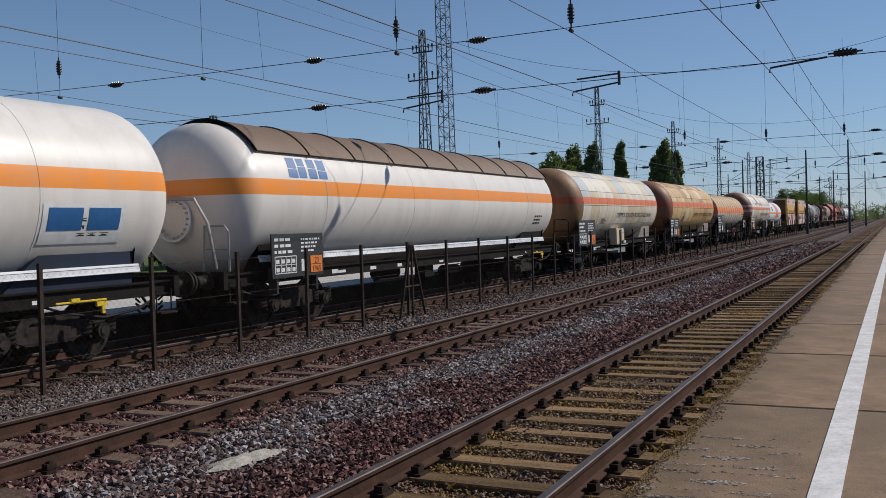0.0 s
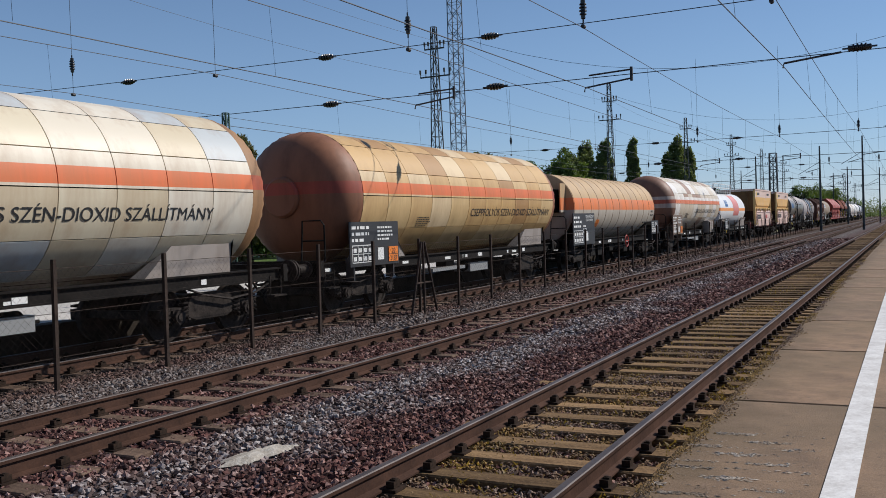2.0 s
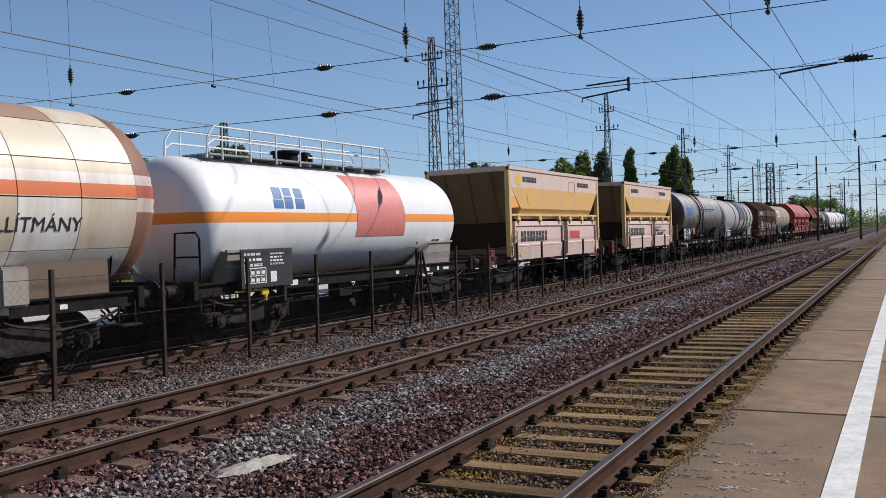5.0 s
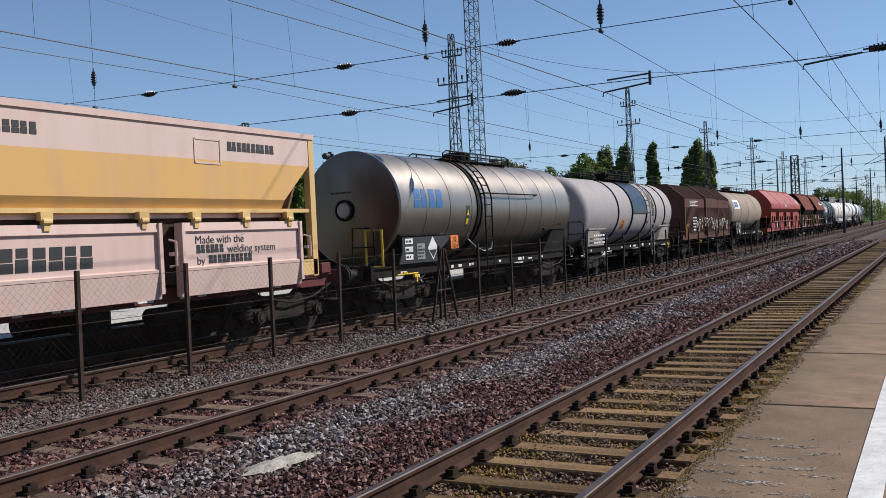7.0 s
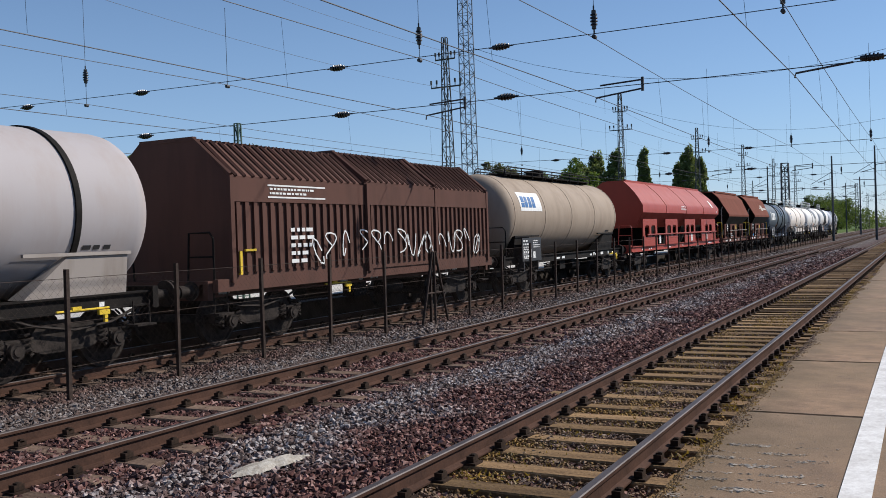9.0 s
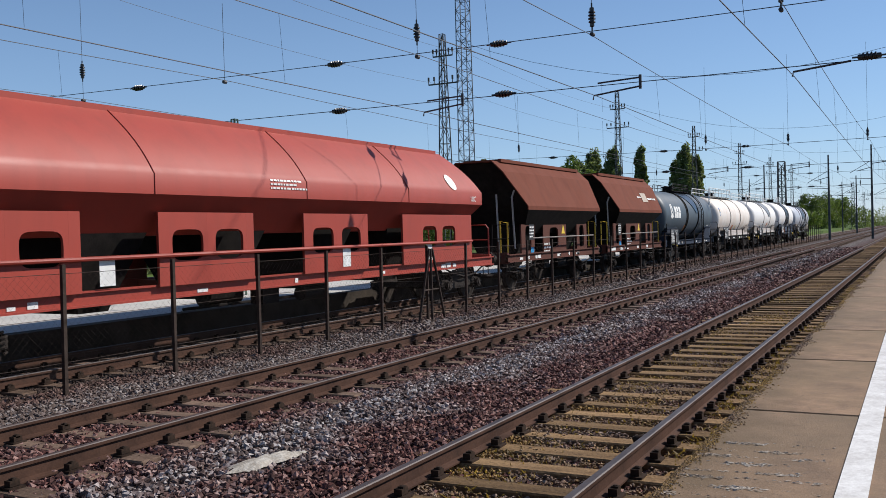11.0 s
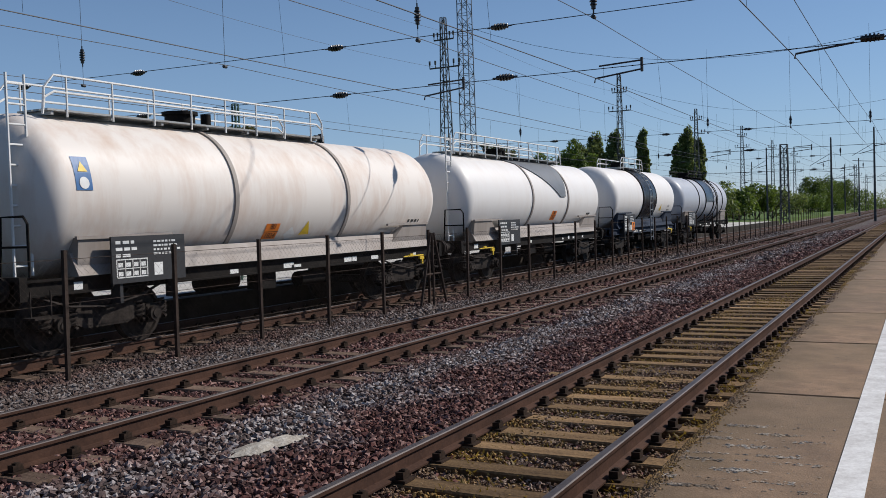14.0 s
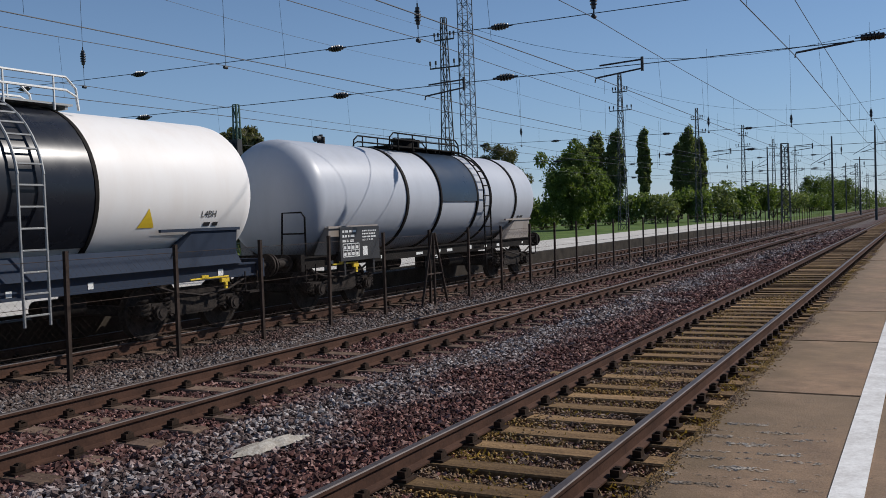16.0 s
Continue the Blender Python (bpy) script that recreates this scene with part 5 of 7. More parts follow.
    for y, q in ((f, 1), (r, -1)):
        bm = bmesh.new()
        box(bm, (1.38, y + q * 0.34, 1.32), (0.10, 0.62, 0.30))
        part("foot_plate", bm, P["ore_yellow"], w, "dusty yellow foot plate", soft=False)
    patch(w, [rect(0, 0, 0.17, 0.30)], f + 0.78, 1.14, M["yellow"], None, 1.425, "yellow_label", "faded yellow label")
    lettering(w, "2", 0.34, f + 0.50, 1.14, M["black"], None, 1.425)
    patch(w, [rect(0, 0, 0.16, 0.26)], f + 1.55, 2.80, M["yellow"], None, 1.425, "yellow_label", "faded yellow label")


def wagon_hood(b0, b1, f, r):
    w, c, n = begin("telescopic_hood_wagon", "dark brown coil wagon with ribbed telescopic hoods and graffiti", "freight wagon", b0, b1)
    f, r = f - c, r - c
    L = r - f
    for i, (y0, y1, o) in enumerate(((f, f + 0.43 * L, 0.0), (f + 0.41 * L, f + 0.71 * L, 0.05), (f + 0.69 * L, r, 0.0))):
        bm = bmesh.new()
        top = 3.72 + o
        sec = [(1.40 + o, 1.20), (1.40 + o, 3.05 + o), (0.62, top), (-0.62, top), (-1.40 - o, 3.05 + o), (-1.40 - o, 1.20)]
        prism(bm, sec, y0, y1)
        h = part("hood", bm, P["hood"], w, soft=False)
        bm = bmesh.new()
        k = 0
        y = y0 + 0.22
        while y < y1 - 0.12:
            for s in (-1, 1):
                box(bm, (s * (1.42 + o), y, 2.0), (0.05, 0.10, 1.35))
                rod(bm, (s * (1.42 + o), y, 3.05 + o), (s * 0.64, y, top + 0.02), 0.035, 4)
            box(bm, (0, y, top + 0.02), (1.2, 0.06, 0.05))
            y += 0.24
        part("ribs", bm, P["hood"], h, soft=False)
        bm = bmesh.new()
        for yy in (y0 + 0.04, y1 - 0.04):
            for s in (-1, 1):
                box(bm, (s * (1.44 + o), yy, 2.1), (0.06, 0.10, 1.9))
                rod(bm, (s * (1.44 + o), yy, 3.06 + o), (s * 0.62, yy, top + 0.03), 0.05, 6)
            box(bm, (0, yy, top + 0.03), (1.3, 0.10, 0.07))
        box(bm, (1.44 + o, (y0 + y1) / 2, 2.80), (0.03, y1 - y0 - 0.1, 0.42))
        part("hood_frame", bm, P["hood"], h, soft=False)
    patch(w, text_bars(61, 1.7, 0.16, 2), f + 1.1, 2.72, M["white"], None, 1.457, "writing")
    patch(w, [rect(-0.06, -0.05, 1.84, 0.03), rect(-0.06, 0.17, 1.84, 0.03)], f + 1.1, 2.72, M["white"], None, 1.457, "notice_frame")
    rng = random.Random(4)
    for k in range(15):
        u = f + 2.6 + k * 0.52 + rng.uniform(-0.15, 0.15)
        z = 1.62 + rng.uniform(0, 0.2)
        k1, k2, p0 = rng.choice((1, 2)), rng.choice((1, 2, 3)), rng.uniform(0, 6)
        pts = [(u + 0.20 * math.cos(k1 * q * 0.42 + p0), z + 0.27 * math.sin(k2 * q * 0.42)) for q in range(rng.randint(8, 14))]
        polys = []
        for (a, b), (c2, d) in zip(pts, pts[1:]):
            ll = math.hypot(c2 - a, d - b) + 1e-6
            nx, ny = -(d - b) / ll * 0.016, (c2 - a) / ll * 0.016
            polys.append([(a - nx, b - ny), (c2 - nx, d - ny), (c2 + nx, d + ny), (a + nx, b + ny)])
        patch(w, polys, 0, 0, M["white"], None, 1.50, "graffiti", "white graffiti scrawl")
    patch(w, text_bars(63, 0.75, 0.75, 5), f + 1.7, 1.4, M["white"], None, 1.457, "writing")
    running_gear(w, n, P["hood"], bogie_at=n / 2 - 2.2)
    bm = bmesh.new()
    for s in (-1, 1):
        box(bm, (s * 1.36, 0, 1.12), (0.12, n - 1.3, 0.22))
    part("side_sill", bm, P["hood"], w, soft=False)
    bm = bmesh.new()
    box(bm, (1.45, f + 0.22, 1.50), (0.05, 0.06, 0.42))
    box(bm, (1.45, f + 0.50, 1.72), (0.04, 0.30, 0.04))
    part("locking_lever", bm, M["yellow"], w, "yellow locking lever")
    yellow_gear(w, f + 3.0)
    end_rail(w, -n / 2 + 0.75, M["under"])


def hopper_lower(w, f, r, mat, windows, z0=1.10, z1=2.15, x=1.30):
    """Side sheet between the chutes, with rounded openings cut through it."""
    for y0, y1, holes in windows:
        # frame strips round each opening
        cells = [y0]
        for hy, hw, hh in holes:
            cells += [hy - hw / 2 - 0.001, hy + hw / 2 + 0.001]
        cells.append(y1)
        for s in (-1, 1):
            bm = bmesh.new()
            for i in range(0, len(cells), 2):
                if cells[i + 1] - cells[i] > 0.01:
                    box(bm, (s * x, (cells[i] + cells[i + 1]) / 2, (z0 + z1) / 2), (0.05, cells[i + 1] - cells[i], z1 - z0))
            for hy, hw, hh in holes:
                zc = (z0 + z1) / 2 + 0.06
                quad = 24
                ring = []
                for k in range(quad):
                    a = 2 * math.pi * k / quad
                    ca, sa = math.cos(a), math.sin(a)
                    u = hw / 2 * 0.80 * math.copysign(abs(ca) ** 0.45, ca)
                    v = hh / 2 * 0.92 * math.copysign(abs(sa) ** 0.55, sa)
                    m = max(abs(ca), abs(sa))
                    ou, ov = hw / 2 * ca / m, sa / m
                    oz = zc + (z1 - zc) * ov if ov > 0 else zc + (zc - z0) * ov
                    ring.append(((hy + u, zc + v), (hy + ou, oz)))
                vv = [[bm.verts.new((s * x + d, p[0], p[1])) for d in (-0.025, 0.025) for p in pr] for pr in ring]
                for k in range(quad):
                    p, q = vv[k], vv[(k + 1) % quad]
                    for i, j in ((0, 1), (2, 3), (0, 2)):
                        bm.faces.new((p[i], p[j], q[j], q[i]))
            bmesh.ops.recalc_face_normals(bm, faces=bm.faces)
            part("side_sheet", bm, mat, w, soft=False)


def wagon_hopper(b0, b1, f, r, mat, red, label):
    w, c, n = begin("hopper_wagon", label, "freight wagon", b0, b1)
    f, r = f - c, r - c
    L = r - f
    if red:
        # upright band under a bowed slope that runs up to the roof flap
        edge = [(1.47, 2.60), (1.47, 2.92)] + [(1.47 - t + 0.10 * math.sin(math.pi * t), 2.92 + 1.10 * t) for t in np.linspace(0, 1, 9)[1:]]
        under = [(1.22, 2.30), (0.95, 1.95)]
        z1 = 2.12
    else:
        edge = [(1.47, 2.50), (1.47, 2.62), (0.98, 3.68), (0.62, 4.02)]
        under = [(0.95, 1.75)]
        z1 = 1.98
    right = under[::-1] + edge
    sec = right + [(-x, z) for x, z in right[::-1]]
    bm = bmesh.new()
    prism(bm, sec, f, r, cap=red)
    if red:
        # the ends lean inwards above the band and below it
        for v in bm.verts:
            lean = 0.5 * max(0.0, v.co.z - 2.92) ** 1.3 + 1.1 * max(0.0, 2.55 - v.co.z)
            v.co.y += lean if v.co.y < 0 else -lean
    if not red:
        # the body narrows towards its ends below the edge; the end walls slope inwards behind the sides
        for v in bm.verts:
            if v.co.z < 2.45:
                v.co.y *= 0.66
            elif v.co.z > 3.0:
                v.co.y += 0.30 if v.co.y > 0 else -0.40
            else:
                v.co.y += 0.10 if v.co.y > 0 else 0.40
        # lower faces split off; a near-black material gives them their shade
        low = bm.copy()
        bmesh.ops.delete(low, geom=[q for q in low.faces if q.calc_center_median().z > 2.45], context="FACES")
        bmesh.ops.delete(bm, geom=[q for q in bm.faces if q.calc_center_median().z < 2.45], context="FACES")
        chute = part("hopper_funnel", low, M["under"], w, "steel funnel, painted near black for the shade under the body", soft=False)
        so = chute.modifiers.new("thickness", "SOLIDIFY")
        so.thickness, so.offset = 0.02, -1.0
    body = part("hopper_body", bm, mat, w, soft=red)
    if not red:
        so = body.modifiers.new("thickness", "SOLIDIFY")
        so.thickness, so.offset = 0.03, -1.0
        for s in (-1, 1):
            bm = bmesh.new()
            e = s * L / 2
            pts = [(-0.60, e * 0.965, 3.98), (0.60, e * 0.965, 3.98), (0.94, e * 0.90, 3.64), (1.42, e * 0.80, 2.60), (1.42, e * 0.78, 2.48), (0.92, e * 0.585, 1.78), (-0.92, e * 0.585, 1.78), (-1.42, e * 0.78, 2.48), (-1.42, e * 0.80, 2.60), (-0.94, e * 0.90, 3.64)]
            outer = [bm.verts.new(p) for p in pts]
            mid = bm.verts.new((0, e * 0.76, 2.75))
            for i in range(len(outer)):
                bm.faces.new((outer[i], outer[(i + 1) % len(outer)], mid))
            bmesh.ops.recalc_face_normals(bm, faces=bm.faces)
            # the recessed end's shade is put into the same near-black material
            ew = part("end_wall", bm, M["under"], w, "sloping end wall, painted near black for its shade", soft=False)
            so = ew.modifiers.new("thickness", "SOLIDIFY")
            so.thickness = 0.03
    bm = bmesh.new()
    box(bm, (0.66 if not red else 0.45, (f + r) / 2, 4.05 if not red else 4.04), (0.10, L * (0.90 if red else 0.97), 0.10))
    box(bm, (0, (f + r) / 2, 4.06 if not red else 4.03), (1.2 if not red else 0.8, L * (0.90 if red else 0.96), 0.06))
    part("roof_flap", bm, mat, w, soft=False)
    if red:
        for y in np.linspace(f, r, 5)[1:-1]:
            bm = bmesh.new()
            pipe(bm, [(x + 0.004, y, z + 0.004) for x, z in edge], 0.012, 5)
            part("weld_seam", bm, mat, w)
        m2 = L / 2
        wins, y = [], f + 0.6
        for k in range(4):
            y0 = f + 0.3 + k * (L - 0.6) / 4
            y1 = y0 + (L - 0.6) / 4 - (1.55 if k < 3 else 0.2)
            yc = (y0 + y1) / 2
            wins.append((y0, y1, [(yc - 0.52, 0.92, 0.56), (yc + 0.52, 0.92, 0.56)] if k % 3 != 3 else []))
        hopper_lower(w, f, r, mat, wins, 1.12, 2.32, 1.34)
    else:
        hopper_lower(w, f, r, P["hopper_low"], [(f + 0.55, f + 1.65, [(f + 1.12, 0.62, 0.86)]), (-1.1, 1.1, [(-0.1, 1.05, 0.72)]), (r - 1.65, r - 0.55, [(r - 1.12, 0.62, 0.86)])], 1.05, 2.05, 1.12)
    # dark chutes under the body
    for y in np.linspace(f + L * 0.22, r - L * 0.22, 4 if red else 2):
        bm = bmesh.new()
        d = 0.75
        vs = [bm.verts.new(p) for p in ((-1.0, y - d, 2.0), (1.0, y - d, 2.0), (1.0, y + d, 2.0), (-1.0, y + d, 2.0), (-0.55, y - 0.3, 0.75), (0.55, y - 0.3, 0.75), (0.55, y + 0.3, 0.75), (-0.55, y + 0.3, 0.75))]
        for ix in ((0, 1, 5, 4), (1, 2, 6, 5), (2, 3, 7, 6), (3, 0, 4, 7), (4, 5, 6, 7)):
            bm.faces.new([vs[i] for i in ix])
        bmesh.ops.recalc_face_normals(bm, faces=bm.faces)
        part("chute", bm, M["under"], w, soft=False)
    bm = bmesh.new()
    rod(bm, (1.42, f + 0.8, 1.62), (1.42, r - 0.6, 1.62), 0.035 if red else 0.022, 8)
    part("operating_rod", bm, mat if red else P["frame_grey"], w)
    running_gear(w, n, mat if red else P["hopper_low"], bogie_at=n / 2 - 2.2 if red else None, axles=None if red else (-n / 2 + 1.85, n / 2 - 1.85), half=1.25)
    tri = [(0, 0), (0.34, 0), (0.17, 0.32)]
    if not red:
        patch(w, [tri], 0.62, 1.72, M["yellow"], None, 1.147, "warning_sign", "yellow triangular warning sign")
        patch(w, text_bars(71, 0.72, 0.36, 3), -1.05, 1.10, M["white"], None, 1.147, "writing")
        patch(w, [rect(0, 0, 0.42, 0.50)], f + 1.18, 1.56, M["black"], None, 1.147, "data_plate", "black plate with white writing")
        patch(w, text_bars(72, 0.36, 0.40, 4), f + 1.21, 1.61, M["white"], None, 1.153, "writing")
        patch(w, [rect(0, 0, 0.26, 0.24)], f + 1.30, 1.08, M["blue_label"], None, 1.148, "blue_label", "sky-blue label")
        for s in (-1, 1):
            bm = bmesh.new()
            pipe(bm, [(1.2, s * (n / 2 - 0.75), 0.95), (1.2, s * (n / 2 - 0.75), 2.1), (0.95, s * (n / 2 - 0.78), 2.15), (0.95, s * (n / 2 - 0.78), 1.2)], 0.025, 6)
            part("grab_rail", bm, M["yellow"], w, "yellow grab rail")
        bm = bmesh.new()
        pipe(bm, [(1.05, f + 0.25, 1.3), (1.05, f + 0.1, 2.9), (1.15, f + 0.05, 3.1)], 0.03, 6)
        pipe(bm, [(0.55, f + 0.15, 1.3), (0.55, f + 0.05, 3.0)], 0.03, 6)
        part("end_pipe", bm, M["steel"], w)
    else:
        def side(z):
            t = max(0.0, z - 2.92) / 1.10
            return 1.474 - t + 0.10 * math.sin(math.pi * t)
        patch(w, [ellipse(0.21, 0.21)], r - 1.60, 3.17, M["white"], side, 0, "round_mark", "white round mark", lift=0.016)
        patch(w, text_bars(73, 1.3, 0.22, 3), f + 7.0, 2.75, M["white"], side, 0, "writing")
        for u in (f + 3.0, f + 9.5, r - 3.1):
            patch(w, [rect(0, 0, 0.3, 0.4)], u, 1.2, M["white"], None, 1.366, "white_label")
        lettering(w, "UIC", 0.20, r - 0.72, 2.68, M["white"], side, 0)
    end_rail(w, -n / 2 + 0.75, M["under"] if not red else mat)
    end_rail(w, n / 2 - 0.75, M["under"] if not red else mat)
    return w, f, r


def silver_fittings(w, f, r):
    """End sheet, manhole, labels and the side rail of the silver acid wagon."""
    R, zc = 1.36, 2.54
    bm = bmesh.new()
    lathe(bm, [(f - 0.112, 0.0), (f - 0.108, 0.6 * R), (f - 0.045, 1.335)], zc, 48)
    part("end_sheet", bm, P["silver_end"], w, "dull brown steel end sheet with its shade painted in")
    bm = bmesh.new()
    lathe(bm, [(f - 0.19, 0.0), (f - 0.19, 0.17), (f - 0.11, 0.19)], 2.50, 24, -0.12)
    mh = part("end_manhole", bm, P["sign_beige"], w, "dusty round manhole lid")
    bm = bmesh.new()
    pipe(bm, [(-0.12 + 0.23 * math.cos(a), f - 0.15, 2.50 + 0.23 * math.sin(a)) for a in np.linspace(0, 2 * math.pi, 25)], 0.028, 6)
    part("manhole_ring", bm, M["under"], mh)
    patch_end = text_bars(44, 0.75, 0.09, 1)
    bm = bmesh.new()
    for q in patch_end:
        bm.faces.new([bm.verts.new((-0.5 + u, f - 0.122, 2.88 + v)) for u, v in q])
    part("writing", bm, M["black"], w, soft=False)["kind"] = "stuff"
    bm = bmesh.new()
    pipe(bm, [(1.02, f - 0.35, 1.15), (1.02, f - 0.35, 2.0), (0.58, f - 0.35, 2.0), (0.58, f - 0.35, 1.15), (1.02, f - 0.35, 1.15)], 0.03, 6)
    part("hand_loop", bm, M["yellow"], w, "yellow hand loop")
    patch(w, block_letters(4, 0.46, 0.05), f + 0.62, 2.50, M["blue"], R, zc, "maker_mark", "blue maker's mark")
    for y, wd in ((f + 0.365 * (r - f), 0.09), (f + 0.385 * (r - f), 0.05)):
        hoop(w, y, R, zc, wd, M["under"], 0.03)
    # slanted support plate with its labels
    bm = bmesh.new()
    pts = [(f + 0.02, 1.18), (f + 0.18, 1.46), (f + 0.20, 1.80), (f + 2.75, 1.80), (f + 2.0, 1.44), (f + 1.85, 1.18)]
    a = [bm.verts.new((1.24, y, z)) for y, z in pts]
    b = [bm.verts.new((1.20, y, z)) for y, z in pts]
    bm.faces.new(a)
    bm.faces.new(b[::-1])
    for k in range(len(pts)):
        bm.faces.new((a[k], b[k], b[(k + 1) % len(pts)], a[(k + 1) % len(pts)]))
    bmesh.ops.recalc_face_normals(bm, faces=bm.faces)
    sp = part("support_plate", bm, P["board"], w, "black slanted support plate", soft=False)
    for z in (1.64, 1.45, 1.27):
        patch(sp, [rect(0, 0, 0.36, 0.13)], f + 0.30, z, M["white"], None, 1.243, "white_label", "small white label")
        patch(sp, text_bars(int(z * 100), 0.30, 0.10, 1), f + 0.33, z + 0.015, M["black"], None, 1.248, "writing")
    patch(sp, [rect(0, 0, 0.38, 0.38)], f + 0.86, 1.26, M["steel"], None, 1.243, "grey_label", "grey printed label")
    patch(sp, text_bars(47, 0.32, 0.32, 4), f + 0.89, 1.29, M["black"], None, 1.248, "writing")
    patch(sp, [[(0, 0.29), (0.26, 0), (0.52, 0.29), (0.26, 0.58)]], f + 1.38, 1.22, M["white"], None, 1.243, "hazard_diamond", "black and white corrosive hazard diamond")
    patch(sp, [[(0.07, 0.25), (0.26, 0.05), (0.45, 0.25)]], f + 1.38, 1.22, M["black"], None, 1.248, "diamond_half")
    hazard_plate(w, f + 2.55, 1.46, ("80", "1824"), None, 1.27)
    # yellow warning strip on the cladding, bar along the side and a hanging hose
    p = patch(w, [rect(0, 0, 0.20, 0.55)], f + 3.35, 2.02, M["black"], R, zc, "warning_panel", "black panel with yellow warning signs")
    patch(p, [[(0.03, 0.30), (0.17, 0.30), (0.10, 0.46)], rect(0.04, 0.06, 0.12, 0.16)], f + 3.35, 2.02, M["yellow"], R, zc, "warning_signs", lift=0.012)
    bm = bmesh.new()
    a = radians(14)
    pipe(bm, [((R + q) * math.cos(a), y, zc + (R + q) * math.sin(a)) for q, y in ((0.02, f + 4.25), (0.13, f + 4.3), (0.13, f + 8.0), (0.02, f + 8.05))], 0.022, 6)
    part("side_rail", bm, M["under"], w, "black handrail along the tank")
    bm = bmesh.new()
    pipe(bm, [(1.28, f + 3.5, 1.68), (1.32, f + 3.9, 1.45), (1.34, f + 4.35, 1.33), (1.36, f + 4.75, 1.38), (1.36, f + 4.9, 1.7)], 0.02, 6)
    part("hose", bm, M["steel"], w, "pale hanging hose")


def build_train():
    wagon_gas(-6.8, 12.65, -5.0, 11.3, False, "white gas tank wagon with an orange stripe")
    wagon_gas(12.65, 32.1, 14.15, 30.3, True, "white gas tank wagon with an orange stripe and brown sunshield")
    wagon_co2(32.1, 47.75, 34.0, 45.9, "a", "cream patched carbon dioxide tank wagon with a red-orange stripe", 11, ("22", "2187"), 5.0)
    wagon_co2(47.75, 62.9, 49.7, 61.7, "b", "ochre and brown patched carbon dioxide tank wagon", 12, ("22", "2187"))
    wagon_tan(62.9, 77.8, 64.5, 76.2)
    wagon_co2(77.8, 92.6, 79.8, 91.7, "c", "white and rust-stained carbon dioxide tank wagon with two stripes", 14, ("22", "2187"), 9.0, True, True)
    w, f, r = wagon_round(92.6, 105.1, 94.0, 103.4, 1.2, 2.30, P["vtg_white"], "tank_wagon", "short white tank wagon with an orange stripe and pink patch", frame_mat=P["frame_grey"], walk_at=(0.05, 0.75, 0.5), rail_mat=M["white"], seed=31)
    patch(w, block_letters(3, 0.45), f + 1.6, 2.5, M["blue"], 1.2, 2.30, "maker_mark", "dark blue maker's mark")
    patch(w, [rect(0, 0, 2.2, 1.6)], f + 4.6, 1.9, P["pink"], 1.2, 2.30, "red_patch", "faded red paint patch")
    wagon_ore(105.1, 117.6, 106.9, 115.9, 2)
    wagon_ore(117.6, 129.9, 119.6, 128.3, 3)
    w, f, r = wagon_round(129.9, 143.6, 131.7, 142.8, 1.36, 2.54, P["silver"], "tank_wagon", "silver clad acid tank wagon with a shade-darkened flat end", hoops=(), seams=10, flat_front=True, walk_at=(0.33, 0.70, 0.20), walk_low=0.07, ladder_at=0.405, board_at=None, seed=33)
    silver_fittings(w, f, r)
    w, f, r = wagon_round(143.6, 157.4, 144.9, 156.4, 1.3, 2.42, P["grey"], "tank_wagon", "pale grey tank wagon with black bands and a dark blue cover", hoops=(0.30, 0.77, 0.90), cover=(0.46, 0.64, -4), cover_mat=P["cover_blue"], frame_mat=P["frame_grey"], walk_at=(0.36, 0.66, 0.35), ladder_at=0.68, ladder_mat=M["steel"], board_at=None, seed=34, plate_at=(4.0, 1.75, ("80", "3264")))
    patch(w, [rect(0, 0, 0.42, 1.0)], f + 8.2, 2.2, M["black"], 1.3, 2.42, "warning_panel", "black panel with yellow warning signs")
    patch(w, [[(0.08, 0.66), (0.34, 0.66), (0.21, 0.9)], [(0.08, 0.36), (0.34, 0.36), (0.21, 0.6)]], f + 8.2, 2.2, M["yellow"], 1.3, 2.42, "warning_signs", lift=0.012)
    patch(w, text_bars(35, 1.6, 0.4, 3), f + 0.5, 1.2, M["white"], None, 1.26, "writing")
    wagon_hood(157.4, 170.0, 158.4, 169.1)
    w, f, r = wagon_round(170.0, 183.2, 171.4, 181.5, 1.3, 2.42, P["beige"], "tank_wagon", "dusty beige tank wagon with graffiti", walk_at=(0.1, 0.9, 0.2), seams=5, seed=36)
    patch(w, [rect(0, 0, 1.75, 0.62)], f + 0.5, 2.55, M["white"], 1.3, 2.42, "maker_sign", "white maker's sign")
    patch(w, block_letters(4, 0.36), f + 0.6, 2.66, M["blue"], 1.3, 2.42, "maker_mark", lift=0.012)
    wagon_hopper(183.2, 202.9, 185.0, 201.3, P["hopper_red"], True, "bright red bogie hopper wagon with a rounded roof")
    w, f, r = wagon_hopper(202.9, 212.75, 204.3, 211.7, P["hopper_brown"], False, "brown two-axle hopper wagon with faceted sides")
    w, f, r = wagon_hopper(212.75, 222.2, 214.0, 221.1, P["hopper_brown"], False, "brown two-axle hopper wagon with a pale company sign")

    def slope(z):
        return 1.475 - (z - 2.62) * 0.462
    patch(w, [rect(0, 0, 0.85, 0.40)], r - 2.55, 2.98, P["sign_beige"], slope, 0, "company_sign", "pale faded company sign", lift=0.012)
    patch(w, text_bars(75, 1.5, 0.16, 1), r - 1.6, 3.05, M["white"], slope, 0, "writing", lift=0.012)
    patch(w, text_bars(76, 0.6, 0.12, 1), r - 3.2, 3.12, M["white"], slope, 0, "writing", lift=0.012)
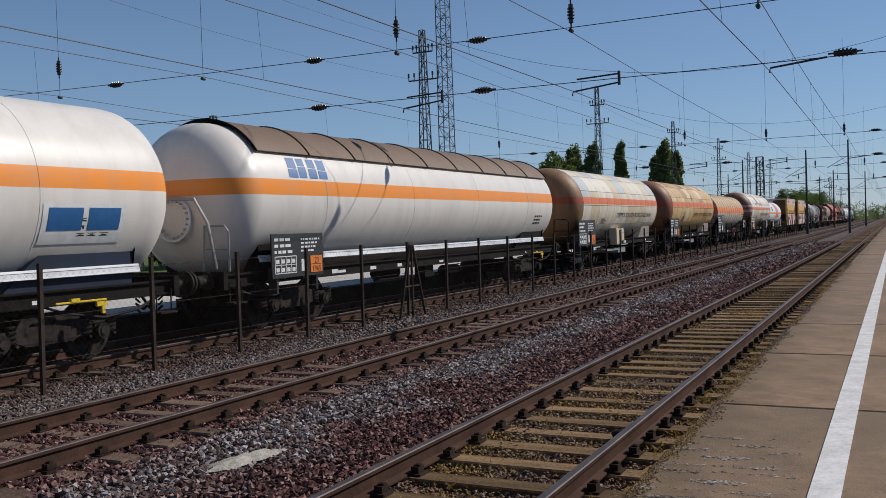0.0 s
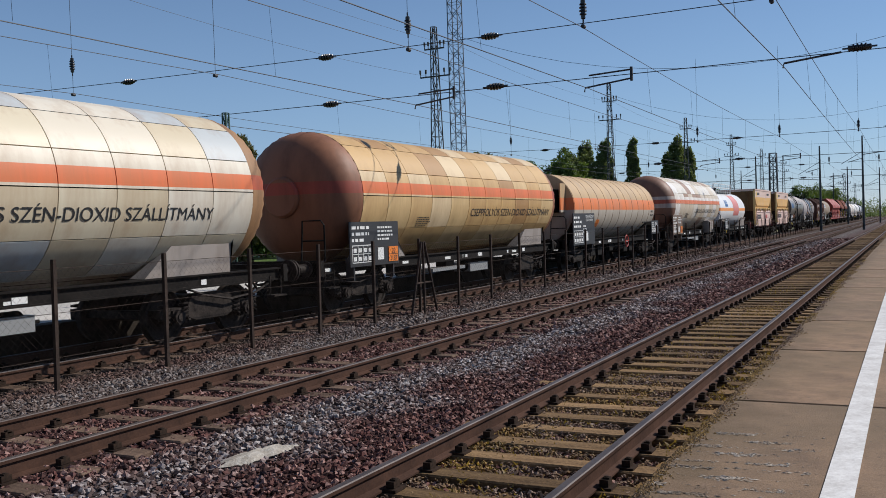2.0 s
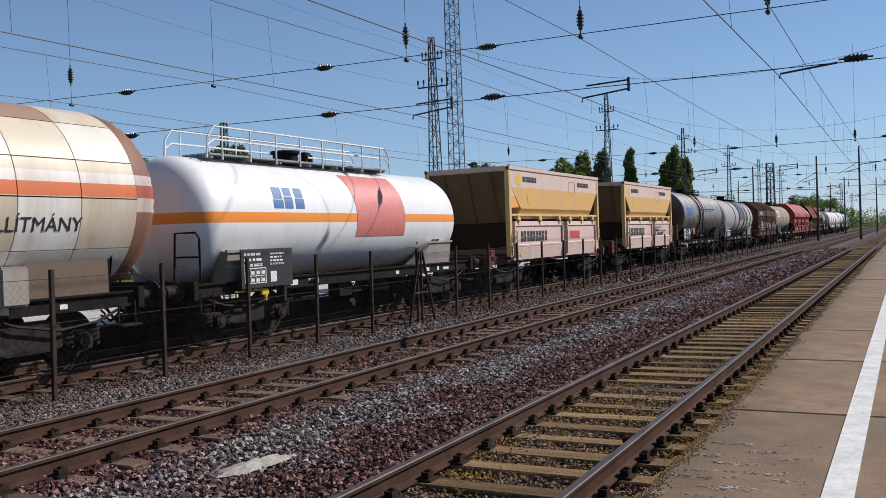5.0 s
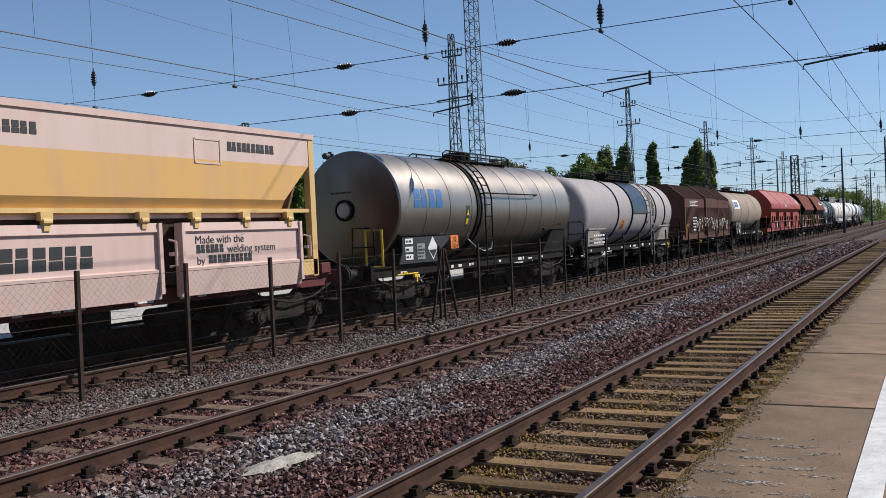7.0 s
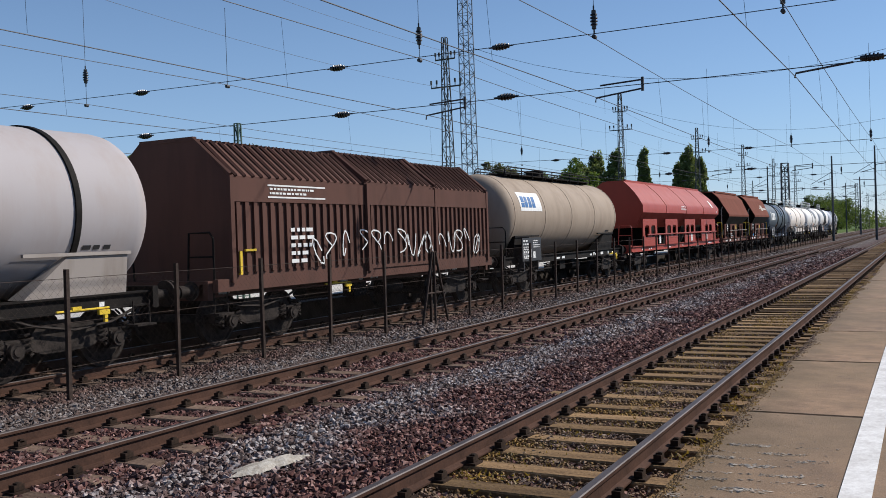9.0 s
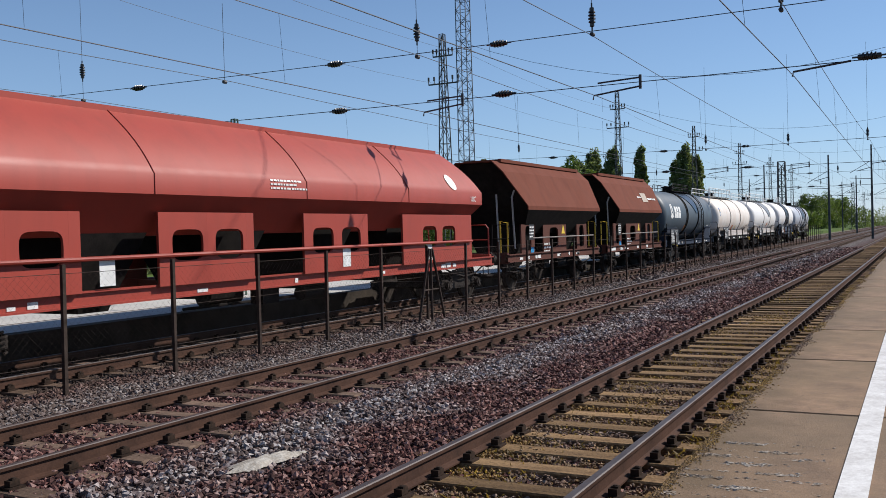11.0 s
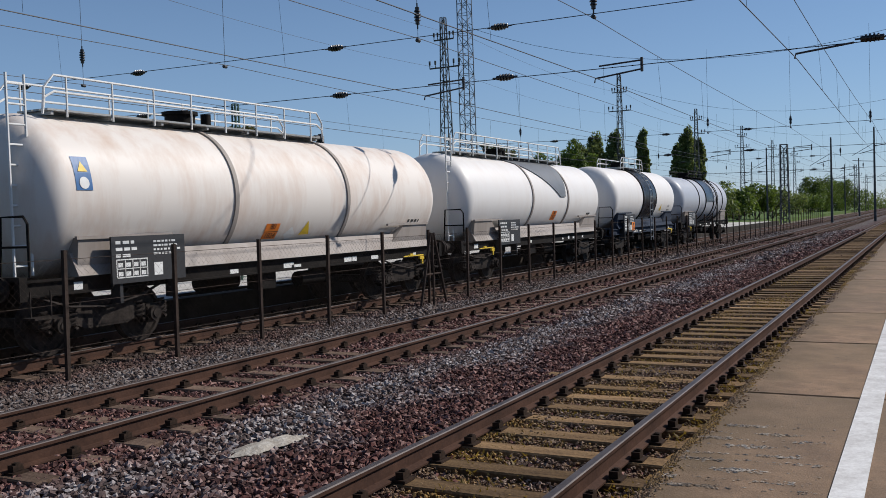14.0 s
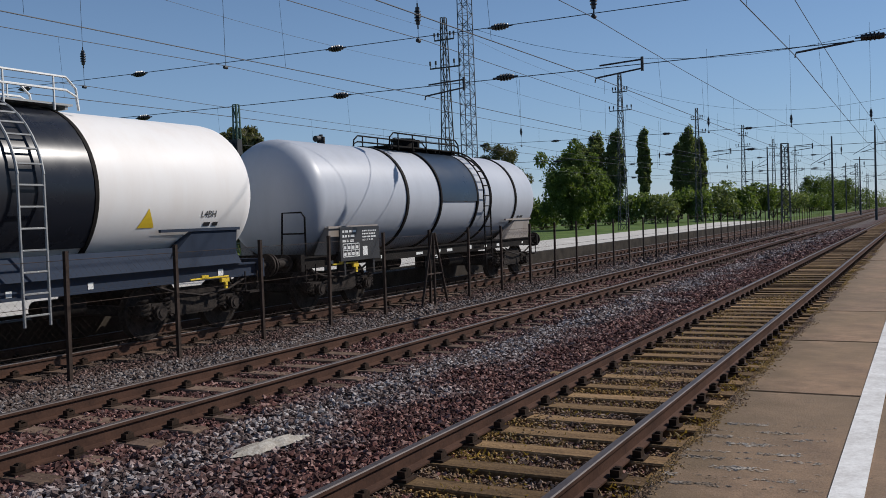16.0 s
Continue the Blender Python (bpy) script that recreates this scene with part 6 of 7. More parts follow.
    w, f, r = wagon_round(222.2, 234.7, 222.95, 233.6, 1.28, 2.42, P["navy"], "tank_wagon", "dark slate-blue tank wagon with a white maker's mark", hoops=(0.40,), cover=(0.42, 0.66, 6), cover_mat=P["cover_blue"], frame_mat=P["frame_blue"], walk_at=(0.38, 0.72, 0.35), ladder_at=0.72, seed=37, plate_at=(4.1, 1.62, ("80", "1789")))
    tri = [[(0.0, 0.0), (0.2, 0.16), (0.42, 0.16), (0.62, 0.0), (0.42, -0.1), (0.2, -0.1)], [(0.05, 0.1), (0.22, 0.22), (0.28, 0.62), (0.14, 0.62)], [(0.57, 0.1), (0.40, 0.22), (0.34, 0.62), (0.48, 0.62)]]
    patch(w, tri, f + 0.75, 2.35, M["white"], 1.28, 2.42, "maker_emblem", "white three-part emblem")
    patch(w, block_letters(3, 0.58, 0.1), f + 1.55, 2.28, M["white"], 1.28, 2.42, "maker_mark", "white maker's mark")
    w, f, r = wagon_round(234.7, 248.3, 236.2, 247.2, 1.27, 2.36, P["cream"], "tank_wagon", "white tank wagon with rust streaks, bands and top railing", hoops=(0.33, 0.66), hoop_mat=P["frame_grey"], frame_mat=P["frame_grey"], walk_at=(0.02, 0.66, 0.5), rail_mat=M["white"], board_at=0.6, seed=38, plate_at=(4.6, 1.55, ("80", "1824")), skirt=True)
    ladder(w, 0.75, f - 0.45, 1.2, 4.1, M["white"], 0.3)
    p = patch(w, [rect(0, 0, 0.30, 0.52)], f + 0.10, 2.42, M["blue"], 1.27, 2.36, "warning_panel", "dark blue panel with a yellow warning triangle")
    patch(p, [[(0.06, 0.28), (0.24, 0.28), (0.15, 0.44)]], f + 0.10, 2.42, M["yellow"], 1.27, 2.36, "warning_sign", lift=0.012)
    patch(p, [ellipse(0.09, 0.09)], f + 0.25, 2.53, M["white"], 1.27, 2.36, "round_mark", lift=0.012)
    patch(w, [[(0, 0), (0.34, 0), (0.17, 0.32)]], f + 5.75, 1.60, M["yellow"], 1.27, 2.36, "hazard_diamond", "yellow hazard label")
    patch(w, [[(0, 0.18), (0.18, 0), (0.36, 0.18), (0.18, 0.36)]], f + 5.25, 1.48, M["white"], 1.27, 2.36, "hazard_diamond", "pale hazard label")
    w, f, r = wagon_round(248.3, 261.7, 249.7, 260.5, 1.28, 2.38, P["white"], "tank_wagon", "clean white tank wagon with a grey cover and top railing", hoops=(0.40, 0.70), hoop_mat=P["frame_grey"], cover=(0.36, 0.70, 2), cover_mat=P["cover_grey"], frame_mat=P["frame_grey"], walk_at=(0.02, 0.80, 0.5), rail_mat=M["white"], board_at=1.4, seed=39, plate_at=(6.2, 1.65, ("80", "1789")), skirt=True)
    ladder(w, 0.75, f - 0.45, 1.2, 4.1, M["white"], 0.3)
    w, f, r = wagon_round(261.7, 273.5, 263.2, 272.4, 1.30, 2.44, P["white"], "tank_wagon", "bright white tank wagon with a broad black band", cover=(0.40, 0.63, -40), cover_mat=P["cover_black"], frame_mat=P["frame_blue"], walk_at=(0.30, 0.66, 0.4), rail_mat=M["white"], ladder_at=0.50, ladder_mat=M["steel"], board_at=0.4, plate=("80", "3264"), seed=40, skirt=True)
    lettering(w, "L4BH", 0.17, r - 1.1, 2.0, M["black"], 1.30, 2.44)
    patch(w, [[(0, 0), (0.36, 0), (0.18, 0.33)]], f + 6.7, 1.85, M["yellow"], 1.30, 2.44, "warning_sign", "yellow triangular warning sign")
    w, f, r = wagon_round(273.5, 287.3, 275.0, 286.3, 1.27, 2.36, P["blue_grey"], "tank_wagon", "blue-grey tank wagon with black bands, last of the train", hoops=(0.30, 0.72, 0.88), cover=(0.45, 0.64, -4), cover_mat=P["cover_blue"], frame_mat=P["frame_grey"], walk_at=(0.34, 0.66, 0.3), ladder_at=0.68, seed=41)


build_train()


def motions():
    """The whole train runs at one speed towards -Y, its wheels rolling with it."""
    turn = math.degrees(SPEED / 0.46 / FPS)          # of a wheel from one row to the next
    spin = [(k / FPS, turn * k % 360.0) for k in range(16 * FPS + 1)]
    for w, y in TRAIN:
        walk(w, [(t, pose(X3, y - SPEED * t, 0)) for t in (0.0, 4.0, 8.0, 12.0, 16.0)])
    for wheel, y in WHEELS:
        walk(wheel, [(t, pose(0, y, 0.46, a, 0, 0)) for t, a in spin])




# ---- overhead line ----
def insulator_mesh(length=0.46, n=6, r=0.092):
    bm = bmesh.new()
    rod(bm, (0, -length * 0.72, 0), (0, length * 0.72, 0), 0.02, 6)
    prof = [(-length / 2, 0.03)]
    for k in range(n):
        y = -length / 2 + length * (k + 0.2) / n
        q = r * (0.62, 0.92, 1.0, 1.0, 0.92, 0.62)[k % 6]
        prof += [(y, 0.055), (y + 0.012, q), (y + length / n * 0.55, q * 0.92), (y + length / n * 0.65, 0.055)]
    prof.append((length / 2, 0.03))
    lathe(bm, [(prof[0][0], 0.0)] + prof + [(prof[-1][0], 0.0)], 0.0, 14)
    return mesh_of("insulator", bm, M["insulator"])


INS = insulator_mesh()


def sag_line(bm, a, b, sag, r, n=14):
    a, b = Vector(a), Vector(b)
    pts = []
    for k in range(n + 1):
        t = k / n
        p = a.lerp(b, t)
        p.z -= 4 * sag * t * (1 - t)
        pts.append(p)
    if bm is not None:
        pipe(bm, pts, r, 5)
    return pts


def build_spans():
    for i, y in enumerate((21.0, 57.0, 93.0, 129.0)):
        span = thing("overhead_cross_span", "cross-span wires with dark insulators over the tracks", "overhead line", pose(0, y, 0), group="cross-spans of the overhead line")
        bm = bmesh.new()
        sag_line(bm, (-30, 0, 6.78), (9, 0, 6.62), 0.20, 0.010 if i == 0 else 0.014)
        part("upper_wire", bm, M["wire"], span)
        bm = bmesh.new()
        sag_line(bm, (-30, 0, 5.40), (9, 0, 5.16), 0.06, 0.010 if i == 0 else 0.014)
        part("lower_wire", bm, M["wire"], span)
        for x in (-26.5, -21.3, -14.05, -9.2, -1.0):
            part("insulator", INS, None, span, at=pose(x, 0, 6.48 + 0.009 * abs(x + 10), 0, 0, 90))
            part("insulator", INS, None, span, at=pose(x + 0.1, 0, 5.24, 0, 0, 90))
        for x, z in ((-23.7, 7.35), (-11.5, 7.05), (-6.8, 6.82), (-2.6, 6.80), (-17.9, 9.0)):
            bm = bmesh.new()
            rod(bm, (x, 0, z + 0.3), (x, 0, 12.0 - abs(x) * 0.05), 0.007, 5)
            rod(bm, (x, 0, 6.40), (x, 0, z - 0.3), 0.007, 5)
            lathe(bm, [(-0.06, 0.0), (-0.06, 0.05), (0.06, 0.05), (0.06, 0.0)], 6.42, 10, x)
            part("hanger", bm, M["wire"], span)
            if z < 8:
                part("insulator", INS, None, span, at=pose(x, 0, z, 90, 0, 0))
        bm = bmesh.new()
        sag_line(bm, (-28, 0, 15.0), (10, 0, 15.0), 4.2, 0.012)
        part("head_wire", bm, M["wire"], span)
        for xc in (-11.4, -6.85, -2.45):
            bm = bmesh.new()
            if xc > -4:
                pipe(bm, [(xc + 0.05, 0, 4.97), (xc + 0.07, 0, 5.07), (xc + 1.2, 0, 5.18)], 0.022, 6)
            else:
                pipe(bm, [(xc + 0.15, 0, 5.26), (xc + 1.15, 0, 5.30), (xc + 1.17, 0, 5.10), (xc + 0.05, 0, 4.98), (xc + 0.03, 0, 4.88)], 0.020, 6)
                rod(bm, (xc + 1.16, 0, 5.36), (xc + 1.16, 0, 5.04), 0.035, 8)
            part("steady_arm", bm, M["wire"], span)


def build_line_wires():
    rng = random.Random(8)
    for xt, xc in ((X3, -11.35), (X2, -6.85), (X1, -2.5), (-18.0, -17.7), (-23.7, -23.5)):
        line = thing("catenary_line", "contact wire and messenger wire over one track", "overhead line", group="wires along the tracks")
        lo, hi = bmesh.new(), bmesh.new()
        dr = bmesh.new()
        low, high = [], []
        for y in (-15.0, 21.0, 57.0, 93.0, 129.0, 165.0, 201.0):
            r = 0.008 if y < 57 else 0.011
            k = round(y / 36)
            s0, s1 = (0.3 if k % 2 else -0.3), (-0.3 if k % 2 else 0.3)
            low += sag_line(None, (xc + s0 * 0.5, y, 4.95), (xc + s1 * 0.5, y + 36, 4.95), 0.03, r, 4)[:-1]
            high += sag_line(None, (xc, y, 6.42), (xc, y + 36, 6.42), 0.14, r)[:-1]
            for q in (1, 2, 3, 4, 5):
                t = q / 6
                z = 6.42 - 4 * 0.14 * t * (1 - t)
                rod(dr, (xc, y + 36 * t, z), (xc + s0 * 0.5 * (1 - 2 * t), y + 36 * t, 4.95), 0.0035 if y < 57 else 0.005, 4)
        pipe(lo, low, 0.009, 5)
        pipe(hi, high, 0.009, 5)
        part("contact_wire", lo, M["wire"], line)
        part("messenger_wire", hi, M["wire"], line)
        part("dropper", dr, M["wire"], line)["kind"] = "stuff"
    # feeder wires along the mast row
    line = thing("feeder_line", "thin feeder wires along the row of masts", "overhead line")
    for x, z in ((-27.0, 13.9), (-28.8, 12.0)):
        bm, pts = bmesh.new(), []
        for y in (-15.0, 21.0, 57.0, 93.0, 129.0, 165.0, 201.0, 237.0):
            pts += sag_line(None, (x, y, z), (x, y + 36, z), 0.5, 0.008, 8)[:-1]
        pipe(bm, pts, 0.008, 5)
        part("feeder_wire", bm, M["wire"], line)


def lattice(name, label, x, y, height, w0, w1, mat, panels, r=0.05, arms=(), rz=0.0, group=""):
    mast = thing(name, label, "mast", pose(x, y, -0.6, 0, 0, rz), group=group)
    corner = [(-1, -1), (1, -1), (1, 1), (-1, 1)]

    def at(k, c):
        t = k / panels
        w = w0 + (w1 - w0) * t
        return Vector((c[0] * w / 2, c[1] * w / 2, (height + 0.6) * t))

    for c in corner:
        bm = bmesh.new()
        rod(bm, at(0, c), at(panels, c), r, 4)
        part("leg", bm, mat, mast, soft=False)
    bm = bmesh.new()
    for k in range(panels):
        for i in range(4):
            a, b = corner[i], corner[(i + 1) % 4]
            if (k + i) % 2:
                a, b = b, a
            rod(bm, at(k, a), at(k + 1, b), r * 0.55, 4)
            rod(bm, at(k + 1, corner[i]), at(k + 1, corner[(i + 1) % 4]), r * 0.45, 4)
    ob = part("bracing", bm, mat, mast, soft=False)
    for z, half in arms:
        bm = bmesh.new()
        box(bm, (0, 0, z + 0.6), (2 * half, 0.09, 0.09))
        for xx in (-half, -half * 0.62, half * 0.62, half):
            rod(bm, (xx, 0, z + 0.6), (xx, 0, z + 1.1), 0.03, 6)
            rod(bm, (xx, 0, z + 0.85), (xx, 0, z + 1.12), 0.07, 8)
        part("cross_arm", bm, mat, mast)
    return mast


def build_masts():
    for k, y in enumerate((57.0, 93.0, 129.0, 165.0, 201.0, 237.0)):
        lattice("lattice_mast", "tall dark lattice mast of the overhead line", -29.2 if k == 0 else -27.6, y, 15.6 + 0.3 * (k % 2), 0.92, 0.30, M["lattice"], 15, 0.042, ((12.2, 1.15), (14.1, 0.75)), group="lattice masts")
    lattice("radio_tower", "slender lattice radio tower behind the tracks", -58.0, 120.0, 48.0, 1.8, 1.45, M["tower"], 34, 0.075)
    lattice("lattice_mast", "short thick dark lattice mast beside the far platform", -14.9, 118.0, 9.3, 1.0, 0.8, M["lattice"], 10, 0.07)
    for x, y, h in ((-9.9, 121.0, 10.0), (-5.2, 122.0, 11.0), (-21.5, 150.0, 11.0), (-24.0, 190.0, 13.0), (-10.2, 180.0, 10.0), (-5.3, 190.0, 10.0), (3.0, 165.0, 10.0), (-16.0, 230.0, 11.0), (-34.0, 215.0, 12.0)):
        mast = thing("steel_pole", "slim dark steel pole beside the tracks", "pole", pose(x, y, -0.5), group="slim poles")
        bm = bmesh.new()
        rod(bm, (0, 0, 0), (0, 0, h + 0.5), 0.16, 10, 0.09)
        part("shaft", bm, M["lattice"], mast)
        bm = bmesh.new()
        pipe(bm, [(0, 0, h - 2.2), (-1.6, 0, h - 2.6)], 0.04, 6)
        pipe(bm, [(0, 0, h - 1.4), (-2.4, 0, h - 2.8)], 0.03, 6)
        pipe(bm, [(0, 0, h - 3.6), (-2.4, 0, h - 3.4)], 0.035, 6)
        part("bracket", bm, M["lattice"], mast)
    # second lattice row far beyond
    for k, y in enumerate((215.0, 300.0)):
        lattice("lattice_mast", "distant lattice mast of the overhead line", -14.0 - 2 * (k % 2), y + 20, 11.0, 0.9, 0.4, M["lattice"], 9, 0.05, ((8.5, 1.3),), group="lattice masts")


def build_signals():
    sg = thing("railway_signal", "small black signal with two lamps on a slim post", "signal", pose(-15.5, 22.2, 0.28))
    bm = bmesh.new()
    rod(bm, (0, 0, 0), (0, 0, 3.7), 0.06, 10)
    part("post", bm, M["lattice"], sg)
    bm = bmesh.new()
    box(bm, (0, 0, 3.85), (0.24, 0.20, 0.50))
    bmesh.ops.bevel(bm, geom=list(bm.edges), offset=0.07, segments=3, affect="EDGES")
    hd = part("signal_head", bm, M["black"], sg)
    for z in (3.98, 3.73):
        bm = bmesh.new()
        rod(bm, (0, -0.10, z), (0, -0.28, z - 0.02), 0.085, 12, 0.09)
        part("lamp_hood", bm, M["black"], hd)
    m = lattice("signal_mast", "green lattice signal mast on the far platform", -17.0, 20.3, 5.2, 0.26, 0.12, plain("green_steel", (0.05, 0.10, 0.07)), 12, 0.025)
    for z in (3.4, 4.0):
        bm = bmesh.new()
        box(bm, (0.05, -0.2, z + 0.6), (0.4, 0.2, 0.42))
        rod(bm, (0.05, -0.25, z + 0.62), (0.05, -0.5, z + 0.6), 0.12, 12)
        part("signal_lamp", bm, M["black"], m)


# ---- vegetation ----
def leaf_material(name, a, b):
    m, nt, bs = nodes_of(name)
    geo = nt.nodes.new("ShaderNodeNewGeometry")
    col = ramp_node(nt, geo.outputs["Random Per Island"], 0.0, 1.0, a, b)
    col = mix_node(nt, 0.6, col, ramp_node(nt, noise_node(nt, 0.5, 3), 0.3, 0.7, (0.55, 0.55, 0.5), (1.15, 1.15, 1.0)), "MULTIPLY")
    nt.links.new(col, bs.inputs["Base Color"])
    bs.inputs["Roughness"].default_value = 0.6
    tl = nt.nodes.new("ShaderNodeBsdfTranslucent")
    nt.links.new(mix_node(nt, 1.0, col, (1.25, 1.25, 0.7), "MULTIPLY"), tl.inputs[0])
    ms = nt.nodes.new("ShaderNodeMixShader")
    ms.inputs[0].default_value = 0.42
    nt.links.new(bs.outputs[0], ms.inputs[1])
    nt.links.new(tl.outputs[0], ms.inputs[2])
    nt.links.new(ms.outputs[0], nt.nodes["Material Output"].inputs[0])
    return m


M["leaf_dark"] = leaf_material("poplar_leaves", (0.11, 0.142, 0.055), (0.24, 0.285, 0.115))
M["leaf"] = leaf_material("fresh_leaves", (0.08, 0.125, 0.026), (0.175, 0.235, 0.058))
M["leaf_dry"] = leaf_material("brownish_leaves", (0.08, 0.09, 0.04), (0.16, 0.15, 0.07))


def leaves(name, blobs, leaf, per, seed, mat):
    """Small bent leaf clumps on the shells of many uneven blobs (centre, radii)."""
    rng = np.random.default_rng(seed)
    cs = []
    for c, rad in blobs:
        d = rng.normal(size=(per, 3))
        d /= np.linalg.norm(d, axis=1)[:, None]
        cs.append(np.array(c) + d * np.array(rad) * rng.uniform(0.55, 1.08, (per, 1)))
    c = np.concatenate(cs)
    n = len(c)
    u = rng.normal(size=(n, 3))
    u /= np.linalg.norm(u, axis=1)[:, None]
    v = np.cross(u, rng.normal(size=(n, 3)))
    v /= np.linalg.norm(v, axis=1)[:, None] + 1e-9
    s = leaf * rng.uniform(0.5, 1.3, (n, 1))
    w = np.cross(u, v) * s * 0.25
    pts = np.stack([c - u * s, c - v * s * 0.5 + w, c + u * s, c + v * s * 0.5 + w], 1)
    f = np.array([(0, 1, 2), (0, 2, 3)])[None] + (np.arange(n) * 4)[:, None, None]
    return fast_mesh(name, pts.reshape(-1, 3), f.reshape(-1, 3), mat)


def tree(name, label, x, y, height, width, mat, seed, slim=False, leaf=0.28, per=220, z=-0.3, base=0.12):
    rng = random.Random(seed)
    t = thing(name, label, "tree", pose(x, y, z))
    bm = bmesh.new()
    tr = height * 0.016 + 0.08
    rod(bm, (0, 0, 0), (0.1, 0.05, height * 0.45), tr, 10, tr * 0.6)
    rod(bm, (0.1, 0.05, height * 0.45), (0.0, 0.0, height * 0.9), tr * 0.6, 8, tr * 0.12)
    limbs, blobs = 30 if slim else 15, []
    for k in range(limbs):
        a = k * 2.4 + rng.uniform(-0.4, 0.4)
        h = height * (base + (0.88 - base) * (k + 0.5) / limbs)
        shape = math.sin(math.pi * min(1, (k + 1.2) / (limbs + 1.5))) ** 0.6
        reach = width / 2 * shape * rng.uniform(0.55, 0.85)
        rise = height * (0.13 if slim else 0.07)
        e = (reach * math.cos(a), reach * math.sin(a), h + rise)
        rod(bm, (0, 0, h), e, tr * 0.28, 5, tr * 0.08)
        q = width * (0.15 if slim else 0.19) * rng.uniform(0.7, 1.25)
        blobs.append((e, (q, q, q * (2.8 if slim else 0.9))))
        blobs.append(((e[0] * 0.4, e[1] * 0.4, h + rise * 0.5), (q * 0.9, q * 0.9, q * (2.6 if slim else 1.0))))
        for _ in range(2):
            blobs.append(((e[0] * 1.15 + rng.uniform(-q, q), e[1] * 1.15 + rng.uniform(-q, q), e[2] + rng.uniform(-q, q)), (q * 0.5, q * 0.5, q * 0.6)))
    blobs.append(((0, 0, height * 0.93), (width * 0.12, width * 0.12, height * 0.08)))
    part("trunk", bm, M["bark"], t)
    ob = new("crown", leaves("crown", blobs, leaf, per, seed, mat))
    ob.parent = t
    return t


def bush(x, y, h, w, mat, seed, label="fresh green bush on the verge"):
    rng = random.Random(seed)
    t = thing("bush", label, "bush", pose(x, y, -0.3), group="bushes on the verge")
    bm = bmesh.new()
    blobs = []
    for k in range(9):
        a = k * 2.4
        e = (w * 0.33 * math.cos(a) * rng.uniform(0.4, 1.1), w * 0.33 * math.sin(a) * rng.uniform(0.4, 1.1), h * rng.uniform(0.25, 0.78))
        rod(bm, (0, 0, 0), e, 0.05, 5, 0.02)
        q = w * rng.uniform(0.16, 0.26)
        blobs.append((e, (q, q, q * 0.9)))
    part("stem_clump", bm, M["bark"], t)
    ob = new("foliage", leaves("foliage", blobs, 0.24 + h * 0.015, 170, seed, mat))
    ob.parent = t


def polar(az, d):
    return -d * math.sin(radians(az)), d * math.cos(radians(az))


def build_plants():
    for az, d, h, w, slim, mat, lab in (
            (19.0, 190, 16.2, 7.5, False, "leaf_dark", "dark broad poplar behind the station"),
            (18.0, 192, 17.0, 5.2, True, "leaf_dark", "dark tall poplar behind the station"),
            (16.9, 190, 17.3, 4.2, True, "leaf_dark", "dark tall poplar behind the station"),
            (15.2, 190, 17.4, 3.0, True, "leaf_dark", "slim dark poplar standing alone"),
            (13.1, 190, 14.6, 3.5, True, "leaf_dark", "dark poplar in a dense group"),
            (12.6, 188, 17.2, 4.0, True, "leaf_dark", "dark tall poplar in a dense group"),
            (12.0, 190, 15.0, 3.4, True, "leaf_dark", "dark poplar in a dense group"),
            (19.7, 108, 9.0, 7.4, False, "leaf", "green leafy tree beyond the far platform"),
            (18.7, 112, 7.4, 6.0, False, "leaf", "green leafy tree beyond the far platform"),
            (24.0, 150, 13.6, 7.5, False, "leaf_dry", "brownish green tree behind the tracks"),
            (39.8, 62, 8.3, 4.6, False, "leaf_dry", "thin green tree behind the far platform"),
            (45.5, 64, 8.0, 5.0, False, "leaf", "green tree behind the far platform"),
            (36.5, 70, 7.0, 4.5, False, "leaf", "green tree behind the far platform"),
            (32.5, 80, 7.2, 5.0, False, "leaf", "green tree behind the far platform"),
            (5.4, 300, 9.4, 13.0, False, "leaf", "wide green tree far along the line"),
            (4.2, 320, 9.0, 12.0, False, "leaf", "wide green tree far along the line"),
            (50.0, 60, 7.0, 6.0, False, "leaf", "green tree behind the far platform")):
        x, y = polar(az, d)
        tree("poplar" if slim else "tree", lab, x, y, h, w, M[mat], int(az * 10) + d, slim, 0.24 if d > 150 else 0.20, 260 if d > 100 else 320)
    k = 0
    for az, d, h, w in ((10.9, 150, 6.6, 7), (9.8, 155, 6.2, 7), (8.8, 160, 6.6, 7), (7.9, 165, 5.2, 7), (12.2, 145, 5.5, 6), (13.4, 145, 5.2, 7), (14.6, 140, 4.6, 7), (16.0, 140, 4.8, 7), (17.4, 140, 5.0, 7), (6.8, 230, 5.0, 9), (6.0, 250, 5.6, 9), (3.2, 330, 6.0, 12), (2.2, 380, 6.0, 14), (1.0, 420, 6.0, 14), (0.0, 450, 6.5, 16), (-1.2, 450, 6.5, 16), (21.5, 120, 4.4, 7), (22.8, 125, 4.2, 7), (25, 110, 4.0, 7), (28, 100, 3.6, 7), (31, 92, 3.6, 7), (34.5, 84, 3.4, 7), (38, 74, 3.2, 6), (42, 66, 3.2, 6), (47, 60, 3.0, 6), (52, 56, 3.0, 6)):
        x, y = polar(az, d)
        bush(x, y, h, w, M["leaf"] if k % 3 else M["leaf_dark"], 300 + k)
        k += 1


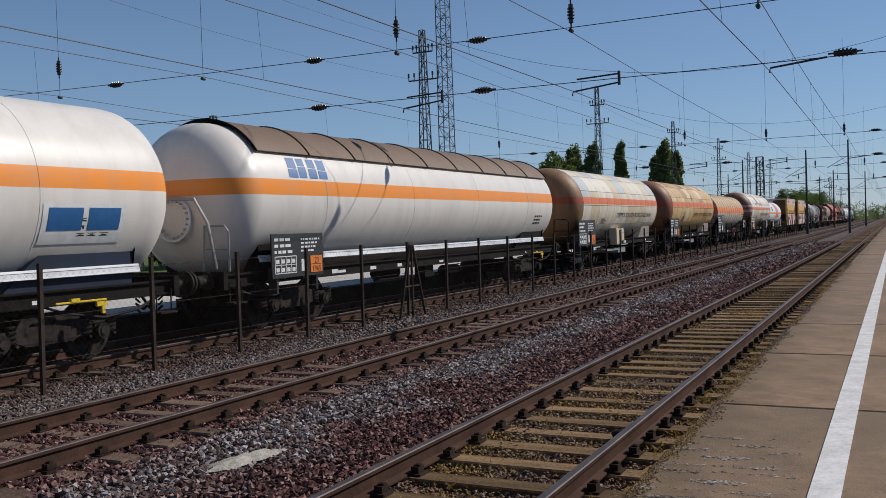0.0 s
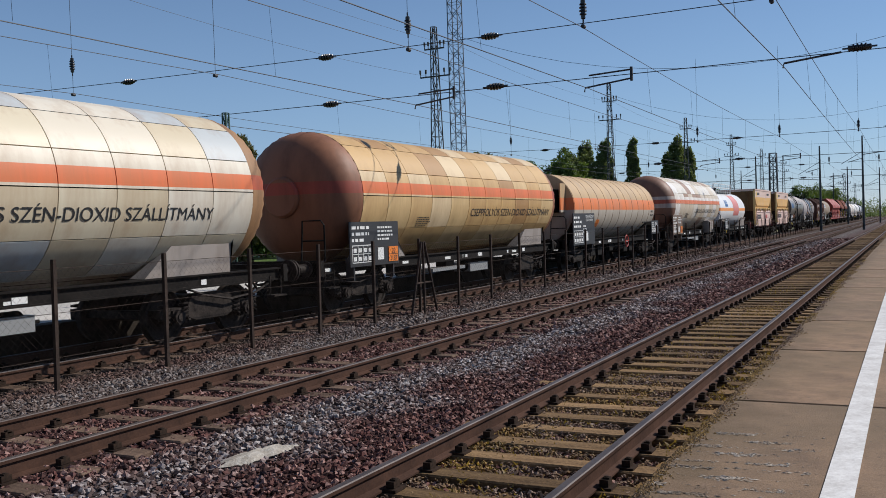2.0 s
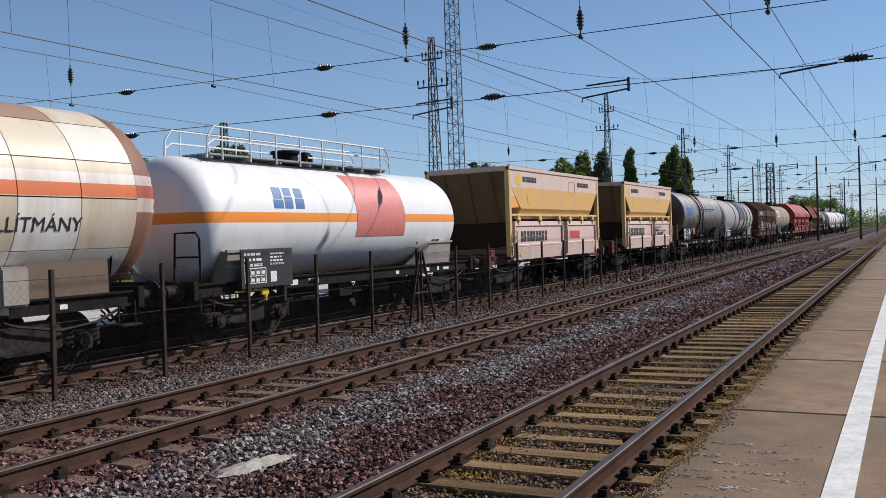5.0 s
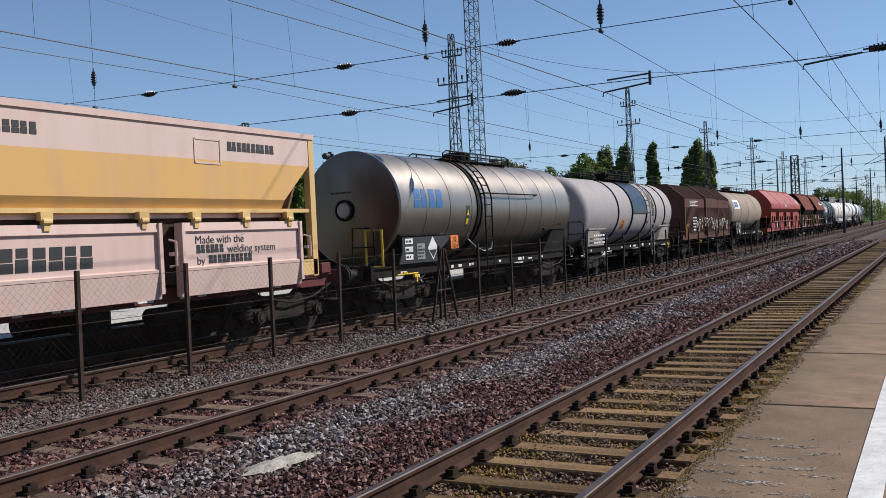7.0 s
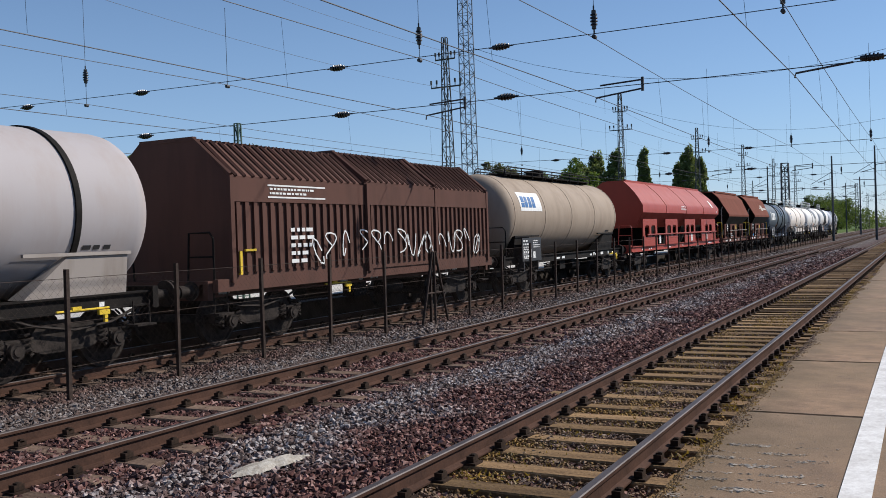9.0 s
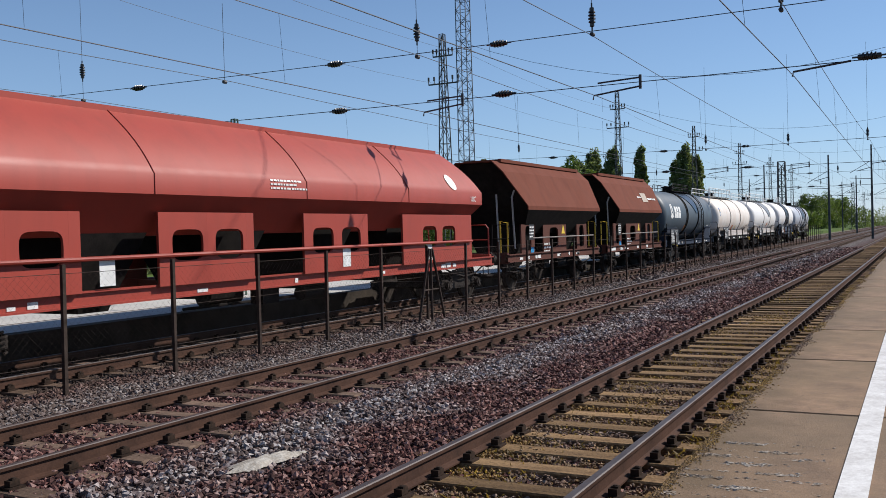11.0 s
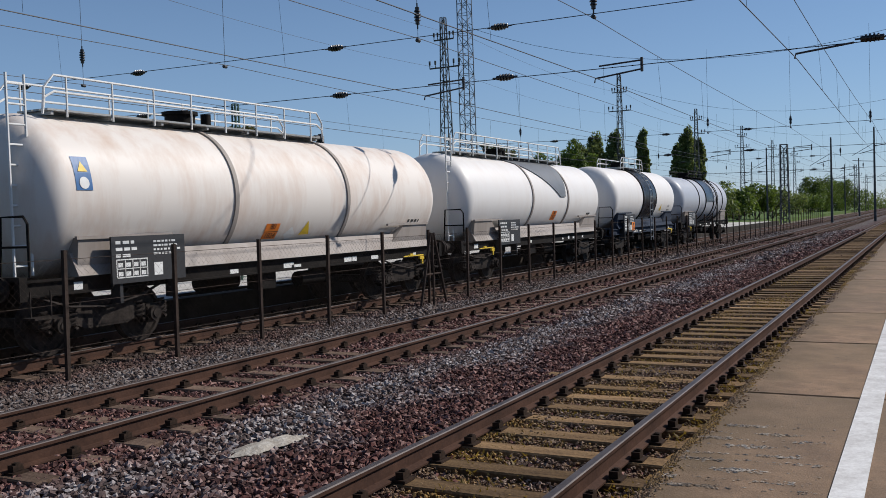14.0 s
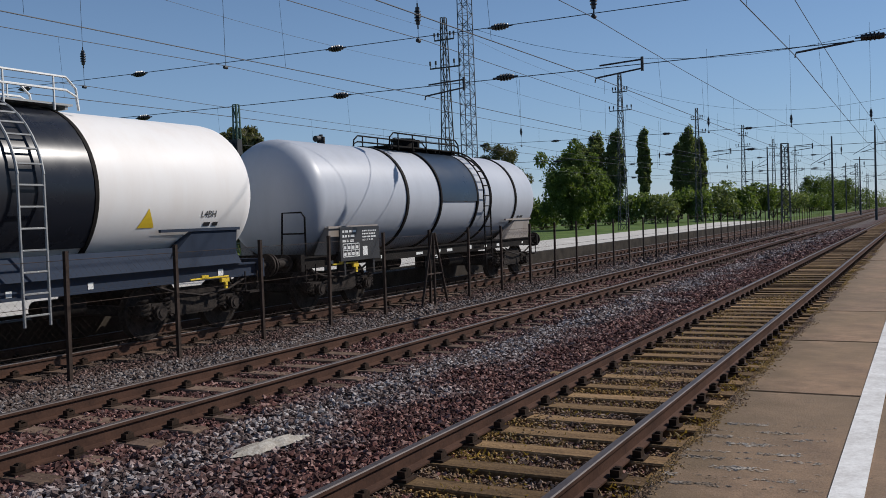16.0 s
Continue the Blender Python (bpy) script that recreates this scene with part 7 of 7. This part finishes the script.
def grass_tufts():
    """Thin weeds along the platform edge and between the sleepers of the platform track."""
    rng = np.random.default_rng(3)
    n = 9000
    c = np.stack([np.where(rng.random(n) < 0.6, rng.uniform(-2.1, -1.48, n), rng.uniform(-3.6, -2.3, n)), 3.2 + 32 * rng.random(n) ** 1.5, np.full(n, -0.19)], 1)
    keep = noise_mask(c)
    c = c[keep]
    n = len(c)
    a = rng.uniform(0, 2 * math.pi, n)
    h = rng.uniform(0.012, 0.05, n)
    d = np.stack([np.cos(a), np.sin(a), np.zeros(n)], 1) * 0.012
    tip = c + np.stack([rng.normal(0, 0.03, n), rng.normal(0, 0.03, n), h], 1)
    pts = np.stack([c - d, c + d, tip], 1)
    me = fast_mesh("weeds", pts.reshape(-1, 3), np.arange(3 * n).reshape(-1, 3), leaf_material("dry_weeds", (0.16, 0.11, 0.025), (0.30, 0.20, 0.05)))
    tagged(new("weeds", me), "dry yellowish weeds between the rails and platform edge", "weeds", kind="stuff")


def noise_mask(c):
    return np.array([noise.noise(Vector((p[0] * 1.4, p[1] * 0.6, 3.0))) > -0.05 for p in c])


def litter():
    """Pale flat slab in the stones and a dark lump between the rails."""
    bm = bmesh.new()
    rings = []
    for q in range(6):
        t = 1.0 - q / 6
        rings.append([bm.verts.new((0.14 * t * math.cos(a) * (1 + 0.5 * noise.noise(Vector((math.cos(a) * 2.4, math.sin(a) * 2.4, 5)))), 0.42 * t * math.sin(a) * (1 + 0.35 * noise.noise(Vector((math.cos(a) * 2.4, math.sin(a) * 2.4, 2)))), -0.03 + 0.045 * (1 - t ** 3) + 0.02 * noise.noise(Vector((math.cos(a) * t * 4, math.sin(a) * t * 5, 1))))) for a in np.linspace(0, 2 * math.pi, 37)[:-1]])
    for a, b in zip(rings, rings[1:]):
        for k in range(36):
            bm.faces.new((a[k], a[(k + 1) % 36], b[(k + 1) % 36], b[k]))
    bm.faces.new(rings[-1])
    bmesh.ops.recalc_face_normals(bm, faces=bm.faces)
    ob = part("stone_slab", bm, surface("pale_stone", (0.27, 0.235, 0.19), (0.50, 0.47, 0.41), 9.0, 0.9, 0, 1.0), None, at=pose(-5.33, 6.64, -0.15, 2, 0, -16))
    tagged(ob, "pale flat stone slab lying in the ballast", "stone")
    bm = bmesh.new()
    bmesh.ops.create_icosphere(bm, subdivisions=2, radius=0.10)
    for v in bm.verts:
        v.co = Vector((v.co.x * 1.3, v.co.y * 0.9, v.co.z * 0.6)) * (1 + 0.3 * noise.noise(v.co * 14))
    ob = part("tar_lump", bm, M["clip"], None, at=pose(-2.32, 8.42, -0.13))
    tagged(ob, "dark lump of tar between the rails", "lump")


def crumbs():
    """Broken pale concrete along the worn edge of the near slabs."""
    rng = np.random.default_rng(12)
    n = 2600
    row = rng.integers(0, 9, n)
    y = 5.3 + row * 0.20 + rng.normal(0, 0.016, n) + 0.03 * np.sin(row * 40 + 3 * rng.random(n))
    x = PLAT_X + 0.02 + np.abs(rng.normal(0, 0.45, n))
    y += (x - PLAT_X) * 0.10
    ok = (x < -0.55) & (rng.random(n) < 0.12 + 0.88 * (np.sin(x * 9 + row * 2.3) > 0.35))
    x, y = x[ok], y[ok]
    n = len(x)
    c = np.stack([x, y, np.full(n, PLAT_Z + 0.003)], 1)
    base = np.array([(1, 0, 0), (0, 1, 0), (-1, 0, 0), (0, -1, 0), (0, 0, 0.7)], float)
    s = rng.uniform(0.002, 0.008, (n, 1, 1)) * rng.uniform(0.5, 1.3, (n, 1, 1))
    v = (base[None] + rng.uniform(-0.35, 0.35, (n, 5, 3))) * s * np.array([2.6, 1.0, 0.8]) + c[:, None, :]
    tri = np.array([(0, 1, 4), (1, 2, 4), (2, 3, 4), (3, 0, 4)])
    f = tri[None] + (np.arange(n) * 5)[:, None, None]
    me = fast_mesh("concrete_crumbs", v.reshape(-1, 3), f.reshape(-1, 3), surface("broken_concrete", (0.22, 0.165, 0.11), (0.60, 0.53, 0.44), 3.0, 0.9))
    tagged(new("concrete_crumbs", me), "pale crumbs of broken concrete on the platform", "rubble", kind="stuff")


build_spans()
crumbs()
build_line_wires()
build_masts()
build_signals()
build_plants()
grass_tufts()
litter()
motions()
